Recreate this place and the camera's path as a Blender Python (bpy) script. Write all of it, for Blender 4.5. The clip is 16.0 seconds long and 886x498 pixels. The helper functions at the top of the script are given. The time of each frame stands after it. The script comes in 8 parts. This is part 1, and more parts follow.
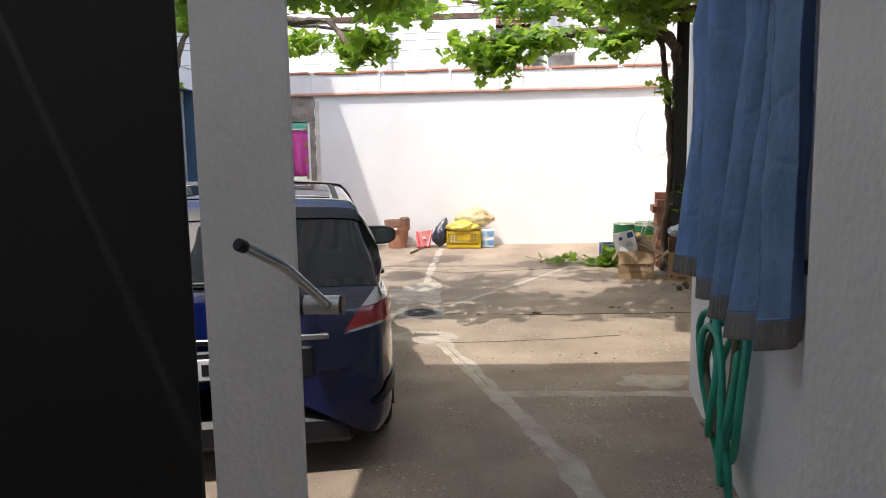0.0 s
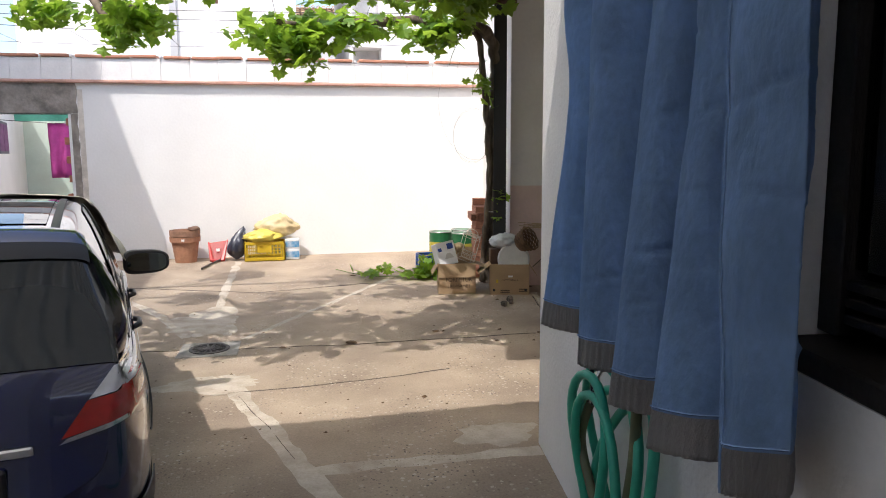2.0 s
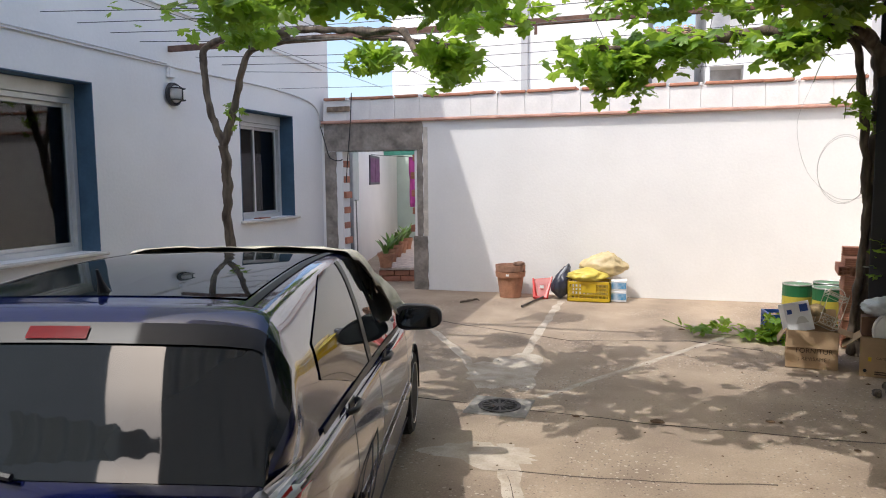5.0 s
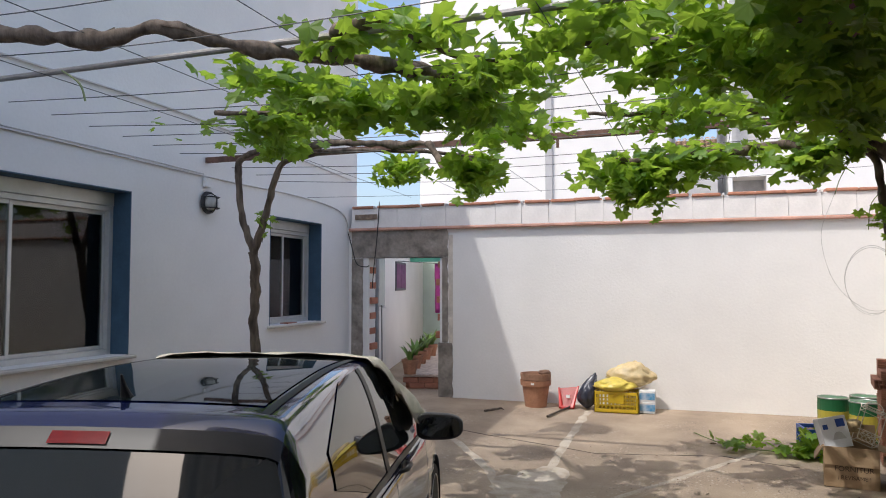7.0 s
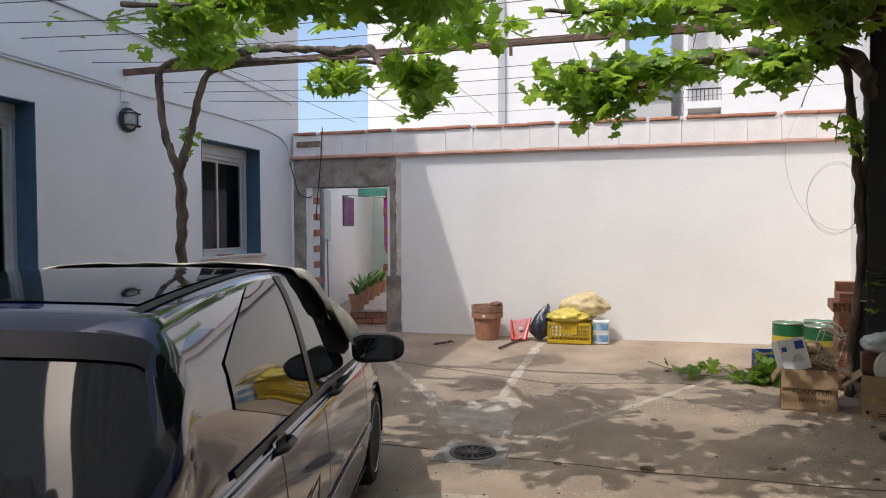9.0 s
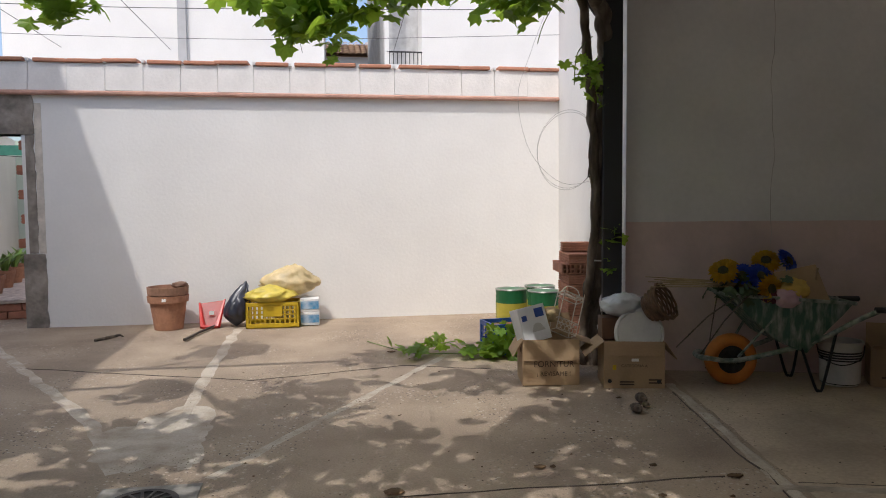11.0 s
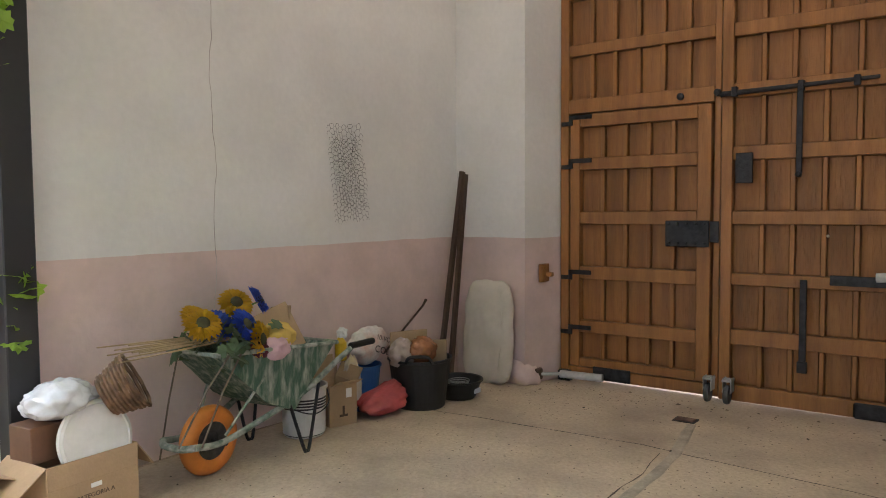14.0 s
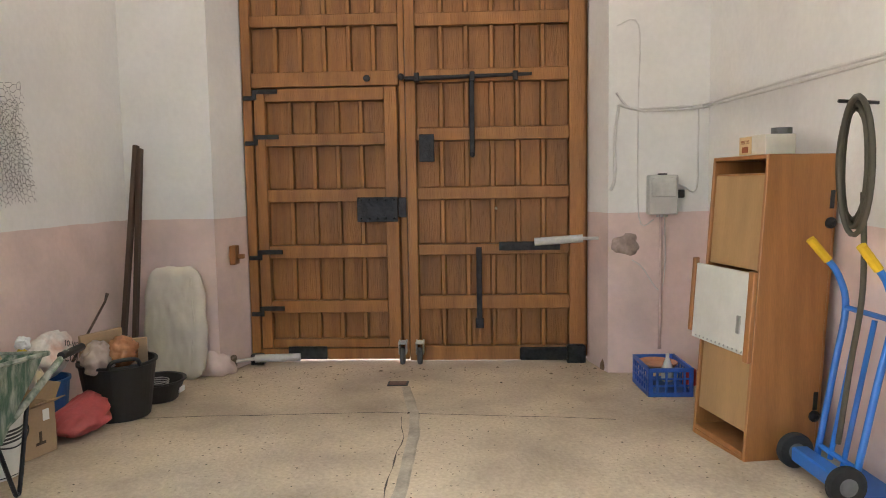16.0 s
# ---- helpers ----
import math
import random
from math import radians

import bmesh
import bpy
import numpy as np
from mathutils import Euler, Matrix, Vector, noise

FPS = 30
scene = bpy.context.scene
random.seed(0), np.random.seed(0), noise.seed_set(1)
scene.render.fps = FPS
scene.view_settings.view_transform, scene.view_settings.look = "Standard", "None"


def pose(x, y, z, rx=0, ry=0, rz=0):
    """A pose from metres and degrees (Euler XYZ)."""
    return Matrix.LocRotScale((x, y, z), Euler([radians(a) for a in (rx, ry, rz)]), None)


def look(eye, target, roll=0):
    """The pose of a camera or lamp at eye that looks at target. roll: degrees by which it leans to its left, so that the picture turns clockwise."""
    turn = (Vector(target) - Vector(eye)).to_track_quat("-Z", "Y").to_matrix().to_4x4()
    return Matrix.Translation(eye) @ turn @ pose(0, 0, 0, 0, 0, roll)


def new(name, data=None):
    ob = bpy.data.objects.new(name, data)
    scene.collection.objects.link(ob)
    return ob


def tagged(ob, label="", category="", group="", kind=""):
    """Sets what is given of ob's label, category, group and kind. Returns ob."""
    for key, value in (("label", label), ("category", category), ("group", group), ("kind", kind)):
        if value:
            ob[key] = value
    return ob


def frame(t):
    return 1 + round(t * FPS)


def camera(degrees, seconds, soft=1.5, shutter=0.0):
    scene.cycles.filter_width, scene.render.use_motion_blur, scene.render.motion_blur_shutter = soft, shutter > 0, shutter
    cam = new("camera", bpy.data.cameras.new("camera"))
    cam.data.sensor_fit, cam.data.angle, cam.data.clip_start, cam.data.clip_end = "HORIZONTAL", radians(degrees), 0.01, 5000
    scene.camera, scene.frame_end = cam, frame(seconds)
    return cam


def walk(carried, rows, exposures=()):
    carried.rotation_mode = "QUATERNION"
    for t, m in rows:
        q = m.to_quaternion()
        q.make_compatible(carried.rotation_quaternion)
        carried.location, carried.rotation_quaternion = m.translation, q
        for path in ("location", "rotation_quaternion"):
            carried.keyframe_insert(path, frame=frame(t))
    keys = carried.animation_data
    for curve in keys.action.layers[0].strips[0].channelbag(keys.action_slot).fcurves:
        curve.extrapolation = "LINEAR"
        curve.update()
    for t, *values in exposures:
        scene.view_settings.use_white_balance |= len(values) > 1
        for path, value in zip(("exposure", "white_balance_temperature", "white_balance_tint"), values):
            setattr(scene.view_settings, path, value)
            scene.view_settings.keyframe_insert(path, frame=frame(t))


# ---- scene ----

EXPO = [(0, 1.4), (1.5, 1.42), (3, 1.2), (4.5, 1.12), (5.2, 1.05), (7.3, 0.78), (8.2, 0.78), (10.3, 0.68), (11.5, 0.68), (12, 0.78), (12.5, 1.45), (13, 1.98), (13.5, 2.5), (14, 3.05), (14.5, 3.5), (15, 3.52), (16, 3.52)]
cam = camera(63.17, 16.0, soft=1.0)

walk(cam, [
    (0, look((0.513, -1.967, 1.473), (0.220, 1.989, 0.960), -1.03)),
    (0.5, look((0.448, -1.701, 1.461), (0.589, 2.267, 0.977), -0.82)),
    (1, look((0.436, -1.451, 1.476), (0.707, 2.509, 0.980), -0.91)),
    (1.5, look((0.423, -1.195, 1.507), (0.830, 2.755, 1.016), -0.92)),
    (2, look((0.526, -0.938, 1.513), (0.909, 1.007, 1.247), -0.30)),
    (2.5, look((0.629, -0.682, 1.519), (1.034, 1.253, 1.215), 0.00)),
    (3, look((0.659, -0.457, 1.548), (1.050, 1.482, 1.255), -0.10)),
    (3.5, look((0.730, -0.326, 1.534), (0.982, 1.636, 1.241), -0.80)),
    (4, look((0.855, -0.201, 1.560), (0.732, 1.775, 1.280), -1.10)),
    (4.5, look((0.900, -0.128, 1.598), (0.364, 1.779, 1.326), -0.60)),
    (5, look((0.910, -0.135, 1.649), (0.331, 1.769, 1.454), -0.50)),
    (5.2, look((0.911, -0.140, 1.663), (0.323, 1.766, 1.507), -0.10)),
    (7.3, look((0.948, -0.165, 1.662), (0.289, 1.720, 1.768), -0.20)),
    (7.5, look((0.934, -0.141, 1.647), (0.271, 1.743, 1.750), -0.30)),
    (8, look((0.884, -0.088, 1.616), (0.245, 1.806, 1.680), -0.40)),
    (8.2, look((0.876, -0.045, 1.601), (0.262, 1.859, 1.600), -0.50)),
    (10.3, look((0.749, 1.202, 1.234), (0.494, 5.190, 1.047), -0.98)),
    (10.5, look((0.695, 1.327, 1.288), (0.700, 5.321, 1.067), -1.06)),
    (11, look((0.642, 1.718, 1.271), (1.247, 5.665, 1.032), -0.54)),
    (11.5, look((0.558, 2.133, 1.248), (1.497, 6.016, 1.042), -0.57)),
    (12, look((0.472, 2.517, 1.246), (2.142, 6.150, 1.124), -0.51)),
    (12.5, look((0.517, 2.823, 1.300), (3.019, 5.939, 1.147), -0.02)),
    (13, look((0.428, 3.218, 1.306), (3.368, 5.926, 1.155), 0.49)),
    (13.5, look((0.338, 3.605, 1.327), (3.776, 5.641, 1.139), 0.13)),
    (14, look((0.330, 3.961, 1.364), (4.087, 5.319, 1.151), -0.39)),
    (14.5, look((0.297, 4.281, 1.321), (4.261, 4.773, 1.094), -0.55)),
    (15, look((0.314, 4.555, 1.321), (4.299, 4.470, 0.983), -0.71)),
    (15.5, look((0.407, 4.781, 1.342), (4.368, 4.333, 1.013), -1.30)),
    (16, look((0.361, 4.922, 1.355), (4.237, 3.996, 1.007), -0.94)),
], exposures=EXPO)

# ---- world and sun ----
SUN_DIR = Vector((0.26, 0.38, -0.83)).normalized()
world = bpy.data.worlds.new("sky")
scene.world = world
world.use_nodes = True
wn = world.node_tree.nodes
sky = wn.new("ShaderNodeTexSky")
sky.sky_type = "NISHITA"
sky.sun_disc = False
sky.sun_elevation = math.asin(-SUN_DIR.z)
sky.sun_rotation = math.atan2(-SUN_DIR.x, -SUN_DIR.y)
sky.air_density, sky.dust_density, sky.ozone_density = 0.9, 3.2, 0.7
world.node_tree.links.new(sky.outputs[0], wn["Background"].inputs[0])
wn["Background"].inputs[1].default_value = 0.15
sun_data = bpy.data.lights.new("sun", "SUN")
sun_data.energy, sun_data.angle, sun_data.color = 1.4, radians(0.55), (1.0, 0.97, 0.94)
sun = new("sun", sun_data)
sun.matrix_world = look((-6, -12, 20), Vector((-6, -12, 20)) + SUN_DIR)

# ---- materials ----
def mat(name, col, rough=0.6, metal=0.0, var=0.12, scale=6.0, bump=0.0, bscale=40.0, col2=None, cover=0.5, spec=0.5, coat=0.0, island=0.0, stretch=(1, 1, 1)):
    """A surface with broad stains, fine grain and relief. col2: colour of the stains."""
    m = bpy.data.materials.new(name)
    m.use_nodes = True
    nt = m.node_tree
    N, L = nt.nodes, nt.links
    b = N["Principled BSDF"]
    b.inputs["Roughness"].default_value = rough
    b.inputs["Metallic"].default_value = metal
    b.inputs["Specular IOR Level"].default_value = spec
    b.inputs["Coat Weight"].default_value = coat
    tc = N.new("ShaderNodeTexCoord")
    mp = N.new("ShaderNodeMapping")
    mp.inputs["Scale"].default_value = stretch
    L.new(tc.outputs["Object"], mp.inputs[0])
    n1 = N.new("ShaderNodeTexNoise")
    n1.inputs["Scale"].default_value, n1.inputs["Detail"].default_value = scale, 5
    L.new(mp.outputs[0], n1.inputs["Vector"])
    n2 = N.new("ShaderNodeTexNoise")
    n2.inputs["Scale"].default_value, n2.inputs["Detail"].default_value = bscale, 6
    L.new(mp.outputs[0], n2.inputs["Vector"])
    ramp = N.new("ShaderNodeValToRGB")
    c2 = col2 or tuple(c * (1 - 2.2 * var) for c in col)
    ramp.color_ramp.elements[0].position, ramp.color_ramp.elements[1].position = cover - 0.18, cover + 0.18
    ramp.color_ramp.elements[0].color, ramp.color_ramp.elements[1].color = (*c2, 1), (*col, 1)
    L.new(n1.outputs["Fac"], ramp.inputs[0])
    hs = N.new("ShaderNodeHueSaturation")
    L.new(ramp.outputs[0], hs.inputs["Color"])
    ma = N.new("ShaderNodeMath")
    ma.operation = "MULTIPLY_ADD"
    ma.inputs[1].default_value, ma.inputs[2].default_value = 2.6 * var, 1 - 1.3 * var
    L.new(n2.outputs["Fac"], ma.inputs[0])
    last = ma.outputs[0]
    if island:
        info, geo = N.new("ShaderNodeObjectInfo"), N.new("ShaderNodeNewGeometry")
        add = N.new("ShaderNodeMath")
        add.operation = "ADD"
        L.new(info.outputs["Random"], add.inputs[0]), L.new(geo.outputs["Random Per Island"], add.inputs[1])
        fr = N.new("ShaderNodeMath")
        fr.operation = "FRACT"
        L.new(add.outputs[0], fr.inputs[0])
        m2 = N.new("ShaderNodeMath")
        m2.operation = "MULTIPLY_ADD"
        m2.inputs[1].default_value, m2.inputs[2].default_value = 2 * island, 1 - island
        L.new(fr.outputs[0], m2.inputs[0])
        m3 = N.new("ShaderNodeMath")
        m3.operation = "MULTIPLY"
        L.new(m2.outputs[0], m3.inputs[0]), L.new(last, m3.inputs[1])
        last = m3.outputs[0]
    L.new(last, hs.inputs["Value"])
    L.new(hs.outputs[0], b.inputs["Base Color"])
    if bump:
        bp = N.new("ShaderNodeBump")
        bp.inputs["Strength"].default_value, bp.inputs["Distance"].default_value = bump, 0.01
        L.new(n2.outputs["Fac"], bp.inputs["Height"])
        L.new(bp.outputs[0], b.inputs["Normal"])
    return m


def mix_paint(m, low, height, ragged=0.004):
    """Paint the part of a wall under a height (world z) in another colour."""
    nt = m.node_tree
    N, L = nt.nodes, nt.links
    hs = next(n for n in N if n.type == "HUE_SAT")
    old = hs.inputs["Color"].links[0].from_socket
    geo = N.new("ShaderNodeNewGeometry")
    sep = N.new("ShaderNodeSeparateXYZ")
    L.new(geo.outputs["Position"], sep.inputs[0])
    ns = N.new("ShaderNodeTexNoise")
    ns.inputs["Scale"].default_value = 3.0
    L.new(geo.outputs["Position"], ns.inputs["Vector"])
    ad = N.new("ShaderNodeMath")
    ad.operation = "MULTIPLY_ADD"
    ad.inputs[1].default_value = ragged * 6
    L.new(ns.outputs["Fac"], ad.inputs[0]), L.new(sep.outputs["Z"], ad.inputs[2])
    lt = N.new("ShaderNodeMath")
    lt.operation = "LESS_THAN"
    lt.inputs[1].default_value = height + ragged * 3
    L.new(ad.outputs[0], lt.inputs[0])
    mx = N.new("ShaderNodeMix")
    mx.data_type = "RGBA"
    n3 = N.new("ShaderNodeTexNoise")
    n3.inputs["Scale"].default_value, n3.inputs["Detail"].default_value = 2.2, 6
    L.new(geo.outputs["Position"], n3.inputs["Vector"])
    r3 = N.new("ShaderNodeValToRGB")
    r3.color_ramp.elements[0].position, r3.color_ramp.elements[1].position = 0.35, 0.62
    r3.color_ramp.elements[0].color = (*[c * 0.82 for c in low], 1)
    r3.color_ramp.elements[1].color = (*low, 1)
    L.new(n3.outputs["Fac"], r3.inputs[0])
    L.new(lt.outputs[0], mx.inputs[0]), L.new(old, mx.inputs[6]), L.new(r3.outputs[0], mx.inputs[7])
    L.new(mx.outputs[2], hs.inputs["Color"])
    return m


WHITE = mat("whitewash", (0.83, 0.82, 0.80), 0.85, var=0.03, scale=1.4, bump=0.25, bscale=30)
WHITE_ROUGH = mat("rough_whitewash", (0.78, 0.77, 0.75), 0.9, var=0.05, scale=2.0, bump=0.3, bscale=55)
SHED_WALL = mix_paint(mat("shed_plaster", (0.76, 0.75, 0.73), 0.9, var=0.05, scale=1.6, bump=0.22, bscale=24), (0.70, 0.545, 0.505), 1.135)
CEMENT = mat("raw_cement", (0.37, 0.325, 0.28), 0.95, var=0.26, scale=5, bump=1.0, bscale=22)


def speckle(m, colour, scale, size):
    """Scatter small stones of another colour in a surface."""
    nt = m.node_tree
    N, L = nt.nodes, nt.links
    hs = next(n for n in N if n.type == "HUE_SAT")
    old = hs.inputs["Color"].links[0].from_socket
    tc = N.new("ShaderNodeTexCoord")
    vo = N.new("ShaderNodeTexVoronoi")
    vo.inputs["Scale"].default_value = scale
    L.new(tc.outputs["Object"], vo.inputs["Vector"])
    sp = N.new("ShaderNodeSeparateColor")
    L.new(vo.outputs["Color"], sp.inputs[0])
    sz = N.new("ShaderNodeMath")
    sz.operation = "MULTIPLY"
    sz.inputs[1].default_value = size
    L.new(sp.outputs[0], sz.inputs[0])
    lt = N.new("ShaderNodeMath")
    lt.operation = "LESS_THAN"
    L.new(vo.outputs["Distance"], lt.inputs[0]), L.new(sz.outputs[0], lt.inputs[1])
    # stones lie in patches
    ns = N.new("ShaderNodeTexNoise")
    ns.inputs["Scale"].default_value, ns.inputs["Detail"].default_value = 1.3, 4
    L.new(tc.outputs["Object"], ns.inputs["Vector"])
    gt = N.new("ShaderNodeMapRange")
    gt.inputs["From Min"].default_value, gt.inputs["From Max"].default_value = 0.42, 0.60
    L.new(ns.outputs["Fac"], gt.inputs["Value"])
    mu = N.new("ShaderNodeMath")
    mu.operation = "MULTIPLY"
    L.new(lt.outputs[0], mu.inputs[0]), L.new(gt.outputs[0], mu.inputs[1])
    mx = N.new("ShaderNodeMix")
    mx.data_type = "RGBA"
    mx.inputs[7].default_value = (*colour, 1)
    L.new(mu.outputs[0], mx.inputs[0]), L.new(old, mx.inputs[6])
    L.new(mx.outputs[2], hs.inputs["Color"])
    return m


CONCRETE = speckle(speckle(mat("worn_concrete", (0.40, 0.315, 0.23), 0.85, var=0.22, scale=1.6, bump=0.6, bscale=90, col2=(0.25, 0.19, 0.14), cover=0.48), (0.47, 0.40, 0.32), 30, 0.36), (0.13, 0.10, 0.08), 41, 0.30)
PATCH = speckle(mat("pale_mortar", (0.52, 0.46, 0.38), 0.9, var=0.16, scale=7, bump=0.4, bscale=70, col2=(0.36, 0.29, 0.22), cover=0.46), (0.22, 0.17, 0.13), 60, 0.35)
SHED_FLOOR = speckle(mat("pale_shed_concrete", (0.54, 0.435, 0.315), 0.85, var=0.22, scale=1.3, bump=0.5, bscale=45, col2=(0.30, 0.235, 0.175), cover=0.45), (0.16, 0.12, 0.09), 30, 0.22)
TERRACOTTA = mat("terracotta", (0.52, 0.24, 0.15), 0.85, var=0.12, scale=8, bump=0.2, bscale=60, island=0.14)
BRICK = mat("brick", (0.47, 0.20, 0.13), 0.9, var=0.12, scale=9, bump=0.3, bscale=70, island=0.12)
BLUE_PAINT = mat("blue_paint", (0.055, 0.115, 0.18), 0.7, var=0.1, scale=5, bump=0.1)
DARK_STEEL = mat("dark_painted_steel", (0.02, 0.02, 0.022), 0.5, var=0.1)
RUST = mat("rusty_steel", (0.20, 0.115, 0.085), 0.75, metal=0.3, var=0.2, scale=10, bump=0.3)
GATE_WOOD = mat("varnished_wood", (0.37, 0.160, 0.046), 0.42, var=0.17, scale=3, bump=0.45, bscale=30, stretch=(4, 4, 0.4), island=0.07)
BARK = mat("vine_bark", (0.20, 0.157, 0.12), 0.95, var=0.3, scale=16, bump=1.0, bscale=45, col2=(0.06, 0.044, 0.033), cover=0.5, stretch=(1, 1, 0.25))
LEAF = mat("vine_leaf", (0.11, 0.22, 0.032), 0.45, var=0.12, scale=4, island=0.35)


def translucent(m, colour, share):
    """Light comes through the leaf too."""
    nt = m.node_tree
    b, out = nt.nodes["Principled BSDF"], nt.nodes["Material Output"]
    tr = nt.nodes.new("ShaderNodeBsdfTranslucent")
    tr.inputs[0].default_value = (*colour, 1)
    mx = nt.nodes.new("ShaderNodeMixShader")
    mx.inputs[0].default_value = share
    nt.links.new(b.outputs[0], mx.inputs[1])
    nt.links.new(tr.outputs[0], mx.inputs[2])
    nt.links.new(mx.outputs[0], out.inputs["Surface"])


translucent(LEAF, (0.42, 0.62, 0.06), 0.5)
CAR_PAINT = mat("dark_blue_paint", (0.003, 0.007, 0.060), 0.14, var=0.04, scale=3, spec=0.5, coat=1.0)
# shade put into the colour of the unseen walls behind the start
SHADE_GREY = mat("shade_grey_plaster", (0.5, 0.49, 0.47), 0.9, var=0.06, bump=0.3)

# ---- helpers for building ----
def part(name, bm, material, parent=None, label="", smooth=False):
    """Links a bmesh as one mesh object, under a thing if a parent is given."""
    me = bpy.data.meshes.new(name)
    bmesh.ops.recalc_face_normals(bm, faces=bm.faces)
    bm.to_mesh(me)
    bm.free()
    if smooth:
        me.polygons.foreach_set("use_smooth", [True] * len(me.polygons))
    for m in material if isinstance(material, (list, tuple)) else (material,):
        me.materials.append(m)
    ob = new(name, me)
    if parent is not None:
        ob.parent = parent
    if label:
        ob["label"] = label
    return ob


def thing(name, m, label, category, group="", kind=""):
    """An empty at the base of a thing, which parents its parts."""
    ob = new(name)
    ob.empty_display_size = 0.1
    ob.matrix_world = m
    return tagged(ob, label, category, group, kind)


def box(x0, y0, z0, x1, y1, z1, bevel=0.0, bm=None, m=None, seg=1):
    bm2 = bmesh.new()
    vs = bmesh.ops.create_cube(bm2, size=1.0)["verts"]
    for v in vs:
        v.co = Vector((x0 + (v.co.x + 0.5) * (x1 - x0), y0 + (v.co.y + 0.5) * (y1 - y0), z0 + (v.co.z + 0.5) * (z1 - z0)))
    if bevel:
        bmesh.ops.bevel(bm2, geom=bm2.edges[:], offset=bevel, segments=seg, profile=0.5, affect="EDGES")
    if m is not None:
        bmesh.ops.transform(bm2, matrix=m, verts=bm2.verts)
    if bm is None:
        return bm2
    return join(bm, bm2)


def join(bm, other):
    tmp = bpy.data.meshes.new("tmp")
    other.to_mesh(tmp)
    other.free()
    bm.from_mesh(tmp)
    bpy.data.meshes.remove(tmp)
    return bm


def lathe(profile, n=24, bm=None, m=None, cap=True):
    """A round body from (radius, height) pairs."""
    b = bmesh.new()
    rings = []
    for r, z in profile:
        rings.append([b.verts.new((r * math.cos(2 * math.pi * i / n), r * math.sin(2 * math.pi * i / n), z)) for i in range(n)])
    for a, c in zip(rings, rings[1:]):
        for i in range(n):
            b.faces.new((a[i], a[(i + 1) % n], c[(i + 1) % n], c[i]))
    if cap:
        b.faces.new(rings[0][::-1])
        b.faces.new(rings[-1])
    if m is not None:
        bmesh.ops.transform(b, matrix=m, verts=b.verts)
    return b if bm is None else join(bm, b)


def tube(points, radius, n=8, bm=None, closed=False):
    """A round bar along points; radius may be one number or one for each point."""
    b = bmesh.new()
    pts = [Vector(p) for p in points]
    k = len(pts)
    rad = radius if isinstance(radius, (list, tuple)) else [radius] * k
    side = None
    rings = []
    for i, p in enumerate(pts):
        a, c = (pts[(i - 1) % k], pts[(i + 1) % k]) if closed else (pts[max(i - 1, 0)], pts[min(i + 1, k - 1)])
        d = (c - a).normalized() if (c - a).length > 1e-9 else Vector((0, 0, 1))
        if side is None:
            side = d.orthogonal().normalized()
        side = (side - d * side.dot(d))
        side = side.normalized() if side.length > 1e-6 else d.orthogonal().normalized()
        up = d.cross(side)
        rings.append([b.verts.new(p + rad[i] * (math.cos(2 * math.pi * j / n) * side + math.sin(2 * math.pi * j / n) * up)) for j in range(n)])
    for i in range(k if closed else k - 1):
        a, c = rings[i], rings[(i + 1) % k]
        for j in range(n):
            b.faces.new((a[j], a[(j + 1) % n], c[(j + 1) % n], c[j]))
    if not closed:
        b.faces.new(rings[0][::-1])
        b.faces.new(rings[-1])
    return b if bm is None else join(bm, b)


def smooth_path(points, n=6):
    """Points on a smooth curve through the given ones."""
    p = [Vector(q) for q in points]
    out = []
    for i in range(len(p) - 1):
        a, b, c, d = p[max(i - 1, 0)], p[i], p[i + 1], p[min(i + 2, len(p) - 1)]
        for j in range(n):
            t = j / n
            out.append(0.5 * (2 * b + (c - a) * t + (2 * a - 5 * b + 4 * c - d) * t * t + (3 * b - a - 3 * c + d) * t ** 3))
    return out + [p[-1]]


def prism(poly, z0, z1, bm=None, bevel=0.0):
    """A solid over a ground polygon."""
    b = bmesh.new()
    lo = [b.verts.new((x, y, z0)) for x, y in poly]
    hi = [b.verts.new((x, y, z1)) for x, y in poly]
    n = len(poly)
    for i in range(n):
        b.faces.new((lo[i], lo[(i + 1) % n], hi[(i + 1) % n], hi[i]))
    b.faces.new(lo[::-1])
    b.faces.new(hi)
    if bevel:
        bmesh.ops.bevel(b, geom=b.edges[:], offset=bevel, segments=2, affect="EDGES")
    return b if bm is None else join(bm, b)


def structure(name, bm, material, label="", category="", smooth=False):
    return tagged(part(name, bm, material, None, "", smooth), label, category, "", "structure")


# The covered entrance lies askew to the yard: u runs along its wall to the gate, v from the yard wall's far end back.
CORNER = Vector((6.2, 6.0, 0.0))
SKEW = -15.8
SHED = pose(CORNER.x, CORNER.y, 0, 0, 0, SKEW)


def shed_xy(u, v):
    p = SHED @ Vector((u, v, 0))
    return p.x, p.y


def ground_z(x, y):
    """The yard falls to its drain, and a little towards the gate."""
    d2 = ((x + 0.26) / 2.6) ** 2 + ((y - 5.0) / 2.8) ** 2
    u, v = (SHED.inverted() @ Vector((x, y, 0)))[:2]
    s = min(max((u + 2.6) / 3.0, 0), 1)
    near = min(max((2.8 - y) / 2.0, 0), 1)
    return -0.11 * math.exp(-d2) - 0.09 * s * s * (3 - 2 * s) * (1 if u > -4 else 0) - 0.05 * near * (1 if u < -2.6 else 1 - s)


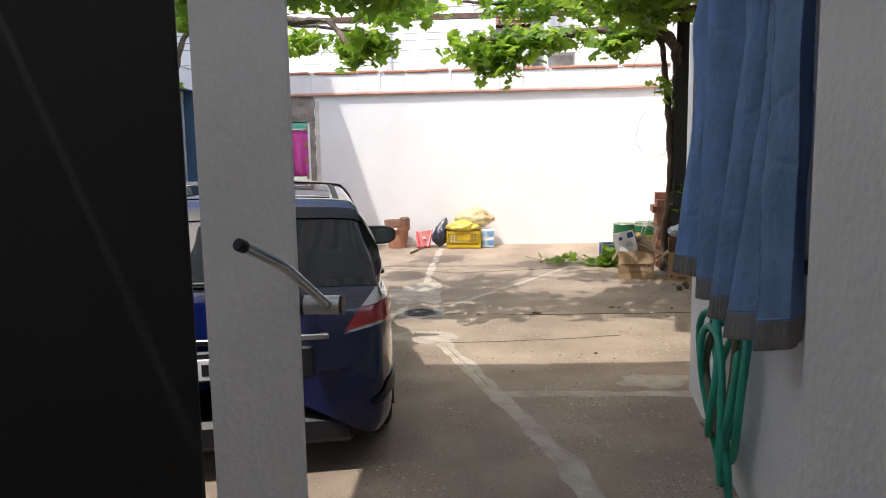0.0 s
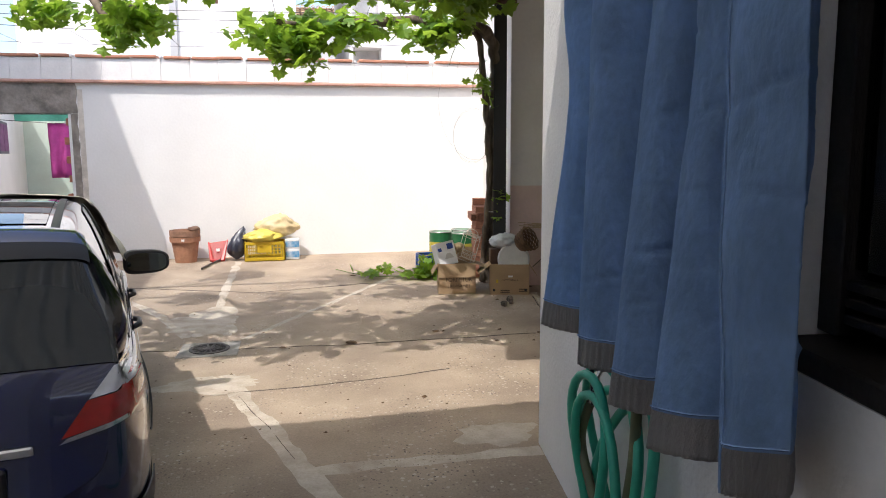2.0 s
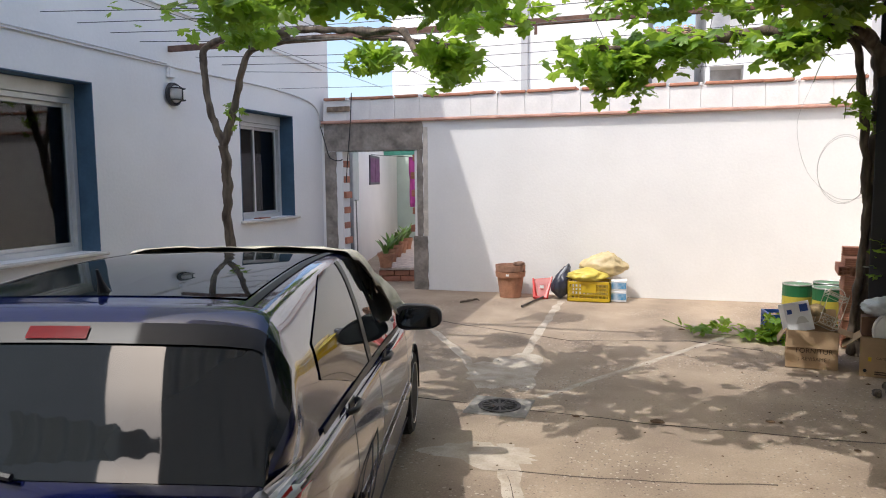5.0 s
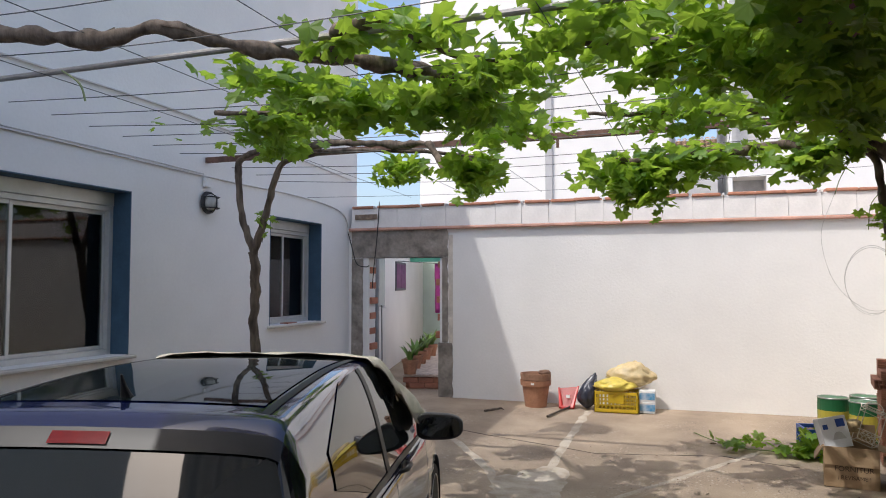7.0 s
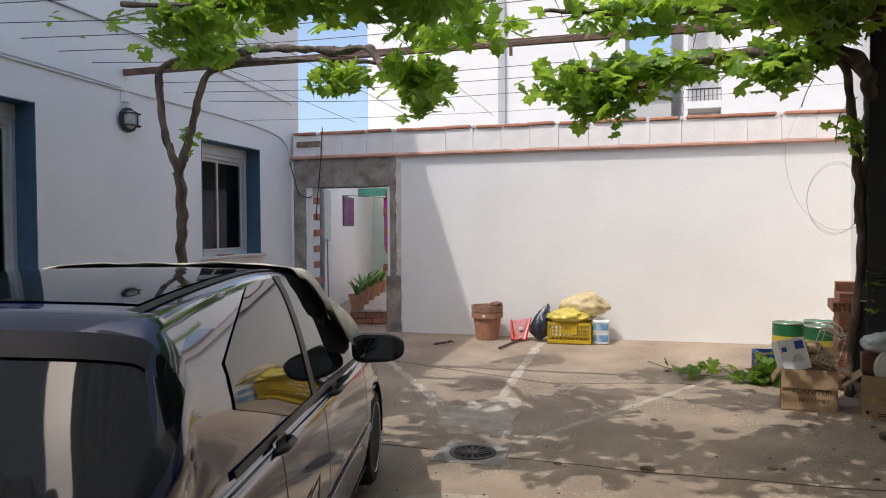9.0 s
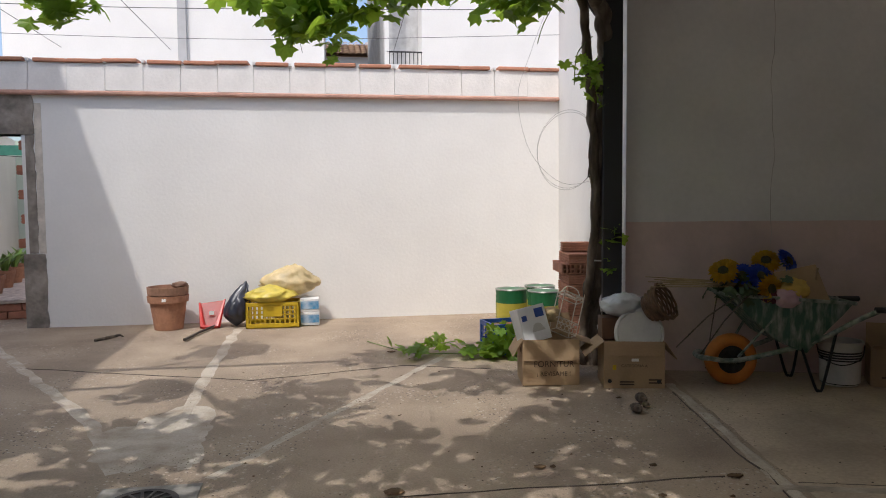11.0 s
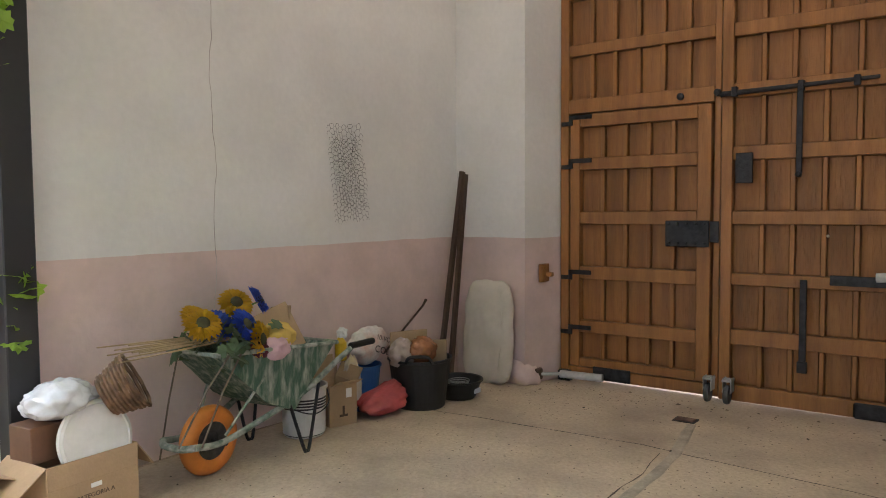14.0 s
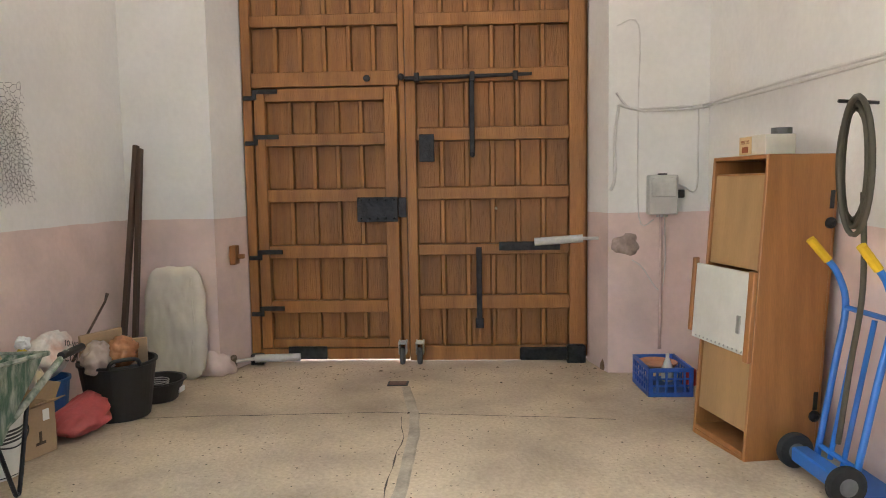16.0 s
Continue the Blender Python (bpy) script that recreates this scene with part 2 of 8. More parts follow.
def ground_mesh():
    def axis(lo, hi, step, far):
        mid = list(np.arange(lo, hi + 1e-6, step))
        return [-far, -60, -25] + [v for v in mid] + [25, 60, far]
    xs, ys = axis(-9, 9, 0.2, 900), axis(-6, 16, 0.2, 900)
    bm = bmesh.new()
    grid = []
    for x in xs:
        row = []
        for y in ys:
            inside = -9 <= x <= 9 and -6 <= y <= 16
            row.append(bm.verts.new((x, y, (ground_z(x, y) + 0.006 * noise.noise((x * 0.9, y * 0.9, 0))) if inside else -0.03)))
        grid.append(row)
    for i in range(len(xs) - 1):
        for j in range(len(ys) - 1):
            bm.faces.new((grid[i][j], grid[i + 1][j], grid[i + 1][j + 1], grid[i][j + 1]))
    return bm


ground = structure("ground", ground_mesh(), CONCRETE, "worn brown concrete yard floor with mortar-filled joints", "ground", smooth=True)

# ---- the yard's far wall with its doorway ----
DOOR_X0, DOOR_X1, DOOR_TOP = -3.76, -2.60, 2.07
bm = box(-2.60, 10.0, -0.15, 3.34, 10.24, 2.52)
box(-4.25, 10.0, -0.15, DOOR_X0, 10.24, 2.52, bm=bm)
box(DOOR_X0, 10.0, DOOR_TOP, DOOR_X1, 10.24, 2.52, bm=bm)
wall_north = structure("wall_north", bm, WHITE, "whitewashed yard wall with a tiled coping and a rough doorway", "wall")

# house on the left
bm = bmesh.new()
HX = -4.10
W1 = (3.15, 5.35, 1.00, 2.55)
W2 = (7.75, 9.10, 1.14, 2.54)
ys = [-8.0, W1[0], W1[1], W2[0], W2[1], 10.26]
HOUSE_TOP = 8.9
def wall_piece(y0, y1, z0, z1):
    box(HX - 0.45, y0, z0, HX, y1, z1, bm=bm)
wall_piece(-8, W1[0], -0.2, HOUSE_TOP)
wall_piece(W1[1], W2[0], -0.2, HOUSE_TOP)
wall_piece(W2[1], 10.26, -0.2, HOUSE_TOP)
for w in (W1, W2):
    wall_piece(w[0], w[1], -0.2, w[2])
    wall_piece(w[0], w[1], w[3], HOUSE_TOP)
wall_west = structure("wall_west", bm, WHITE, "tall whitewashed house wall with blue window reveals", "wall")

# return wall and the covered entrance
def block(name, poly, z0, z1, material, label):
    return structure(name, prism(poly, z0, z1), material, label, "wall")

p_ne = (3.31, 10.0)
p_post = shed_xy(-3.47, 0.03)
wall_return = block("wall_return", [p_ne, p_post, shed_xy(-3.30, 0.25), (3.6, 10.24)], -0.15, 4.4, WHITE, "whitewashed side wall of the covered entrance")
bm = bmesh.new()
wall_shed = structure("wall_shed", box(-3.47, 0.03, -0.2, 0.9, 0.28, 4.4, m=SHED), SHED_WALL, "shed wall painted white above a faded pink dado", "wall")
GU, GV0, GV1, GTOP = 0.12, -0.70, -3.62, 3.75
bm = bmesh.new()
b = bmesh.new()
# pillars at both sides of the gate, with slightly splayed reveals
for poly in ([(GU, 0.03), (GU, -0.65), (0.50, -0.78), (0.75, -0.78), (0.75, 0.03)], [(GU, -4.60), (0.75, -4.60), (0.75, -3.56), (0.50, -3.56), (GU, -3.645)]):
    prism(poly, -0.25, 4.4, bm=bm)
prism([(GU, -0.65), (0.75, -0.65), (0.75, -3.645), (GU, -3.645)], GTOP, 4.4, bm=bm)
bmesh.ops.transform(bm, matrix=SHED, verts=bm.verts)
wall_gate = structure("wall_gate", bm, SHED_WALL, "plastered wall round the gate with a faded pink dado", "wall")
p_end = (1.735, 2.58)
p_back = (1.36, -0.87)
p_r1, p_r2 = shed_xy(GU + 0.6, -4.36), shed_xy(GU + 0.6, -4.7)
wall_south = block("wall_south", [p_end, shed_xy(0.75, -4.36), shed_xy(0.75, -4.75), (2.15, 2.0)], -0.2, 4.4, SHED_WALL, "plastered side wall of the covered entrance with a pink dado")

def shed_floor():
    """A paler, smoother screed under the covered entrance."""
    b = bmesh.new()
    nu, nv, g = 60, 70, []
    for j in range(nv + 1):
        v = -4.6 + 4.6 * j / nv
        u0 = -3.22 - 0.1 * v + 0.03 * noise.noise((v * 4, 0, 3))
        row = []
        for i in range(nu + 1):
            u = u0 + (0.62 - u0) * i / nu
            p = SHED @ Vector((u, v, 0))
            row.append(b.verts.new((p.x, p.y, ground_z(p.x, p.y) + 0.006 * noise.noise((p.x * 0.9, p.y * 0.9, 0)) + (0.0025 if i else -0.004))))
        g.append(row)
    for j in range(nv):
        for i in range(nu):
            b.faces.new((g[j][i], g[j][i + 1], g[j + 1][i + 1], g[j + 1][i]))
    return b
structure("floor", shed_floor(), SHED_FLOOR, "pale dusty concrete floor of the covered entrance", "floor", smooth=True)

# ---- far wall: coping, cornice, raw doorway ----
def ragged_strip(path, width, lift=0.004, step=0.08, rough=0.35, seed=0.0):
    """A thin ragged-edged ribbon of mortar that follows the ground."""
    bm = bmesh.new()
    pts = [Vector((*p, 0)) for p in path]
    rows = []
    for a, b in zip(pts, pts[1:]):
        n = max(2, int((b - a).length / step))
        d = (b - a).normalized()
        s = Vector((-d.y, d.x, 0))
        for i in range(n + (b is pts[-1])):
            p = a.lerp(b, i / n)
            wl = width * (0.5 + rough * noise.noise((p.x * 5 + seed, p.y * 5, 1)))
            wr = width * (0.5 + rough * noise.noise((p.x * 5, p.y * 5 + seed, 7)))
            row = []
            for k in (wl, wl * 0.4, -wr * 0.4, -wr):
                q = p + s * k
                top = lift if abs(k) < 0.45 * width and k in (wl * 0.4, -wr * 0.4) else -0.004
                row.append(bm.verts.new((q.x, q.y, ground_z(q.x, q.y) + 0.006 * noise.noise((q.x * 0.9, q.y * 0.9, 0)) + top)))
            rows.append(row)
    for a, b in zip(rows, rows[1:]):
        for k in range(3):
            bm.faces.new((a[k], a[k + 1], b[k + 1], b[k]))
    return bm


COPING = mat("coping_plaster", (0.78, 0.75, 0.72), 0.85, var=0.07, scale=3, bump=0.3)
PINK_EDGE = mat("pink_cornice_paint", (0.62, 0.36, 0.28), 0.8, var=0.12, scale=6, bump=0.2)
bm = box(-4.1, 9.93, 2.485, 3.30, 10.30, 2.53, 0.012)
structure("trim_cornice", bm, PINK_EDGE, "thin pink-painted cornice ledge", "trim")
# sloping coping made of abutting plastered panels with a tile on each
coping = thing("coping", pose(0, 0, 0), "plastered wall coping capped with flat red tiles", "coping", kind="structure")
pitch = 0.387
n_tiles = 19
panel_me = tile_me = None
for i in range(n_tiles):
    x0 = -4.05 + i * pitch
    w = pitch - 0.003
    if panel_me is None:
        b = bmesh.new()
        vs = [b.verts.new(c) for c in [(0, 9.95, 2.53), (w, 9.95, 2.53), (w, 9.985, 2.83), (0, 9.985, 2.83), (0, 10.3, 2.53), (w, 10.3, 2.53), (w, 10.27, 2.83), (0, 10.27, 2.83)]]
        for q in ((0, 1, 2, 3), (5, 4, 7, 6), (0, 3, 7, 4), (1, 5, 6, 2), (3, 2, 6, 7), (0, 4, 5, 1)):
            b.faces.new([vs[k] for k in q])
        bmesh.ops.bevel(b, geom=b.edges[:], offset=0.003, segments=1, affect="EDGES")
        ob = part("coping_panel", b, COPING, coping)
        panel_me = ob.data
        b = box(0.012, 9.955, 2.832, w - 0.012, 10.31, 2.872, 0.008)
        for v in b.verts:
            v.co.z += 0.035 * (v.co.y - 9.95) - 0.012 * math.cos((v.co.x / w - 0.5) * 3.0) * 0
        tl = part("roof_tile", b, TERRACOTTA, coping)
        tile_me = tl.data
        mo = part("mortar_joint", box(w - 0.014, 9.96, 2.83, w + 0.018, 10.29, 2.868, 0.004), COPING, coping)
        mort_me = mo.data
    else:
        ob, tl, mo = new("coping_panel", panel_me), new("roof_tile", tile_me), new("mortar_joint", mort_me)
        for o in (ob, tl, mo):
            o.parent = coping
    dz = 0.004 * math.sin(i * 2.3)
    for o in (ob, tl, mo):
        o.location = (x0, 0.004 * math.cos(i * 1.7), dz)
        if o is tl:
            o.rotation_euler = (0, radians(0.9 * math.sin(i * 1.9)), 0)

# raw cement round the doorway, standing slightly proud with broken edges
def broken_slab(x0, x1, z0, z1, y0, y1, ragged, nz=22, side=1, seed=0):
    """A cement slab whose edge at one side (1: right, -1: left) is broken."""
    b = bmesh.new()
    prev = None
    for i in range(nz + 1):
        z = z0 + (z1 - z0) * i / nz
        e = ragged * (noise.noise((seed, z * 7, 0)) + 0.6 * noise.noise((seed, z * 19, 3)))
        xa, xb = (x0, x1 + e) if side > 0 else (x0 + e, x1)
        row = [b.verts.new(c) for c in ((xa, y0, z), (xb, y0, z), (xb, y1, z), (xa, y1, z))]
        if prev:
            for k in range(4):
                b.faces.new((prev[k], prev[(k + 1) % 4], row[(k + 1) % 4], row[k]))
        else:
            b.faces.new(row[::-1])
        prev = row
    b.faces.new(prev)
    return b

surround = thing("door_surround", pose(0, 0, 0), "raw cement surround of a knocked-through doorway with toothed brick ends", "doorway", kind="structure")
part("lintel", broken_slab(-4.05, -2.47, 2.07, 2.483, 9.985, 10.27, 0.02, 8, 1, 4), CEMENT, surround)
part("left_jamb", broken_slab(-4.05, -3.86, -0.1, 2.066, 9.987, 10.27, 0.02, 24, 1, 2), CEMENT, surround)
part("right_jamb_top", broken_slab(-2.56, -2.47, 0.8, 2.066, 9.987, 10.27, 0.025, 18, 1, 9), CEMENT, surround)
part("right_jamb_foot", broken_slab(-2.62, -2.40, -0.1, 0.796, 9.985, 10.27, 0.03, 12, 1, 5), CEMENT, surround)
part("plaster_edge", broken_slab(-2.464, -2.395, 0.8, 2.40, 9.991, 10.01, 0.02, 20, -1, 12), mat("pale_lime", (0.72, 0.66, 0.58), 0.9, var=0.12, scale=8, bump=0.6), surround)

def brick_end(b, x, z, y, w, h, cols, rows, facing=-1):
    """A perforated brick end made of bars between open cells."""
    t = 0.010
    for i in range(cols + 1):
        cx = x + (w - t) * i / cols
        box(cx, y, z, cx + t, y + 0.10, z + h, bm=b)
    for j in range(rows + 1):
        cz = z + (h - t) * j / rows
        box(x + t * 0.5, y + 0.001, cz, x + w - t * 0.5, y + 0.10, cz + t, bm=b)
    box(x + 0.004, y + 0.07, z + 0.004, x + w - 0.004, y + 0.10, z + h - 0.004, bm=b)
    return b

for k in range(7):
    z = 0.42 + k * 0.235
    b = box(-3.90, 10.03, z, -3.74 + 0.02 * math.sin(k * 2), 10.25, z + 0.10, 0.006)
    for j in range(3):
        box(-3.90, 10.025, z + 0.012 + j * 0.03, -3.742 + 0.02 * math.sin(k * 2), 10.03, z + 0.026 + j * 0.03, bm=b)
    part("brick", b, BRICK, surround)
    b = box(-3.90, 10.06, z + 0.105, -3.82, 10.24, z + 0.23, 0.006)
    part("brick", b, BRICK, surround)
for k in range(5):
    z = 0.86 + k * 0.262
    b = box(-2.66 - 0.02 * math.cos(k * 2.4), 10.03, z, -2.55, 10.25, z + 0.10, 0.006)
    for j in range(3):
        box(-2.662 - 0.02 * math.cos(k * 2.4), 10.024, z + 0.012 + j * 0.03, -2.556, 10.03, z + 0.026 + j * 0.03, bm=b)
    part("brick", b, BRICK, surround)
# broken hole at the wall's top left with bare brick and a crack
part("bare_patch", box(-3.98, 9.940, 2.66, -3.60, 9.96, 2.74, 0.008, m=pose(0, 0, 0.0)), mat("bare_lime", (0.33, 0.24, 0.17), 0.95, var=0.25, scale=14, bump=0.9), surround, "crumbled plaster patch")

# ---- the passage behind the doorway ----
PASS = pose(-4.01, 10.30, 0, 0, 0, 104.04)
# local x runs along the passage's left wall, y to the left of it
structure("wall_passage", box(-0.02, 0.0, -0.1, 8.45, 0.3, 2.75, m=PASS), WHITE, "white house wall along the passage", "wall")
structure("wall_passage_right", box(-0.02, -2.3, -0.1, 8.45, -2.05, 2.3, m=PASS), WHITE, "white wall on the other side of the passage", "wall")
structure("wall_passage_end", box(8.45, -2.3, -0.1, 8.7, 1.0, 2.75, m=PASS), mat("pale_green_wall", (0.62, 0.72, 0.64), 0.85, var=0.06, scale=2, bump=0.2), "pale green wall at the end of the passage", "wall")
win = thing("window_3", PASS @ pose(3.42, -0.002, 1.53), "small dark window with a purple curtain in the white wall", "window", kind="structure")
part("window_frame", box(0, -0.02, 0, 1.45, 0.0, 0.61, 0.004), mat("dark_window_frame", (0.05, 0.045, 0.07), 0.5), win)
PURPLE = mat("purple_curtain", (0.22, 0.08, 0.20), 0.8, var=0.2, scale=9)
for k in range(2):
    part("pane", box(0.06 + k * 0.68, -0.026, 0.05, 0.71 + k * 0.68, -0.021, 0.56), PURPLE, win)
downpipe = part("downpipe", tube([(1.02, -0.05, 0.0), (1.02, -0.05, 2.7)], 0.04, 10), mat("grey_pipe", (0.36, 0.37, 0.38), 0.6))
downpipe.matrix_world = PASS
tagged(downpipe, "grey plastic downpipe on a white wall", "pipe")
door2 = thing("door_2", PASS @ pose(1.12, -0.002, 0.0), "white panelled door with a milky upper pane in the passage", "door", kind="structure")
part("door_leaf", box(0.0, -0.05, 0, 0.88, 0.0, 1.24, 0.006), mat("white_door_paint", (0.78, 0.78, 0.77), 0.5, var=0.03), door2)
part("glazing", box(0.05, -0.03, 1.26, 0.83, 0.0, 2.15, 0.004), mat("milky_glass", (0.5, 0.53, 0.54), 0.25, var=0.05), door2)
# brick step with potted plants
step = thing("brick_step", pose(0, 0, 0), "low brick step with worn whitewash in the passage", "step")
for r in range(3):
    for k in range(4):
        part("brick", box(0.16, -1.62 + k * 0.25 - 0.1 * (r % 2), -0.08 + r * 0.088, 0.28, -1.38 + k * 0.25 - 0.1 * (r % 2), r * 0.088, 0.006, m=PASS), BRICK, step)
part("core", box(0.281, -1.70, -0.08, 5.0, -0.66, 0.18, m=PASS), BRICK, step)
part("cap", box(0.13, -1.72, 0.185, 5.0, -0.63, 0.235, 0.012, m=PASS), mat("worn_limewash", (0.60, 0.50, 0.44), 0.9, var=0.2, scale=12, bump=0.5), step)
POT = mat("clay_pot", (0.45, 0.22, 0.13), 0.85, var=0.12, scale=10, bump=0.15)
SOIL = mat("soil", (0.06, 0.045, 0.035), 0.95, var=0.2, bump=0.6)
LEAF2 = mat("pot_plant_leaf", (0.16, 0.30, 0.05), 0.45, var=0.12, island=0.3)

def plant_leaves(bm, count, length, width, seed, lean=0.6):
    rnd = random.Random(seed)
    for i in range(count):
        a = rnd.uniform(0, 6.28)
        d = Vector((math.cos(a), math.sin(a), 0))
        s = Vector((-d.y, d.x, 0))
        L = length * rnd.uniform(0.6, 1.1)
        ln = lean * rnd.uniform(0.5, 1.2)
        prev = None
        for k in range(6):
            t = k / 5
            c = d * (ln * L * t * t + 0.03) + Vector((0, 0, L * t * (1 - 0.3 * t * ln)))
            w = width * math.sin(math.pi * min(0.12 + t * 0.88, 1)) ** 0.8
            row = (bm.verts.new(c + s * w + Vector((0, 0, 0.15 * w))), bm.verts.new(c), bm.verts.new(c - s * w + Vector((0, 0, 0.15 * w))))
            if prev:
                bm.faces.new((prev[0], prev[1], row[1], row[0]))
                bm.faces.new((prev[1], prev[2], row[2], row[1]))
            prev = row
    return bm

def flower_pot(x, y, z, r, h, leaves, seed, label):
    t = thing("potted_plant", pose(x, y, z), label, "plant", "pots on the step")
    part("pot", lathe([(r * 0.68, 0), (r * 0.92, h * 0.78), (r * 1.0, h * 0.78), (r * 1.04, h), (r * 0.92, h), (r * 0.86, h * 0.86), (0.01, h * 0.85)], 20), POT, t, smooth=False)
    part("soil", lathe([(0.01, h * 0.86), (r * 0.87, h * 0.87), (r * 0.87, h * 0.88), (0.01, h * 0.90)], 14), SOIL, t)
    part("leaves", plant_leaves(bmesh.new(), leaves, 0.34, 0.035, seed), LEAF2, t).location = (0, 0, h * 0.85)

for k, (px, py) in enumerate([(-3.32, 10.62), (-3.52, 11.35), (-3.70, 12.1), (-3.86, 12.8), (-4.0, 13.5)]):
    flower_pot(px, py, 0.235, 0.135 - 0.003 * k, 0.23, 9 + 2 * k, 11 + k, "broad-leaved green plant in a terracotta pot on the step")
# washing on a line
line = part("clothes_line", tube([(-5.0, 13.95, 2.16), (-4.0, 13.97, 2.09), (-3.0, 14.0, 2.14)], 0.006, 6), DARK_STEEL)
tagged(line, "thin dark clothes line across the passage", "line")
def cloth_sheet(w, h, nx, nz, fold, seed, thick=0.004):
    b = bmesh.new()
    g = []
    for i in range(nx + 1):
        r = []
        for j in range(nz + 1):
            x, z = w * i / nx, -h * j / nz
            y = fold * (math.sin(i * 1.1 + seed) * (0.3 + j / nz) + 0.5 * noise.noise((x * 6, z * 4, seed)))
            r.append(b.verts.new((x + 0.02 * noise.noise((z * 3, seed, 1)), y, z)))
        g.append(r)
    for i in range(nx):
        for j in range(nz):
            b.faces.new((g[i][j], g[i + 1][j], g[i + 1][j + 1], g[i][j + 1]))
    r = bmesh.ops.solidify(b, geom=b.faces[:], thickness=thick)
    return b

MAGENTA = mat("magenta_towel", (0.50, 0.08, 0.33), 0.9, var=0.1, scale=6, bump=0.3)
towel = part("hanging_towel", cloth_sheet(0.85, 1.02, 24, 10, 0.05, 2.0), MAGENTA, smooth=True)
tagged(towel, "magenta towel hanging from a washing line", "towel")
towel.matrix_world = pose(-4.11, 13.98, 2.09, 0, 0, 2)
awning = part("awning_strip", cloth_sheet(1.5, 0.16, 12, 3, 0.02, 1.0), mat("green_awning", (0.10, 0.36, 0.27), 0.7, var=0.08))
tagged(awning, "narrow green awning strip above the towel", "awning")
awning.matrix_world = pose(-4.75, 14.2, 2.30, 0, 0, 2)
dustbin = thing("broom", pose(-4.06, 11.2, ground_z(-4.06, 11.2)), "upright broom with a dark head leaning in the passage", "broom")
part("head", box(-0.10, -0.03, 0, 0.10, 0.03, 0.14, 0.01), DARK_STEEL, dustbin)
part("stick", tube([(0, 0, 0.14), (-0.06, 0.10, 1.3)], 0.012, 8), mat("grey_stick", (0.3, 0.3, 0.3), 0.6), dustbin)

# ---- windows of the house ----
ALU = mat("aluminium_frame", (0.62, 0.62, 0.60), 0.4, metal=0.4, var=0.05)
def window_glass(name, tint=(0.62, 0.66, 0.65)):
    """Thin clear pane: light goes straight through, with a mirror sheen that grows at a slant."""
    m = bpy.data.materials.new(name)
    m.use_nodes = True
    N, L = m.node_tree.nodes, m.node_tree.links
    N.remove(N["Principled BSDF"])
    tr, gl, fr, mx = N.new("ShaderNodeBsdfTransparent"), N.new("ShaderNodeBsdfGlossy"), N.new("ShaderNodeFresnel"), N.new("ShaderNodeMixShader")
    tr.inputs[0].default_value = (*tint, 1)
    gl.inputs["Roughness"].default_value = 0.01
    fr.inputs["IOR"].default_value = 1.6
    L.new(fr.outputs[0], mx.inputs[0]), L.new(tr.outputs[0], mx.inputs[1]), L.new(gl.outputs[0], mx.inputs[2])
    L.new(mx.outputs[0], N["Material Output"].inputs["Surface"])
    return m
GLASS = window_glass("window_glass")
CURTAIN = mat("grey_curtain", (0.50, 0.50, 0.46), 0.9, var=0.12, scale=5, stretch=(1, 6, 0.3))
STONE = mat("pale_sill", (0.62, 0.58, 0.52), 0.7, var=0.08, scale=6, bump=0.2)
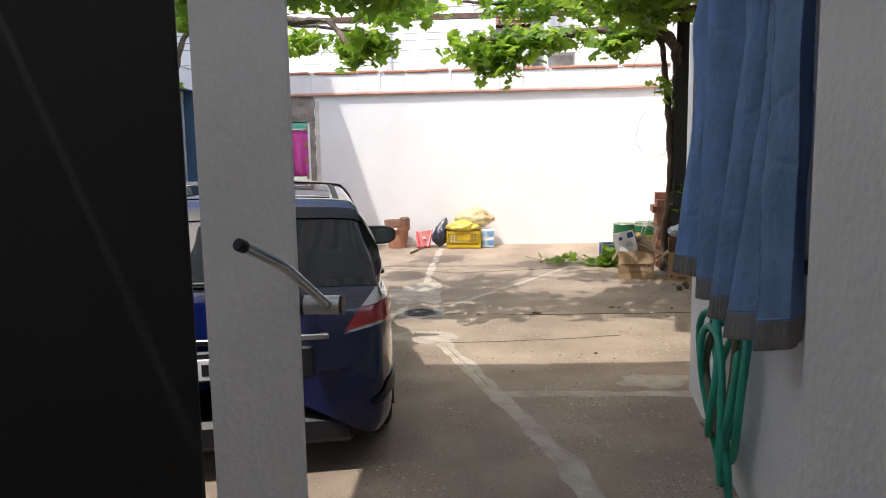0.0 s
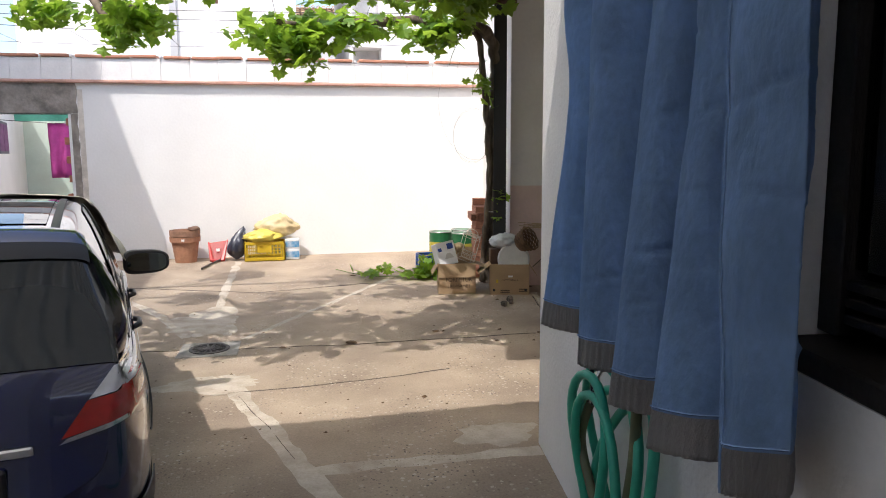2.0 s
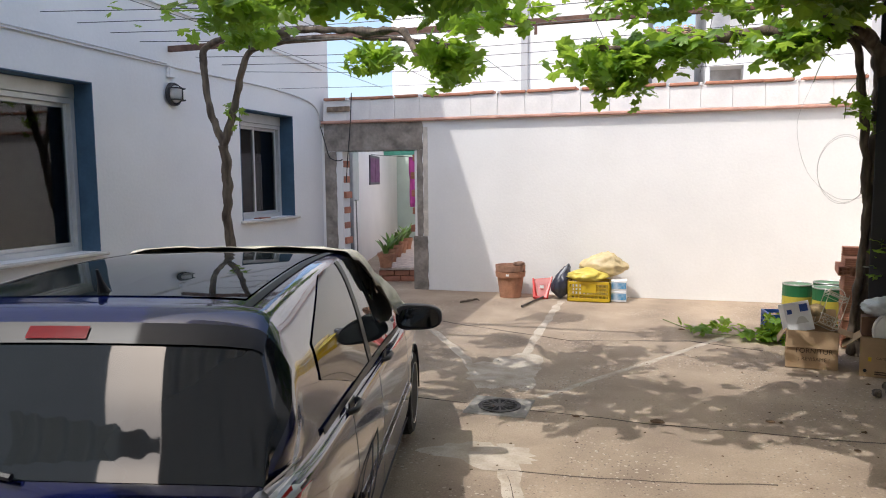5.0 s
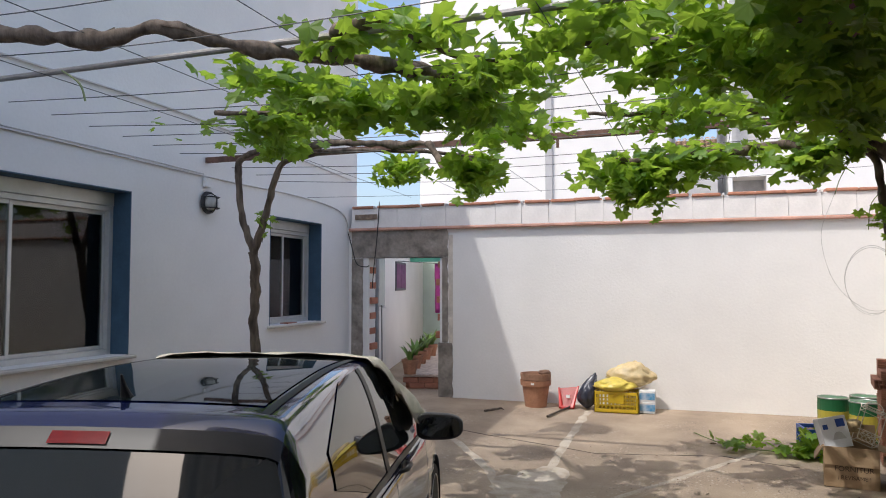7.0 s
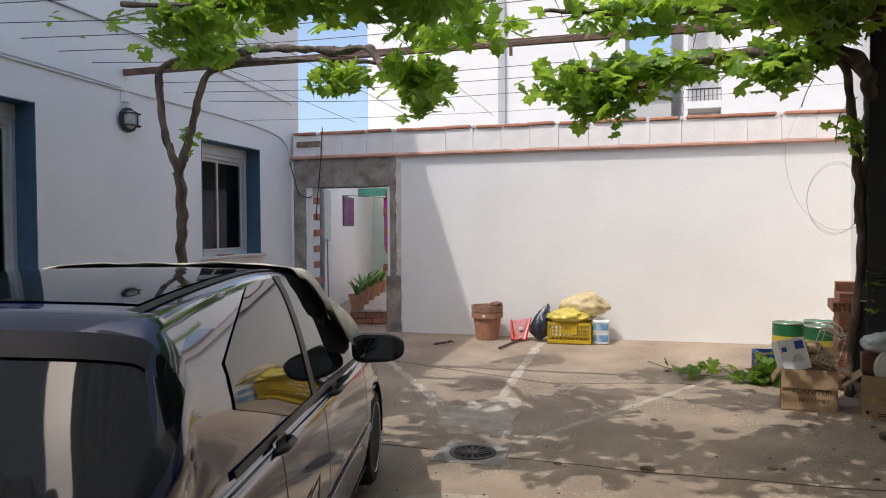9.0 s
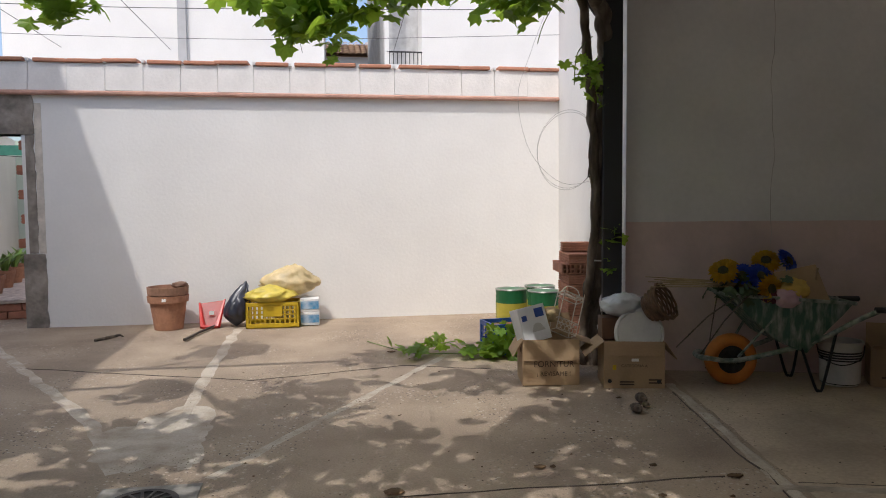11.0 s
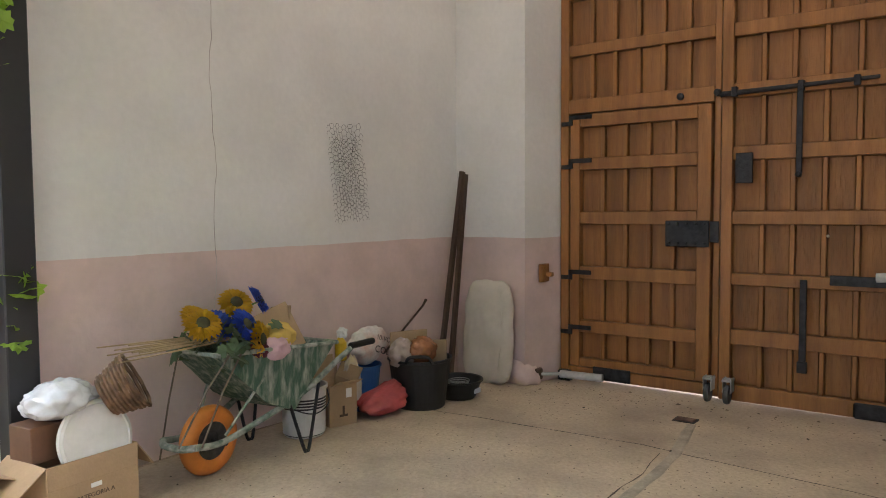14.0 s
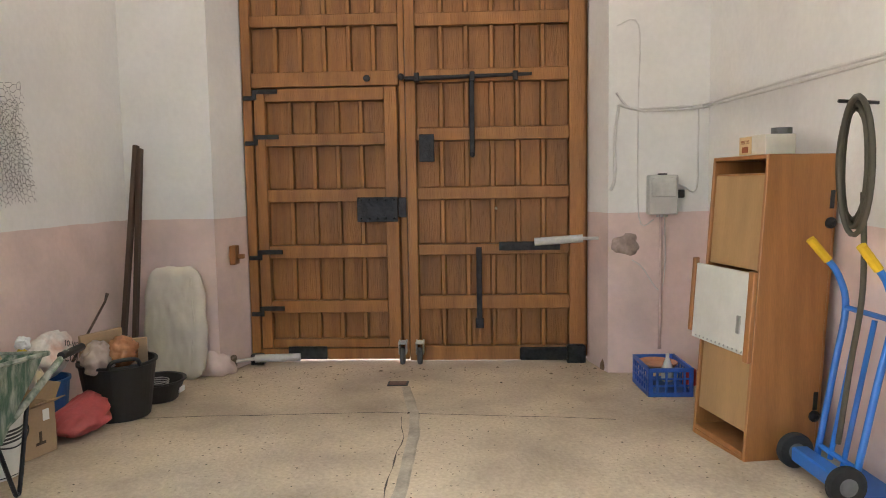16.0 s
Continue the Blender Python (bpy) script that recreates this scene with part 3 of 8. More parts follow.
for name, (y0, y1, z0, z1), sp in (("window_1", W1, 2), ("window_2", W2, 2)):
    w = thing(name, pose(HX, y0, z0), "aluminium sliding window with a roller-shutter box in a blue-painted reveal", "window", kind="structure")
    W, Hh = y1 - y0, z1 - z0
    d = 0.24
    part("reveal", box(-d, W - 0.012, 0, 0.003, W - 0.002, Hh), BLUE_PAINT, w, "blue painted reveal")
    part("reveal", box(-d, 0.002, 0, 0.003, 0.012, Hh), BLUE_PAINT, w, "blue painted reveal")
    part("soffit", box(-d, 0.012, Hh - 0.012, 0.002, W - 0.012, Hh - 0.002), BLUE_PAINT, w, "blue painted soffit")
    part("shutter_box", box(-d - 0.02, 0.012, Hh - 0.14, -d + 0.05, W - 0.012, Hh - 0.013, 0.006), ALU, w)
    part("window_sill", box(-d, -0.04, -0.035, 0.07, W + 0.04, -0.002, 0.008), STONE, w)
    f0, f1 = 0.0, Hh - 0.142
    b = bmesh.new()
    for a, c in ((0.012, 0.062), (W - 0.062, W - 0.012)):
        box(-d - 0.02, a, f0, -d + 0.04, c, f1, 0.004, bm=b)
    box(-d - 0.02, 0.062, f0, -d + 0.04, W - 0.062, f0 + 0.05, 0.004, bm=b)
    box(-d - 0.02, 0.062, f1 - 0.05, -d + 0.04, W - 0.062, f1, 0.004, bm=b)
    part("window_frame", b, ALU, w)
    mid = W / 2
    for k, (a, c) in enumerate(((0.062, mid + 0.02), (mid - 0.02, W - 0.062))):
        off = -d + 0.005 - 0.022 * k
        b = bmesh.new()
        for p, q in ((a, a + 0.035), (c - 0.035, c)):
            box(off - 0.01, p, f0 + 0.05, off + 0.012, q, f1 - 0.05, 0.003, bm=b)
        box(off - 0.009, a + 0.035, f0 + 0.05, off + 0.011, c - 0.035, f0 + 0.085, 0.003, bm=b)
        box(off - 0.009, a + 0.035, f1 - 0.085, off + 0.011, c - 0.035, f1 - 0.05, 0.003, bm=b)
        sash = part("sash", b, ALU, w)
        g = part("pane", box(off - 0.003, a + 0.03, f0 + 0.08, off + 0.003, c - 0.03, f1 - 0.08), GLASS, sash)
    # added box stands in for the room; its shade is put into the grey
    room = structure("window_room", box(HX - 1.6, y0 - 0.3, z0 - 0.3, HX - 0.46, y1 + 0.3, z1 + 0.2), mat("room_shade_grey", (0.20, 0.20, 0.19), 0.9), "added grey box behind the window, with shade in its colour", "room")
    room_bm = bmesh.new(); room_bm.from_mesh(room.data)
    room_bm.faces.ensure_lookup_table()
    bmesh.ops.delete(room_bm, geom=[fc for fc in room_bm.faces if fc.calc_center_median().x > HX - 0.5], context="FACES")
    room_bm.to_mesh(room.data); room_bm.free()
    cur = part("curtain", cloth_sheet(W * 0.52, Hh - 0.2, 26, 4, 0.02, 3.0), CURTAIN, smooth=True)
    tagged(cur, "grey curtain behind the window glass", "curtain")
    cur.matrix_world = pose(HX - 0.43, y0 + 0.02, z1 - 0.15, 0, 0, 90)
tile = part("loose_tile", box(0, 0, 0, 0.12, 0.25, 0.015, 0.002), BRICK)
tile.matrix_world = pose(HX - 0.12, 8.2, 1.138, 0, 0, 4)
tagged(tile, "flat clay tile lying on the window sill", "tile")

# bulkhead lamp and the cables on the house wall
lamp = thing("wall_lamp", pose(HX, 6.47, 2.56, 0, 90, 0), "round black bulkhead lamp with a cage on the wall", "lamp")
part("base", lathe([(0.10, 0.0), (0.125, 0.02), (0.12, 0.05), (0.105, 0.055)], 24), DARK_STEEL, lamp)
part("lens", lathe([(0.095, 0.05), (0.085, 0.10), (0.05, 0.125), (0.01, 0.13)], 20), mat("frosted_lens", (0.55, 0.55, 0.52), 0.3), lamp, "frosted glass lens", smooth=True)
for k in (-1, 1):
    part("cage_bar", tube([(0.06 * k, -0.11, 0.05), (0.06 * k, -0.06, 0.13), (0.06 * k, 0.06, 0.13), (0.06 * k, 0.11, 0.05)], 0.008, 6), DARK_STEEL, lamp)
part("cage_bar", tube([(-0.11, 0, 0.05), (-0.06, 0, 0.14), (0.06, 0, 0.14), (0.11, 0, 0.05)], 0.008, 6), DARK_STEEL, lamp)
jbox = part("junction_box", box(HX + 0.001, 6.40, 2.73, HX + 0.05, 6.49, 2.83, 0.006), WHITE)
tagged(jbox, "small white junction box above the lamp", "box")
def cable(points, r, material, label, n=5, name="cable"):
    ob = part(name, tube(smooth_path(points, n), r, 6), material, smooth=True)
    return tagged(ob, label, "cable")
CABLE_W = mat("painted_cable", (0.66, 0.64, 0.62), 0.6, var=0.06)
CABLE_B = mat("black_cable", (0.015, 0.015, 0.015), 0.5)
cable([(HX + 0.012, -6, 2.885), (HX + 0.012, 1, 2.88), (HX + 0.014, 3.9, 2.875), (HX + 0.012, 6.4, 2.85), (HX + 0.012, 8.4, 2.86), (HX + 0.012, 9.5, 2.80), (HX + 0.02, 9.85, 2.66), (HX + 0.02, 9.92, 2.45)], 0.010, CABLE_W, "white-painted cable clipped along the house wall")
cable([(HX + 0.012, -6, 2.905), (HX + 0.012, 3.9, 2.897), (HX + 0.012, 6.4, 2.872)], 0.007, CABLE_W, "second white-painted cable along the house wall")
cable([(HX + 0.02, -6, 3.42), (HX + 0.02, 2, 3.44), (HX + 0.02, 4, 3.45), (HX + 0.02, 6.2, 3.46), (HX + 0.02, 10, 3.3)], 0.012, CABLE_W, "thick white-painted cable high on the house wall")
cable([(HX + 0.02, 9.92, 2.46), (-4.02, 9.95, 2.2), (-3.95, 9.96, 1.98), (-3.80, 9.97, 1.93), (-3.74, 9.95, 1.95)], 0.008, CABLE_B, "loose black cable hanging beside the doorway")
cable([(-3.56, 9.93, 2.93), (-3.575, 9.92, 2.6), (-3.60, 9.92, 2.3), (-3.68, 10.0, 1.9), (-3.75, 10.1, 1.6)], 0.008, CABLE_B, "black cable hanging over the coping into the doorway")
cable([(2.45, 7.2, 3.1), (2.30, 7.2, 2.75), (2.18, 7.2, 2.44), (2.08, 7.2, 2.1), (2.18, 7.2, 1.68), (2.42, 7.15, 1.44), (2.62, 6.95, 1.46)], 0.0016, mat("grey_wire", (0.45, 0.44, 0.43), 0.5), "thin grey wire trailing down beside the vine")
loop = [(2.47 + (0.155 + 0.006 * math.sin(a * 0.7)) * math.cos(a), 7.2 - 0.27 * math.cos(a), 1.70 + (0.30 + 0.012 * math.sin(a * 1.3)) * math.sin(a)) for a in np.linspace(0.6, 13.0, 48)]
cable(loop, 0.0016, mat("grey_wire_coil", (0.42, 0.41, 0.40), 0.5), "coil of thin grey wire hanging beside the vine", 3)

# ---- the yard floor: mortar joints, drain ----
strips = [([(-2.6, 9.1), (-1.7, 7.7), (-0.89, 6.48), (-0.5, 5.6)], 0.12), ([(-0.36, 9.5), (-0.36, 7.7), (-0.33, 6.44), (-0.15, 5.6)], 0.13),
          ([(1.6, 7.85), (0.9, 6.8), (0.37, 6.03), (0.0, 5.45)], 0.09), ([(-0.05, 4.4), (0.08, 3.85), (0.5, 2.56), (0.86, 1.47), (1.15, 0.2)], 0.17),
          ([(0.55, 2.52), (1.1, 2.51), (1.72, 2.49)], 0.14), ([(3.0, 6.5), (2.86, 5.6), (2.65, 4.5), (2.5, 3.6)], 0.09)]
for k, (pth, wd) in enumerate(strips):
    structure("floor_joint", ragged_strip(pth, wd, seed=k * 3.1), PATCH, "pale mortar joint in the concrete yard floor", "joint")
# broad worn pale patches where the cement skin is gone
def ragged_patch(cx, cy, rx, ry, seed):
    b = bmesh.new()
    c = b.verts.new((cx, cy, ground_z(cx, cy) + 0.008))
    ring, n = [], 40
    for i in range(n):
        a = 2 * math.pi * i / n
        r = 1 + 0.45 * noise.noise((math.cos(a) * 1.6 + seed, math.sin(a) * 1.6, 0)) + 0.2 * noise.noise((math.cos(a) * 6 + seed, math.sin(a) * 6, 4))
        x, y = cx + rx * r * math.cos(a), cy + ry * r * math.sin(a)
        ring.append(b.verts.new((x, y, ground_z(x, y) + 0.0015)))
    for i in range(n):
        # dark discs on the card paint the shade inside two round holes
        b.faces.new((c, ring[i], ring[(i + 1) % n]))
    return b
for k, pt in enumerate([(-0.35, 6.15, 0.38, 0.5), (1.55, 2.75, 0.22, 0.2), (-0.15, 4.2, 0.35, 0.22)]):
    structure("floor_patch", ragged_patch(*pt, seed=k * 5.3), PATCH, "pale worn patch in the concrete yard floor", "patch", smooth=True)
def crack(path, w=0.010, seed=0):
    return ragged_strip(path, w, lift=0.0045, step=0.05, rough=1.2, seed=seed)
CRACK = mat("dark_crack", (0.13, 0.10, 0.08), 0.95, var=0.2)
# the second path is simply a thin dark line across the yard
for k, pth in enumerate([[(-1.0, 5.22), (0.0, 5.16), (1.02, 5.0), (1.9, 4.92), (2.6, 4.85)], [(-1.9, 8.0), (0.0, 7.35), (1.2, 7.55), (2.0, 7.2)], [(0.05, 3.9), (0.3, 3.2), (0.47, 2.6)],
                         [(0.0, 3.95), (0.9, 3.98), (1.7, 4.1)], [(2.92, 6.3), (2.75, 5.3), (2.6, 4.4)], [(4.62, 4.17), (4.2, 4.26), (3.52, 4.45), (2.6, 4.75)], [(5.05, 5.9), (4.75, 4.3), (4.1, 2.7)]]):
    wob = []
    for a, b2 in zip(pth, pth[1:]):
        for i in range(6):
            q = Vector((*a, 0)).lerp(Vector((*b2, 0)), i / 6)
            wob.append((q.x + 0.03 * noise.noise((q.x * 3, q.y * 3, k)), q.y + 0.03 * noise.noise((q.x * 3, q.y * 3, k + 9))))
    structure("floor_crack", crack(wob, 0.010, k), CRACK, "dark crack-like line in the concrete floor", "crack")
TRENCH = mat("grey_cement_fill", (0.47, 0.40, 0.315), 0.9, var=0.2, scale=6, bump=0.5, bscale=60)
structure("floor_joint", ragged_strip([(5.35, 4.02), (4.62, 4.10), (4.2, 4.19), (3.52, 4.38), (2.6, 4.68)], 0.11, lift=0.0055, rough=0.12, seed=2.0), TRENCH, "grey cement fill along a trench in the floor", "joint")
drain = thing("floor_drain", pose(-0.26, 5.18, ground_z(-0.26, 5.18)), "round cast-iron drain grate set in a cement square", "drain")
part("surround", box(-0.24, -0.22, -0.02, 0.24, 0.22, 0.006, 0.004), mat("drain_cement", (0.30, 0.28, 0.25), 0.9, var=0.15, scale=12, bump=0.4), drain)
IRON = mat("cast_iron", (0.045, 0.04, 0.037), 0.55, metal=0.5, var=0.2, bump=0.3)
part("rim", lathe([(0.165, 0.004), (0.165, 0.013), (0.135, 0.013), (0.135, 0.004)], 32, cap=False), IRON, drain)
# flat black disc stands in for the darkness down the drain
part("hole_disc", lathe([(0.01, 0.0065), (0.135, 0.007), (0.135, 0.0075), (0.01, 0.008)], 24), mat("hole_shade_black", (0.005, 0.005, 0.005), 0.9), drain)
slat_me = None
for k in range(14):
    a = 2 * math.pi * k / 14
    if slat_me is None:
        s = part("grate_bar", box(0.035, -0.008, 0.008, 0.14, 0.008, 0.014, 0.002), IRON, drain)
        slat_me = s.data
    else:
        s = new("grate_bar", slat_me)
        s.parent = drain
    s.rotation_euler = (0, 0, a)
part("hub", lathe([(0.04, 0.008), (0.04, 0.015), (0.01, 0.016)], 16), IRON, drain)

plate = thing("cover_plate", pose(5.45, 4.06, ground_z(5.45, 4.06) + 0.006, 0, 0, SKEW), "small rusty iron cover plate set in the floor", "cover")
part("frame", box(-0.06, -0.075, -0.01, 0.06, 0.075, 0.004, 0.002), IRON, plate)
part("lid", box(-0.045, -0.06, 0.0045, 0.045, 0.06, 0.008, 0.003), RUST, plate)

def grit(n, area, seed, size, material, label):
    """Crumbs of mortar, dry leaf and dirt on the floor, too small to pick apart."""
    r = random.Random(seed)
    b = bmesh.new()
    for _ in range(n):
        x, y = area(r)
        k = size * r.uniform(0.4, 1.0) * (2.2 if r.random() < 0.06 else 1)
        z = ground_z(x, y) + 0.006 * noise.noise((x * 0.9, y * 0.9, 0)) + 0.003
        a = r.uniform(0, 6.28)
        ring = [b.verts.new((x + k * r.uniform(0.6, 1.2) * math.cos(a + q * 1.257), y + k * r.uniform(0.6, 1.2) * math.sin(a + q * 1.257), z)) for q in range(5)]
        top = b.verts.new((x + 0.2 * k, y, z + 0.5 * k))
        for q in range(5):
            b.faces.new((ring[q], ring[(q + 1) % 5], top))
    return tagged(part("grit", b, material), label, "grit", kind="stuff")
grit(260, lambda r: shed_xy(r.uniform(-3.0, 0.35), -3.9 * r.random() ** 0.8 - 0.15), 4, 0.007, mat("dark_grit", (0.09, 0.07, 0.05), 0.95, var=0.2), "dark crumbs of dirt on the entrance floor")
grit(160, lambda r: shed_xy(0.35 - abs(r.gauss(0, 0.28)), r.uniform(-3.6, -0.8)), 9, 0.009, mat("mortar_crumbs", (0.20, 0.15, 0.10), 0.95, var=0.2), "crumbs of mortar swept under the gate")
grit(420, lambda r: (r.uniform(-1.0, 2.6), r.uniform(2.0, 9.6)), 6, 0.007, mat("pale_grit", (0.52, 0.46, 0.38), 0.95, var=0.2), "pale pebbles worn out of the concrete")
grit(150, lambda r: (r.uniform(-0.6, 2.7), r.uniform(3.0, 8.0)), 8, 0.012, mat("dry_leaf_bits", (0.13, 0.075, 0.035), 0.9, var=0.2), "bits of dry vine leaf on the concrete")

# ---- buildings behind the yard wall ----
nb = thing("neighbour_house", pose(0, 0, 0), "white neighbouring house behind the yard wall", "house", "neighbouring houses")
part("wall", box(-3.2, 16.0, -0.1, 0.55, 23.0, 2.9), WHITE, nb)
part("upper_wall", box(-5.2, 16.0, 2.9, 0.55, 23.0, 9.5), WHITE, nb)
part("corner_strip", box(-2.14, 15.93, -0.1, -1.98, 15.998, 9.4, 0.01), mat("grey_render", (0.50, 0.50, 0.51), 0.85, var=0.05), nb, "grey rendered strip")
nb2 = thing("neighbour_house", pose(0, 0, 0), "white neighbouring house with a small railed balcony recess", "house", "neighbouring houses")
part("wall", box(2.45, 16.0, -0.1, 9.0, 23.0, 9.5), WHITE, nb2)
# recessed white wall, with its shade put into a greyer colour
part("wall", box(1.75, 16.6, -0.1, 2.45, 23.0, 9.5), mat("shade_grey_render", (0.60, 0.60, 0.60), 0.9), nb2)
part("corner_pier", box(1.72, 16.0, -0.1, 1.80, 16.3, 9.5), WHITE, nb2)
part("balcony_floor", box(1.72, 15.99, 3.9, 2.45, 16.6, 4.05), WHITE, nb2)
for k in range(9):
    part("baluster", box(1.80 + k * 0.08, 16.01, 4.05, 1.815 + k * 0.08, 16.025, 4.28), DARK_STEEL, nb2)
part("handrail", box(1.76, 16.0, 4.28, 2.45, 16.03, 4.305), DARK_STEEL, nb2)
far = thing("tiled_house", pose(0, 0, 0), "distant low house with an old clay-tiled roof", "house")
part("wall", box(-0.8, 25.2, -0.1, 3.0, 29.0, 6.05), WHITE, far)
ROOF = mat("old_roof_tile", (0.44, 0.28, 0.17), 0.9, var=0.2, scale=3, bump=0.3, island=0.25)
b = bmesh.new()
for i in range(22):
    x = -0.9 + i * 0.19
    for j in range(6):
        y = 25.0 + j * 0.33
        z = 6.02 + (y - 25.0) * 0.40
        pts = []
        for yy, zz, rr in ((y, z + 0.03, 0.10), (y + 0.38, z + 0.16, 0.085)):
            pts.append([b.verts.new((x + rr * math.cos(math.pi * q / 6), yy, zz + rr * math.sin(math.pi * q / 6))) for q in range(7)])
        for q in range(6):
            b.faces.new((pts[0][q], pts[0][q + 1], pts[1][q + 1], pts[1][q]))
tagged(part("roof_tiles", b, ROOF, far), kind="stuff")
b = bmesh.new()
vs = [b.verts.new(c) for c in ((-1.0, 25.0, 6.0), (3.2, 25.0, 6.0), (3.2, 27.1, 6.84), (-1.0, 27.1, 6.84))]
b.faces.new(vs)
bmesh.ops.solidify(b, geom=b.faces[:], thickness=0.05)
part("roof_board", b, ROOF, far)

# ---- the entrance from which the walk starts ----
HOSE_A, HOSE_B = Vector((1.735, 2.58, 0)), Vector((1.36, -0.87, 0))
hw_dir = (HOSE_B - HOSE_A).normalized()
hw_n = Vector((-hw_dir.y, hw_dir.x, 0))
if hw_n.x > 0:
    hw_n = -hw_n
HOSE_LEN = (HOSE_B - HOSE_A).length
HM = Matrix.Translation(HOSE_A) @ Matrix((( -hw_n.x, hw_dir.x, 0, 0), (-hw_n.y, hw_dir.y, 0, 0), (0, 0, 1, 0), (0, 0, 0, 1)))
# local x into the wall, y along the wall towards the start, z up
WIN_Y0, WIN_Y1, WIN_Z0, WIN_Z1 = 2.20, 3.28, 1.075, 2.25
bm = box(0, 0, -0.2, 0.35, WIN_Y0, 3.3, m=HM)
box(0, WIN_Y0, -0.2, 0.35, WIN_Y1, WIN_Z0, bm=bm, m=HM)
box(0, WIN_Y0, WIN_Z1, 0.35, WIN_Y1, 3.3, bm=bm, m=HM)
box(0, WIN_Y1, -0.2, 0.35, HOSE_LEN, 3.3, bm=bm, m=HM)
wall_hose = structure("wall_east", bm, WHITE_ROUGH, "rough whitewashed entrance wall with a window", "wall")
w4 = thing("window_4", HM @ pose(0.10, WIN_Y0, WIN_Z0), "dark wooden window beside the hanging cloth", "window", kind="structure")
DARKWOOD = mat("dark_wood", (0.016, 0.012, 0.010), 0.6, var=0.2, scale=4, bump=0.3, stretch=(4, 1, 1))
b = bmesh.new()
ww, wh = WIN_Y1 - WIN_Y0, WIN_Z1 - WIN_Z0
for a, c in ((0, 0.07), (ww - 0.07, ww), (ww / 2 - 0.04, ww / 2 + 0.04)):
    box(0, a, 0.06, 0.06, c, wh, 0.004, bm=b)
box(0, 0.07, wh - 0.07, 0.058, ww - 0.07, wh, 0.004, bm=b)
part("window_frame", b, DARKWOOD, w4)
part("window_sill", box(-0.10, 0, 0.0, 0.24, ww, 0.05, 0.006), DARKWOOD, w4)
for k in range(3):
    part("slat", box(0.005, 0.08, 0.09 + k * 0.035, 0.05, ww - 0.08, 0.11 + k * 0.035, 0.003), DARKWOOD, w4)
part("pane", box(0.03, 0.07, 0.2, 0.036, ww - 0.07, wh - 0.07), GLASS, w4)
# near-black sheet stands in for the unlit inside behind the pane
part("dark_backing", box(0.10, 0.0, 0.05, 0.12, ww, wh), mat("backing_shade_black", (0.005, 0.005, 0.005), 0.9), w4)
# door jamb, and unseen walls added to dim the space behind the start
jamb = structure("wall_jamb_right", prism([(0.985, -0.85), (1.37, -0.86), (1.8, -0.9), (1.8, -1.25), (0.985, -1.25)], -0.2, 3.3), WHITE_ROUGH, "rough whitewashed door jamb", "wall")
pillar = structure("wall_pillar", prism([(-0.303, -0.03), (-0.041, -0.03), (-0.035, -0.024), (-0.165, 0.30), (-0.303, 0.30)], -0.2, 2.9), WHITE_ROUGH, "narrow whitewashed pillar beside the entrance", "wall")
# three added walls, out of view, that block light and reflect little
structure("wall_unseen_west", box(-1.6, -4.4, -0.2, -1.4, -1.0, 3.36), SHADE_GREY, "unseen side wall added to keep the space behind the start dim", "wall")
structure("wall_unseen_south", box(-1.6, -4.6, -0.2, 3.2, -4.4, 3.2), SHADE_GREY, "unseen back wall added to keep the space behind the start dim", "wall")
structure("wall_unseen_east", box(1.8, -4.4, -0.2, 2.0, -0.9, 3.2), SHADE_GREY, "unseen side wall added to keep the space behind the start dim", "wall")
leaf = thing("door_1", pose(-0.36, 0.02, -0.06, 0, 0, 200), "dark open door leaf beside the white pillar", "door", kind="structure")
DARKDOOR = mat("dark_door_paint", (0.010, 0.009, 0.008), 0.7, var=0.15, scale=2, bump=0.1)
part("leaf", box(0, -0.02, 0.02, 0.98, 0.02, 2.1, 0.006), DARKDOOR, leaf)
for z0, z1 in ((0.15, 0.95), (1.10, 1.95)):
    part("panel", box(0.14, -0.026, z0, 0.84, -0.021, z1, 0.004), DARKDOOR, leaf)
# steel rail fixed to the pillar
rail = thing("wall_rail", pose(0, 0, 0), "bent chrome tube bracket with a stub bar on the pillar", "bracket")
CHROME = mat("worn_chrome", (0.72, 0.71, 0.69), 0.22, metal=1.0, var=0.08, scale=20)
part("bent_tube", tube(smooth_path([(-0.105, -0.27, 1.265), (-0.075, -0.215, 1.235), (-0.035, -0.155, 1.195), (-0.005, -0.10, 1.145), (0.045, -0.025, 1.065)], 5), 0.0135, 14), CHROME, rail, smooth=True)
part("end_cap", lathe([(0.0145, -0.006), (0.0165, 0.0), (0.0165, 0.018), (0.0145, 0.022)], 16, m=look((-0.108, -0.275, 1.268), (-0.20, -0.44, 1.36))), mat("black_cap", (0.01, 0.01, 0.01), 0.4), rail)
part("stub_bar", tube([(-0.034, 0.0, 1.062), (0.075, 0.0, 1.062)], 0.027, 20), mat("pale_metal", (0.70, 0.70, 0.69), 0.35, metal=0.6), rail, smooth=False)
part("end_cap", tube([(0.075, 0.0, 1.062), (0.084, 0.0, 1.062)], 0.0285, 20), mat("black_plug", (0.012, 0.012, 0.012), 0.4), rail)
part("clamp_ring", tube([(-0.034, 0.0, 1.062), (-0.026, 0.0, 1.062)], 0.031, 20), mat("black_ring", (0.012, 0.012, 0.012), 0.4), rail)

# corrugated porch roof over the entrance and the overhang of the covered entrance
SHEET = mat("brown_roof_sheet", (0.16, 0.075, 0.055), 0.5, var=0.12, scale=5, bump=0.1)
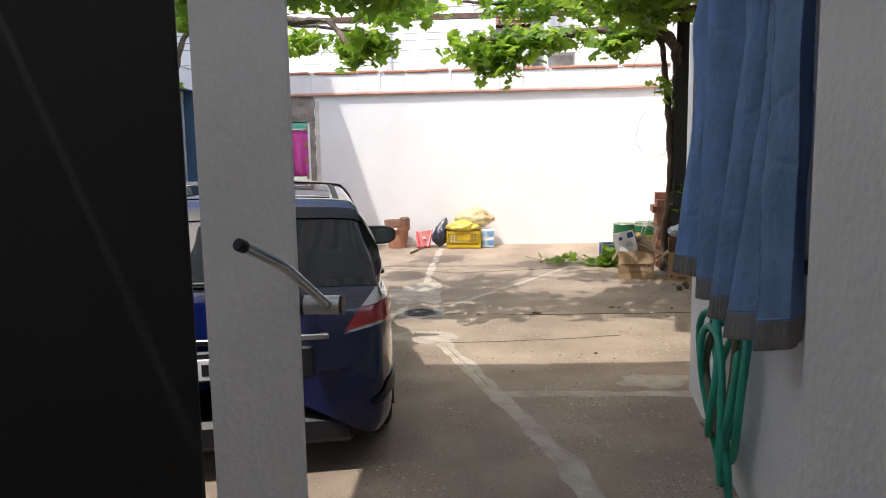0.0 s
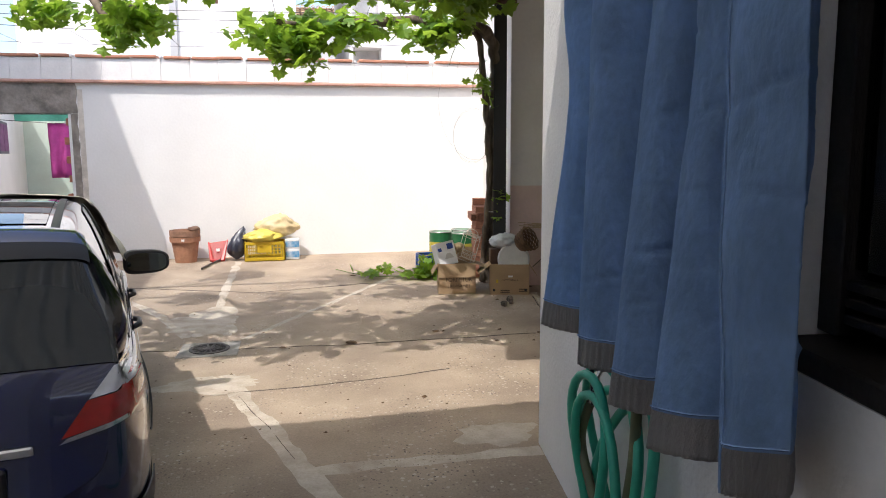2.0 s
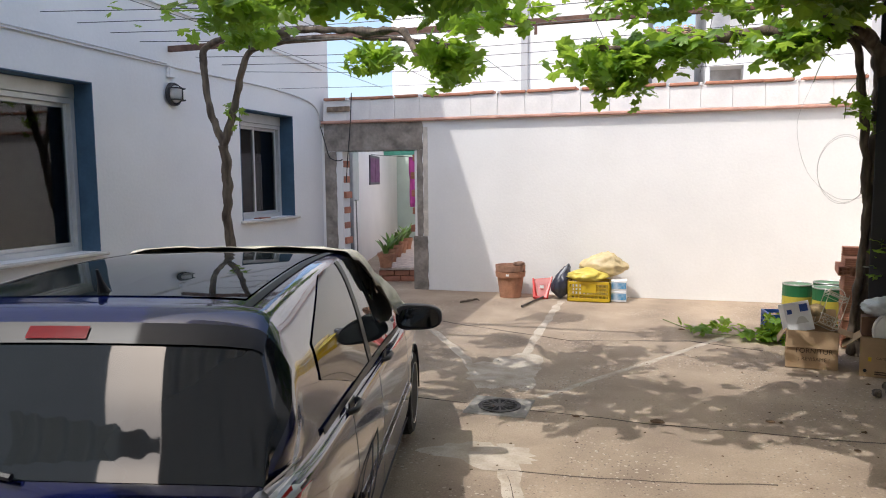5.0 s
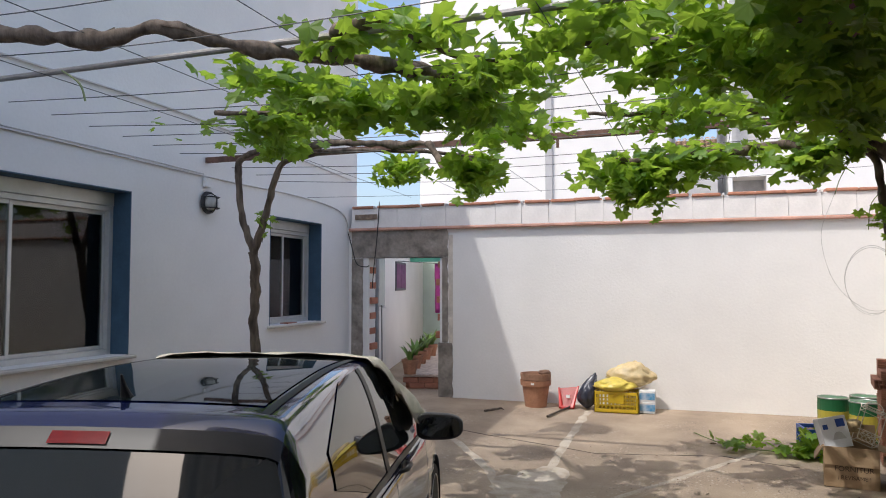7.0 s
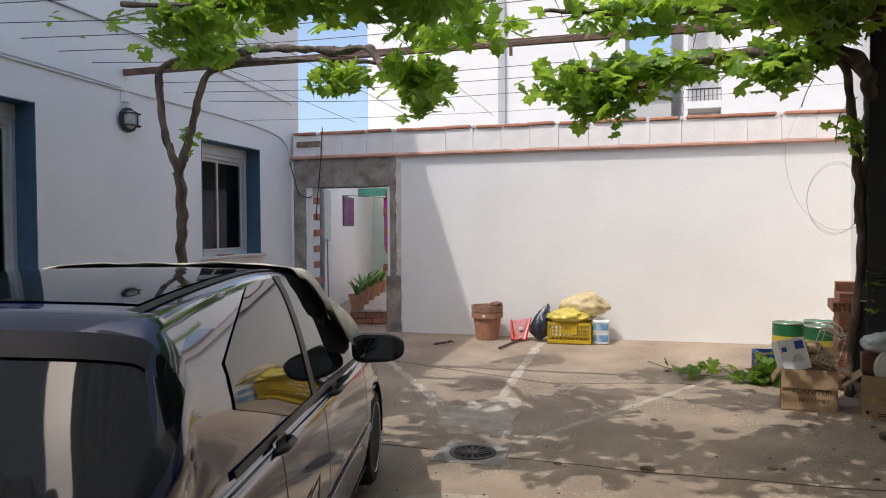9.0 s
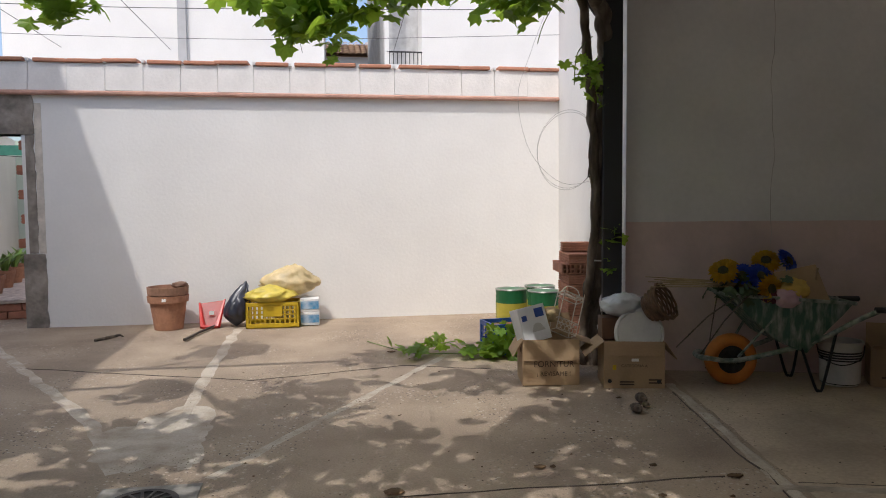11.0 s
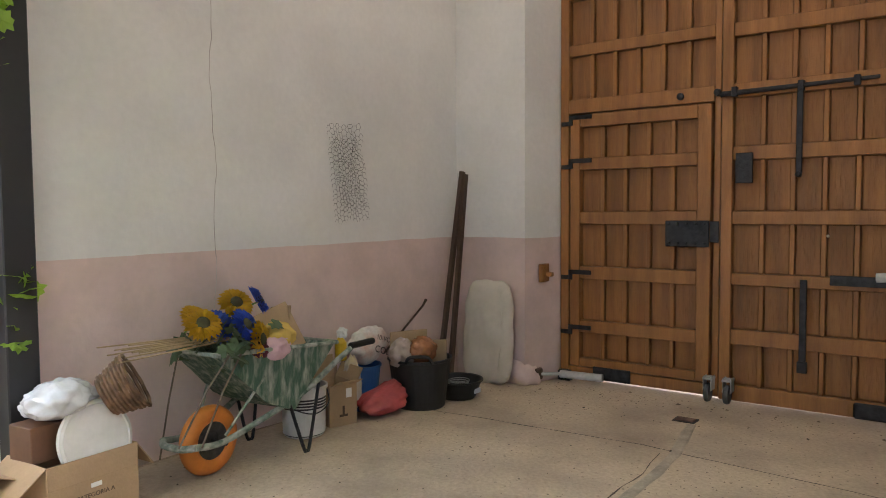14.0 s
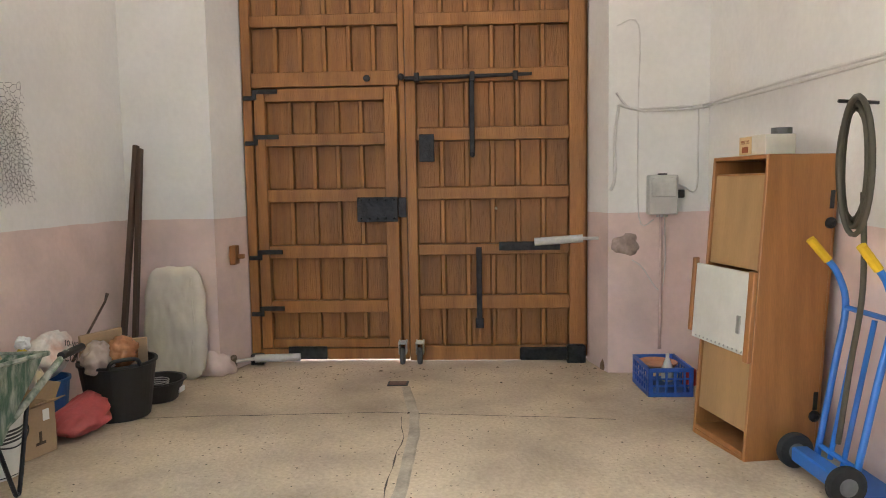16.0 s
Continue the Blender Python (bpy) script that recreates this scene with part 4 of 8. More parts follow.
def corrugated(width, length, n=60, depth=0.03, pitch_w=0.15, thick=0.006):
    b = bmesh.new()
    rows = []
    for i in range(n + 1):
        x = width * i / n
        z = depth * math.sin(2 * math.pi * x / pitch_w)
        rows.append((b.verts.new((x, 0, z)), b.verts.new((x, length, z))))
    for p, q in zip(rows, rows[1:]):
        b.faces.new((p[0], q[0], q[1], p[1]))
    bmesh.ops.solidify(b, geom=b.faces[:], thickness=thick)
    return b
# corrugated porch roof over the entrance; light is let through to brighten what's below
CLEAR_SHEET = mat("porch_light_sheet", (0.46, 0.45, 0.43), 0.6, var=0.10, scale=3)
translucent(CLEAR_SHEET, (0.80, 0.80, 0.78), 0.42)
structure("roof_porch", corrugated(2.95, 6.35, 150, 0.035, 0.18), CLEAR_SHEET, "corrugated porch roof over the entrance, made translucent to brighten it", "roof").matrix_world = pose(-1.2, -4.6, 3.42, -2, 0, 0)
# unseen extra sheet, added to keep the sun off the door leaf
structure("roof_shade_sheet", corrugated(1.08, 4.1, 60, 0.035, 0.18), CLEAR_SHEET, "unseen corrugated sheet added beside the porch roof to shade the door", "roof").matrix_world = pose(-2.29, -4.6, 3.43, -2, 0, 0)
shed_roof = structure("roof_overhang", corrugated(0.75, 4.9, 40), SHEET, "brown corrugated sheet overhang of the covered entrance", "roof")
shed_roof.matrix_world = SHED @ pose(-4.10, -4.62, 3.20, 0, -6, 0)
# unseen inner roof; its translucency is added to brighten the covered entrance
AMBER_SHEET = mat("shed_light_sheet", (0.50, 0.48, 0.44), 0.6, var=0.1, scale=2)
translucent(AMBER_SHEET, (0.80, 0.725, 0.59), 0.165)
roof_inner = structure("roof_shed", corrugated(4.3, 4.9, 240), AMBER_SHEET, "unseen corrugated roof of the covered entrance, made translucent to light it", "roof")
roof_inner.matrix_world = SHED @ pose(-3.38, -4.62, 3.92, 0, -2, 0)
bm = box(-3.50, -4.62, 3.28, -3.38, 0.02, 3.93, m=SHED)
structure("beam_front", bm, DARK_STEEL, "dark steel beam across the covered entrance", "beam")
post = thing("roof_post", pose(2.665, 6.88, ground_z(2.7, 6.86), 0, 0, SKEW), "dark painted steel post at the corner of the covered entrance", "post")
part("column", box(-0.02, -0.05, 0, 0.12, 0.06, 3.30, 0.006), DARK_STEEL, post)
part("base_plate", box(-0.05, -0.08, 0, 0.15, 0.09, 0.012, 0.003), DARK_STEEL, post)
part("bracket", tube([(0.03, 0, 2.55), (-0.12, -0.05, 2.75), (-0.45, -0.12, 3.08)], 0.018, 8), DARK_STEEL, post)

# ---- blue work cloth hanging by the window, and the hose ----
# pleats: foot of each fold (x, y, z) and its place higher up (x, y); visible panels and the returns behind them take turns
PLEATS = [((1.318, 1.36, 0.932), (1.405, 1.275)), ((1.480, 1.21, 0.915), (1.500, 1.18)), ((1.362, 1.135, 0.853), (1.372, 1.10)), ((1.490, 0.89, 0.880), (1.520, 0.95)),
          ((1.318, 0.805, 0.842), (1.450, 0.885)), ((1.480, 0.60, 0.862), (1.525, 0.77)), ((1.294, 0.54, 0.830), (1.492, 0.705)), ((1.460, 0.30, 0.880), (1.500, 0.53)),
          ((1.318, 0.275, 0.855), (1.442, 0.50)), ((1.358, 0.125, 0.900), (1.362, 0.15)), ((1.44, 0.26, 0.900), (1.45, 0.28))]
CLOTH_TOP = 2.36
def cloth_at(u, w):
    """A point of the cloth: u along the hem, w from the rail down to the hem."""
    k = u * (len(PLEATS) - 1)
    i = min(int(k), len(PLEATS) - 2)
    t = k - i
    f = max(0.0, (w - 0.30) / 0.70) ** 1.08
    def fold(j):
        (bx, by, bz), (tx, ty) = PLEATS[j]
        return Vector((tx + (bx - tx) * f, ty + (by - ty) * f, CLOTH_TOP + (bz - CLOTH_TOP) * w))
    p = fold(i).lerp(fold(i + 1), t)
    d = fold(i + 1) - fold(i)
    n = Vector((d.y, -d.x, 0)).normalized()
    if n.x > 0:
        n = -n
    # panels belly out a little, crease and dent; a loose sleeve bulges at the far edge
    e = math.sin(math.pi * t)
    out = (0.036 if i % 2 == 0 else -0.010) * math.sin(math.pi * t ** 0.8)
    out += e ** 0.5 * (0.014 * noise.noise((u * 9, w * 5, 5)) + 0.010 * noise.noise((u * 30, w * 10, 1)) + 0.005 * abs(noise.noise((u * 60, w * 30, 3))) + 0.002 * abs(noise.noise((u * 150, w * 75, 6))))
    for fw, ph in ((0.27, 0.0), (0.38, 5.1), (0.50, 1.7), (0.63, 4.0), (0.72, 0.8), (0.82, 2.6)):
        q = (w - fw - 0.012 * math.sin(u * 31 + ph)) / 0.0055
        out -= 0.008 * e ** 0.3 * math.exp(-q * q) * (0.5 + noise.noise((u * 14, ph, 2)))
    if w > 0.943:
        out += 0.0022 * math.sin(u * 2 * math.pi * 110)
    p += n * out
    p.x += 0.006 * noise.noise((p.y * 5, w * 6, 8))
    loose = max(0.0, 1 - u * 9) ** 1.5 * math.exp(-((w - 0.27) / 0.12) ** 2)
    return p + Vector((-0.03, 0.07, 0)) * loose
def hanging_cloth():
    bm = bmesh.new()
    ny, nz = 600, 140
    g = [[bm.verts.new(cloth_at(i / ny, j / nz)) for j in range(nz + 1)] for i in range(ny + 1)]
    for i in range(ny):
        for j in range(nz):
            fc = bm.faces.new((g[i][j], g[i + 1][j], g[i + 1][j + 1], g[i][j + 1]))
            fc.material_index = 1 if j >= nz - 8 else 0
    bmesh.ops.solidify(bm, geom=bm.faces[:], thickness=0.002)
    return bm

BLUE_CLOTH = mat("blue_cotton", (0.31, 0.485, 0.77), 0.9, var=0.10, scale=9, bump=0.35, bscale=60, stretch=(1, 1, 0.6))
RIB = mat("grey_ribbing", (0.40, 0.38, 0.36), 0.95, var=0.1, scale=4, bump=0.6, bscale=160, stretch=(1, 3, 0.05))
hang = thing("hanging_cloth", pose(0, 0, 0), "blue cotton work cloth with grey ribbed hem hanging from a rail", "cloth")
full = hanging_cloth()
low = full.copy()
bmesh.ops.delete(full, geom=[fc for fc in full.faces if fc.material_index == 1], context="FACES")
bmesh.ops.delete(low, geom=[fc for fc in low.faces if fc.material_index == 0], context="FACES")
part("cloth", full, BLUE_CLOTH, hang, smooth=True)
part("hem", low, [RIB, RIB], hang, "grey ribbed hem", smooth=True)
def seam(u0):
    pts = []
    for j in range(60):
        p = cloth_at(u0, j / 59)
        pts.append((p.x - 0.004, p.y, p.z))
    return tube(pts, 0.003, 5)
SEAM = mat("blue_seam", (0.22, 0.34, 0.56), 0.9)
for u0 in (0.545, 0.56, 0.80, 0.817):
    part("seam", seam(u0), SEAM, hang)
part("hem_stitching", tube([cloth_at(i / 200, 0.938) - Vector((0.003, 0, 0)) for i in range(201)], 0.0022, 4), SEAM, hang)
part("rail", tube([(1.33, 1.35, 2.37), (1.33, -0.1, 2.37)], 0.012, 8), DARK_STEEL, hang)
for yy in (1.3, -0.05):
    part("rail_bracket", tube([(1.33, yy, 2.37), (1.62, yy, 2.37)], 0.010, 8), DARK_STEEL, hang)

HOSE_G = mat("green_hose", (0.03, 0.40, 0.27), 0.4, var=0.1, scale=9)
HOSE_O = mat("old_olive_hose", (0.13, 0.14, 0.07), 0.6, var=0.15, scale=9)
hose = thing("garden_hose", pose(0, 0, 0), "green garden hose coiled on a hook on the wall", "hose")
def hx(y, off):
    """A place off the wall's face at a given y."""
    return 1.735 + (y - 2.58) * (1.735 - 1.36) / (2.58 + 0.87) - off
def coil(cy, cz, ry, rz, off, tilt, n=26, dy=0.0):
    return [(hx(cy + ry * math.cos(a), off + 0.02 * math.sin(2 * a + tilt)), cy + ry * math.cos(a) + dy * math.sin(a), cz + rz * math.sin(a)) for a in np.linspace(0, 2 * math.pi, n, endpoint=False)]
for cy, cz, ry, rz, off, tilt, dy in [(1.26, 0.50, 0.25, 0.28, 0.05, 0, 0.05), (1.20, 0.44, 0.28, 0.30, 0.085, 1, -0.06), (1.10, 0.43, 0.23, 0.33, 0.06, 2, -0.11), (1.18, 0.37, 0.20, 0.32, 0.115, 0.5, 0.10), (1.30, 0.47, 0.17, 0.28, 0.12, 0.2, 0.02)]:
    part("coil", tube(coil(cy, cz, ry, rz, off, tilt, dy=dy), 0.0165, 10, closed=True), HOSE_G, hose, smooth=True)
part("olive_length", tube(smooth_path([(hx(1.30, 0.09), 1.30, 0.72), (hx(1.42, 0.11), 1.42, 0.50), (hx(1.30, 0.11), 1.30, 0.36), (hx(1.15, 0.10), 1.15, 0.25), (hx(1.35, 0.11), 1.35, 0.20), (hx(1.50, 0.10), 1.50, 0.16)], 8), 0.0165, 10), HOSE_O, hose, "faded olive hose length", smooth=True)
part("olive_length", tube(smooth_path([(hx(0.98, 0.07), 0.98, 0.78), (hx(0.97, 0.08), 0.97, 0.6), (hx(1.0, 0.09), 1.0, 0.42)], 8), 0.0165, 10), HOSE_O, hose, "faded olive hose length", smooth=True)
part("tail", tube(smooth_path([(hx(1.12, 0.08), 1.12, 0.30), (hx(1.02, 0.08), 1.02, 0.12), (hx(0.95, 0.08), 0.95, ground_z(1.45, 0.95) + 0.016), (hx(0.6, 0.12), 0.6, ground_z(1.4, 0.6) + 0.016), (hx(0.1, 0.1), 0.1, ground_z(1.4, 0.1) + 0.016)], 8), 0.0165, 10), HOSE_G, hose, smooth=True)
part("hook", tube(smooth_path([(hx(1.29, 0.0), 1.29, 0.82), (hx(1.29, 0.06), 1.29, 0.80), (hx(1.29, 0.10), 1.29, 0.74), (hx(1.30, 0.12), 1.30, 0.66)], 5), 0.008, 8), CHROME, hose)
part("clip", tube([(hx(1.33, 0.105), 1.33, 0.77), (hx(1.27, 0.115), 1.27, 0.66)], 0.008, 8), DARK_STEEL, hose)

# ---- the parked car ----
from mathutils.bvhtree import BVHTree
CAR = pose(-1.1485, 3.023, -0.065, 0, 0, 13.4) @ Matrix.Scale(0.9, 4)
# stations along the car (rear to front): s, then half-width scale, sill, belt height, top height, top half-width
STN = [(-2.12, 0.68, 0.34, 0.60, 0.62, 0.58), (-2.10, 0.80, 0.28, 0.66, 0.69, 0.70), (-2.06, 0.88, 0.25, 0.80, 0.84, 0.74), (-2.01, 0.915, 0.24, 0.93, 0.985, 0.77),
       (-1.93, 0.95, 0.23, 0.97, 1.085, 0.76), (-1.79, 0.98, 0.22, 0.98, 1.265, 0.715), (-1.62, 0.995, 0.21, 0.98, 1.445, 0.685), (-1.46, 1.0, 0.21, 0.975, 1.475, 0.675), (-0.9, 1.0, 0.21, 0.96, 1.51, 0.66),
       (-0.4, 1.0, 0.21, 0.945, 1.52, 0.645), (0.1, 1.0, 0.21, 0.93, 1.495, 0.63), (0.42, 1.0, 0.21, 0.915, 1.43, 0.62), (0.80, 1.0, 0.21, 0.905, 1.22, 0.67), (1.12, 0.995, 0.21, 0.895, 1.005, 0.72),
       (1.30, 0.99, 0.22, 0.87, 0.955, 0.70), (1.70, 0.965, 0.23, 0.80, 0.875, 0.66), (1.95, 0.92, 0.25, 0.70, 0.765, 0.62), (2.08, 0.84, 0.28, 0.60, 0.64, 0.58), (2.14, 0.70, 0.32, 0.52, 0.54, 0.50)]
def half_section(k):
    s, w, sill, belt, top, tw = STN[k]
    W = 0.872 * w
    mid = sill + (belt - sill) * 0.42
    return [(W * 0.93, sill - 0.015), (W * 0.985, sill + 0.07), (W * 1.0, mid), (W * 0.995, mid + (belt - mid) * 0.5), (W * 0.968, belt - 0.03), (W * 0.925, belt),
            (tw * 1.13 if top - belt > 0.12 else min(W * 0.90, tw * 1.08), belt + (top - belt) * 0.55), (tw * 1.0, belt + (top - belt) * 0.90), (tw * 0.86, belt + (top - belt) * 0.975), (tw * 0.45, top), (0.0, top + 0.003)]
SECS = [[Vector((x, STN[k][0], z)) for x, z in half_section(k)] for k in range(len(STN))]
NQ = len(SECS[0])
def cr(a, b, c, d, t):
    return 0.5 * (2 * b + (c - a) * t + (2 * a - 5 * b + 4 * c - d) * t * t + (3 * b - a - 3 * c + d) * t ** 3)
def car_at(ks, q):
    """A point of the right half of the skin at station number ks and section number q."""
    def along(k):
        r = SECS[k]
        i = min(int(q), NQ - 2)
        return cr(r[max(i - 1, 0)], r[i], r[i + 1], r[min(i + 2, NQ - 1)], q - i)
    i = min(int(ks), len(STN) - 2)
    n = len(STN) - 1
    return cr(along(max(i - 1, 0)), along(i), along(i + 1), along(min(i + 2, n)), ks - i)
def station(s):
    for k in range(len(STN) - 1):
        if STN[k][0] <= s <= STN[k + 1][0]:
            return k + (s - STN[k][0]) / (STN[k + 1][0] - STN[k][0])
    return 0 if s < STN[0][0] else len(STN) - 1
def skin_patch(ks0, ks1, q0, q1, n, m, off=0.0, edge=None, both=False, thick=0.0, sides=None):
    """A piece of skin, lifted by off. edge(a, b) may bend its borders."""
    b = bmesh.new()
    for side in sides or ((1, -1) if both else (1,)):
        g = []
        for i in range(n + 1):
            row = []
            for j in range(m + 1):
                a, c = i / n, j / m
                if edge:
                    a, c = edge(a, c)
                ks, q = ks0 + (ks1 - ks0) * a, q0 + (q1 - q0) * c
                p = car_at(ks, q)
                du = car_at(min(ks + 0.05, len(STN) - 1.001), q) - car_at(max(ks - 0.05, 0), q)
                dv = car_at(ks, min(q + 0.05, NQ - 1.001)) - car_at(ks, max(q - 0.05, 0))
                nn = du.cross(dv)
                nn = nn.normalized() if nn.length > 1e-8 else Vector((0, 0, 1))
                if nn.dot(p - Vector((0, p.y, 0.6))) < 0:
                    nn = -nn
                p = p + nn * off
                row.append(b.verts.new((p.x * side, p.y, p.z)))
            g.append(row)
        for i in range(n):
            for j in range(m):
                b.faces.new((g[i][j], g[i + 1][j], g[i + 1][j + 1], g[i][j + 1]))
    bmesh.ops.remove_doubles(b, verts=b.verts, dist=1e-5)
    if thick:
        bmesh.ops.recalc_face_normals(b, faces=b.faces)
        bmesh.ops.solidify(b, geom=b.faces[:], thickness=-thick)
    return b

car = thing("car", CAR, "dark blue five-door hatchback parked on the concrete yard", "car")
def full_skin():
    b = bmesh.new()
    n, m = (len(STN) - 1) * 5, (NQ - 1) * 4
    for side in (1, -1):
        g = [[b.verts.new((car_at(i / 5, j / 4).x * side, *car_at(i / 5, j / 4)[1:])) for j in range(m + 1)] for i in range(n + 1)]
        for i in range(n):
            for j in range(m):
                b.faces.new((g[i][j], g[i + 1][j], g[i + 1][j + 1], g[i][j + 1]))
        b.faces.new([g[0][j] for j in range(m + 1)] + [])
        b.faces.new([g[n][j] for j in range(m + 1)])
    bmesh.ops.remove_doubles(b, verts=b.verts, dist=1e-4)
    # wheel openings: drop the skin inside the arches
    kill = []
    for fc in b.faces:
        c = fc.calc_center_median()
        for ys in (-1.30, 1.314):
            if abs(c.x) > 0.6 and math.hypot(c.y - ys, c.z - 0.30) < 0.355 and c.z < 0.62:
                kill.append(fc)
    bmesh.ops.delete(b, geom=list(set(kill)), context="FACES")
    return b
body = part("body", full_skin(), CAR_PAINT, car, smooth=True)
part("floor_pan", box(-0.78, -1.95, 0.17, 0.78, 1.95, 0.30, 0.03), mat("underbody", (0.015, 0.015, 0.015), 0.9), car)
BLACK = mat("black_plastic", (0.012, 0.012, 0.013), 0.45, var=0.1, scale=12)
TYRE = mat("tyre_rubber", (0.018, 0.018, 0.018), 0.85, var=0.15, scale=14, bump=0.3)
RIM = mat("silver_wheel", (0.55, 0.55, 0.56), 0.35, metal=0.7, var=0.08)
for ys in (-1.30, 1.314):
    for sd in (1, -1):
        wm = pose(sd * 0.765, ys, 0.31, 0, 90 * sd, 0)
        w = thing("wheel", wm, "", "")
        w.parent = car
        w.matrix_parent_inverse = Matrix.Identity(4)
        w.matrix_basis = wm
        part("tyre", lathe([(0.215, -0.10), (0.285, -0.10), (0.308, -0.075), (0.312, 0.0), (0.308, 0.075), (0.285, 0.10), (0.215, 0.10)], 40), TYRE, w, smooth=False)
        b = lathe([(0.01, 0.05), (0.05, 0.075), (0.07, 0.07), (0.205, 0.085), (0.225, 0.105), (0.225, 0.09)], 40, cap=False)
        for k in range(10):
            a = 2 * math.pi * k / 10
            box(0.08, -0.02, 0.080, 0.19, 0.02, 0.092, 0.004, bm=b, m=pose(0, 0, 0, 0, 0, math.degrees(a)))
        part("rim", b, RIM, w)
        # dark lining of the arch
        arch = [(sd * 0.80, ys + 0.37 * math.cos(a), 0.30 + 0.37 * math.sin(a)) for a in np.linspace(-0.15, math.pi + 0.15, 22)]
        b = bmesh.new()
        pr = None
        for p in arch:
            r = (b.verts.new((sd * 0.868, p[1], p[2])), b.verts.new((sd * 0.50, p[1], p[2])))
            if pr:
                b.faces.new((pr[0], r[0], r[1], pr[1]))
            pr = r
        bmesh.ops.solidify(b, geom=b.faces[:], thickness=0.01)
        part("arch_lining", b, BLACK, car)
# windows
CARGLASS = bpy.data.materials.new("tinted_glass")
CARGLASS.use_nodes = True
cg = CARGLASS.node_tree.nodes["Principled BSDF"]
cg.inputs["Base Color"].default_value = (0.012, 0.016, 0.018, 1)
cg.inputs["Roughness"].default_value = 0.025
cg.inputs["Specular IOR Level"].default_value = 0.45
cg.inputs["Coat Weight"].default_value = 0.15
k0, k1 = station(-1.975), station(-1.64)
part("rear_window", skin_patch(k0, k1, 6.25, NQ - 1, 14, 14, 0.005, both=True), CARGLASS, car, "dark tinted rear window", smooth=True)
def bow(a, c):
    return a, c
def quarter(a, c):
    # the rear pane narrows towards the back
    return a, 0.5 + (c - 0.5) * (0.25 + 0.75 * min(1, a * 1.8)) - 0.12 * (1 - min(1, a * 1.8))
for sd in (1, -1):
    part("rear_side_window", skin_patch(station(-1.28), station(-0.34), 5.12, 7.15, 16, 10, 0.005, edge=quarter, sides=(sd,)), CARGLASS, car, smooth=True)
def front_pane(a, c):
    return a, c * (1 - 0.55 * max(0, a - 0.55) / 0.45)
for sd in (1, -1):
    part("front_side_window", skin_patch(station(-0.27), station(0.74), 5.12, 7.15, 14, 10, 0.005, edge=front_pane, sides=(sd,)), CARGLASS, car, smooth=True)
part("windscreen", skin_patch(station(0.34), station(1.05), 7.0, NQ - 1, 10, 10, 0.005, both=True), CARGLASS, car, smooth=True)
for sd in (1, -1):
    part("window_surround", skin_patch(station(-1.40), station(0.95), 4.98, 5.12, 40, 1, 0.008, sides=(sd,), thick=0.004), BLACK, car)
for sd in (1, -1):
    part("roof_ditch", skin_patch(station(-1.58), station(0.30), 7.96, 8.12, 30, 1, 0.003, sides=(sd,), thick=0.003), BLACK, car)
for sd in (1, -1):
    part("door_pillar", skin_patch(station(-0.345), station(-0.265), 5.1, 7.2, 1, 10, 0.006, sides=(sd,), thick=0.003), BLACK, car)
for sd in (1, -1):
    part("sill_trim", skin_patch(station(-0.92), station(0.93), 0.2, 0.75, 24, 2, 0.006, sides=(sd,), thick=0.004), BLACK, car)
for sd in (1, -1):
    part("rub_strip", skin_patch(station(-0.9), station(0.95), 1.8, 2.0, 24, 1, 0.010, sides=(sd,), thick=0.006), CAR_PAINT, car)
for s0 in (-1.02, -0.30, 0.86):
    for sd in (1, -1):
        part("door_gap", skin_patch(station(s0), station(s0 + 0.008), 0.8, 5.0, 1, 20, 0.0012, sides=(sd,)), BLACK, car)
part("roof_panel", skin_patch(station(-1.38), station(0.02), 8.2, NQ - 1, 20, 10, 0.004, both=True), CARGLASS, car, "dark glass roof panel", smooth=True)
# spoiler and high brake light
part("spoiler", skin_patch(station(-1.665), station(-1.50), 7.1, NQ - 1, 6, 14, 0.010, both=True), CAR_PAINT, car, smooth=True)
RED = mat("red_lens", (0.42, 0.018, 0.015), 0.12, var=0.06, scale=30, coat=1.0)
CLEAR = mat("clear_lens", (0.62, 0.62, 0.63), 0.12, var=0.05, scale=30, coat=1.0)
part("high_brake_light", skin_patch(station(-1.692), station(-1.66), 9.6, NQ - 1, 2, 6, 0.019, both=True), mat("dark_red_lens", (0.18, 0.008, 0.008), 0.12, var=0.06, scale=30), car, "red high brake light")
part("spoiler_lip", skin_patch(station(-1.70), station(-1.645), 7.1, NQ - 1, 4, 14, 0.013, both=True), BLACK, car, "black spoiler lip", smooth=True)
# tail lamps: clear above, red below, spread over the hatch and wrapped round the corner
BODY_TREE = BVHTree.FromPolygons([v.co.copy() for v in body.data.vertices], [tuple(p.vertices) for p in body.data.polygons])
def on_back(x, z, off):
    """A point on the rear face of the body, lifted by off."""
    p, n, i, d = BODY_TREE.ray_cast(Vector((x, -2.6, z)), Vector((0, 1, 0)))
    if p is None or p.y > -1.72:
        p, n, i, d = BODY_TREE.find_nearest(Vector((x, -1.98, z)))
    n = n if n.dot(Vector((0.7, -0.7, 0))) > 0 else -n
    return p + n * off
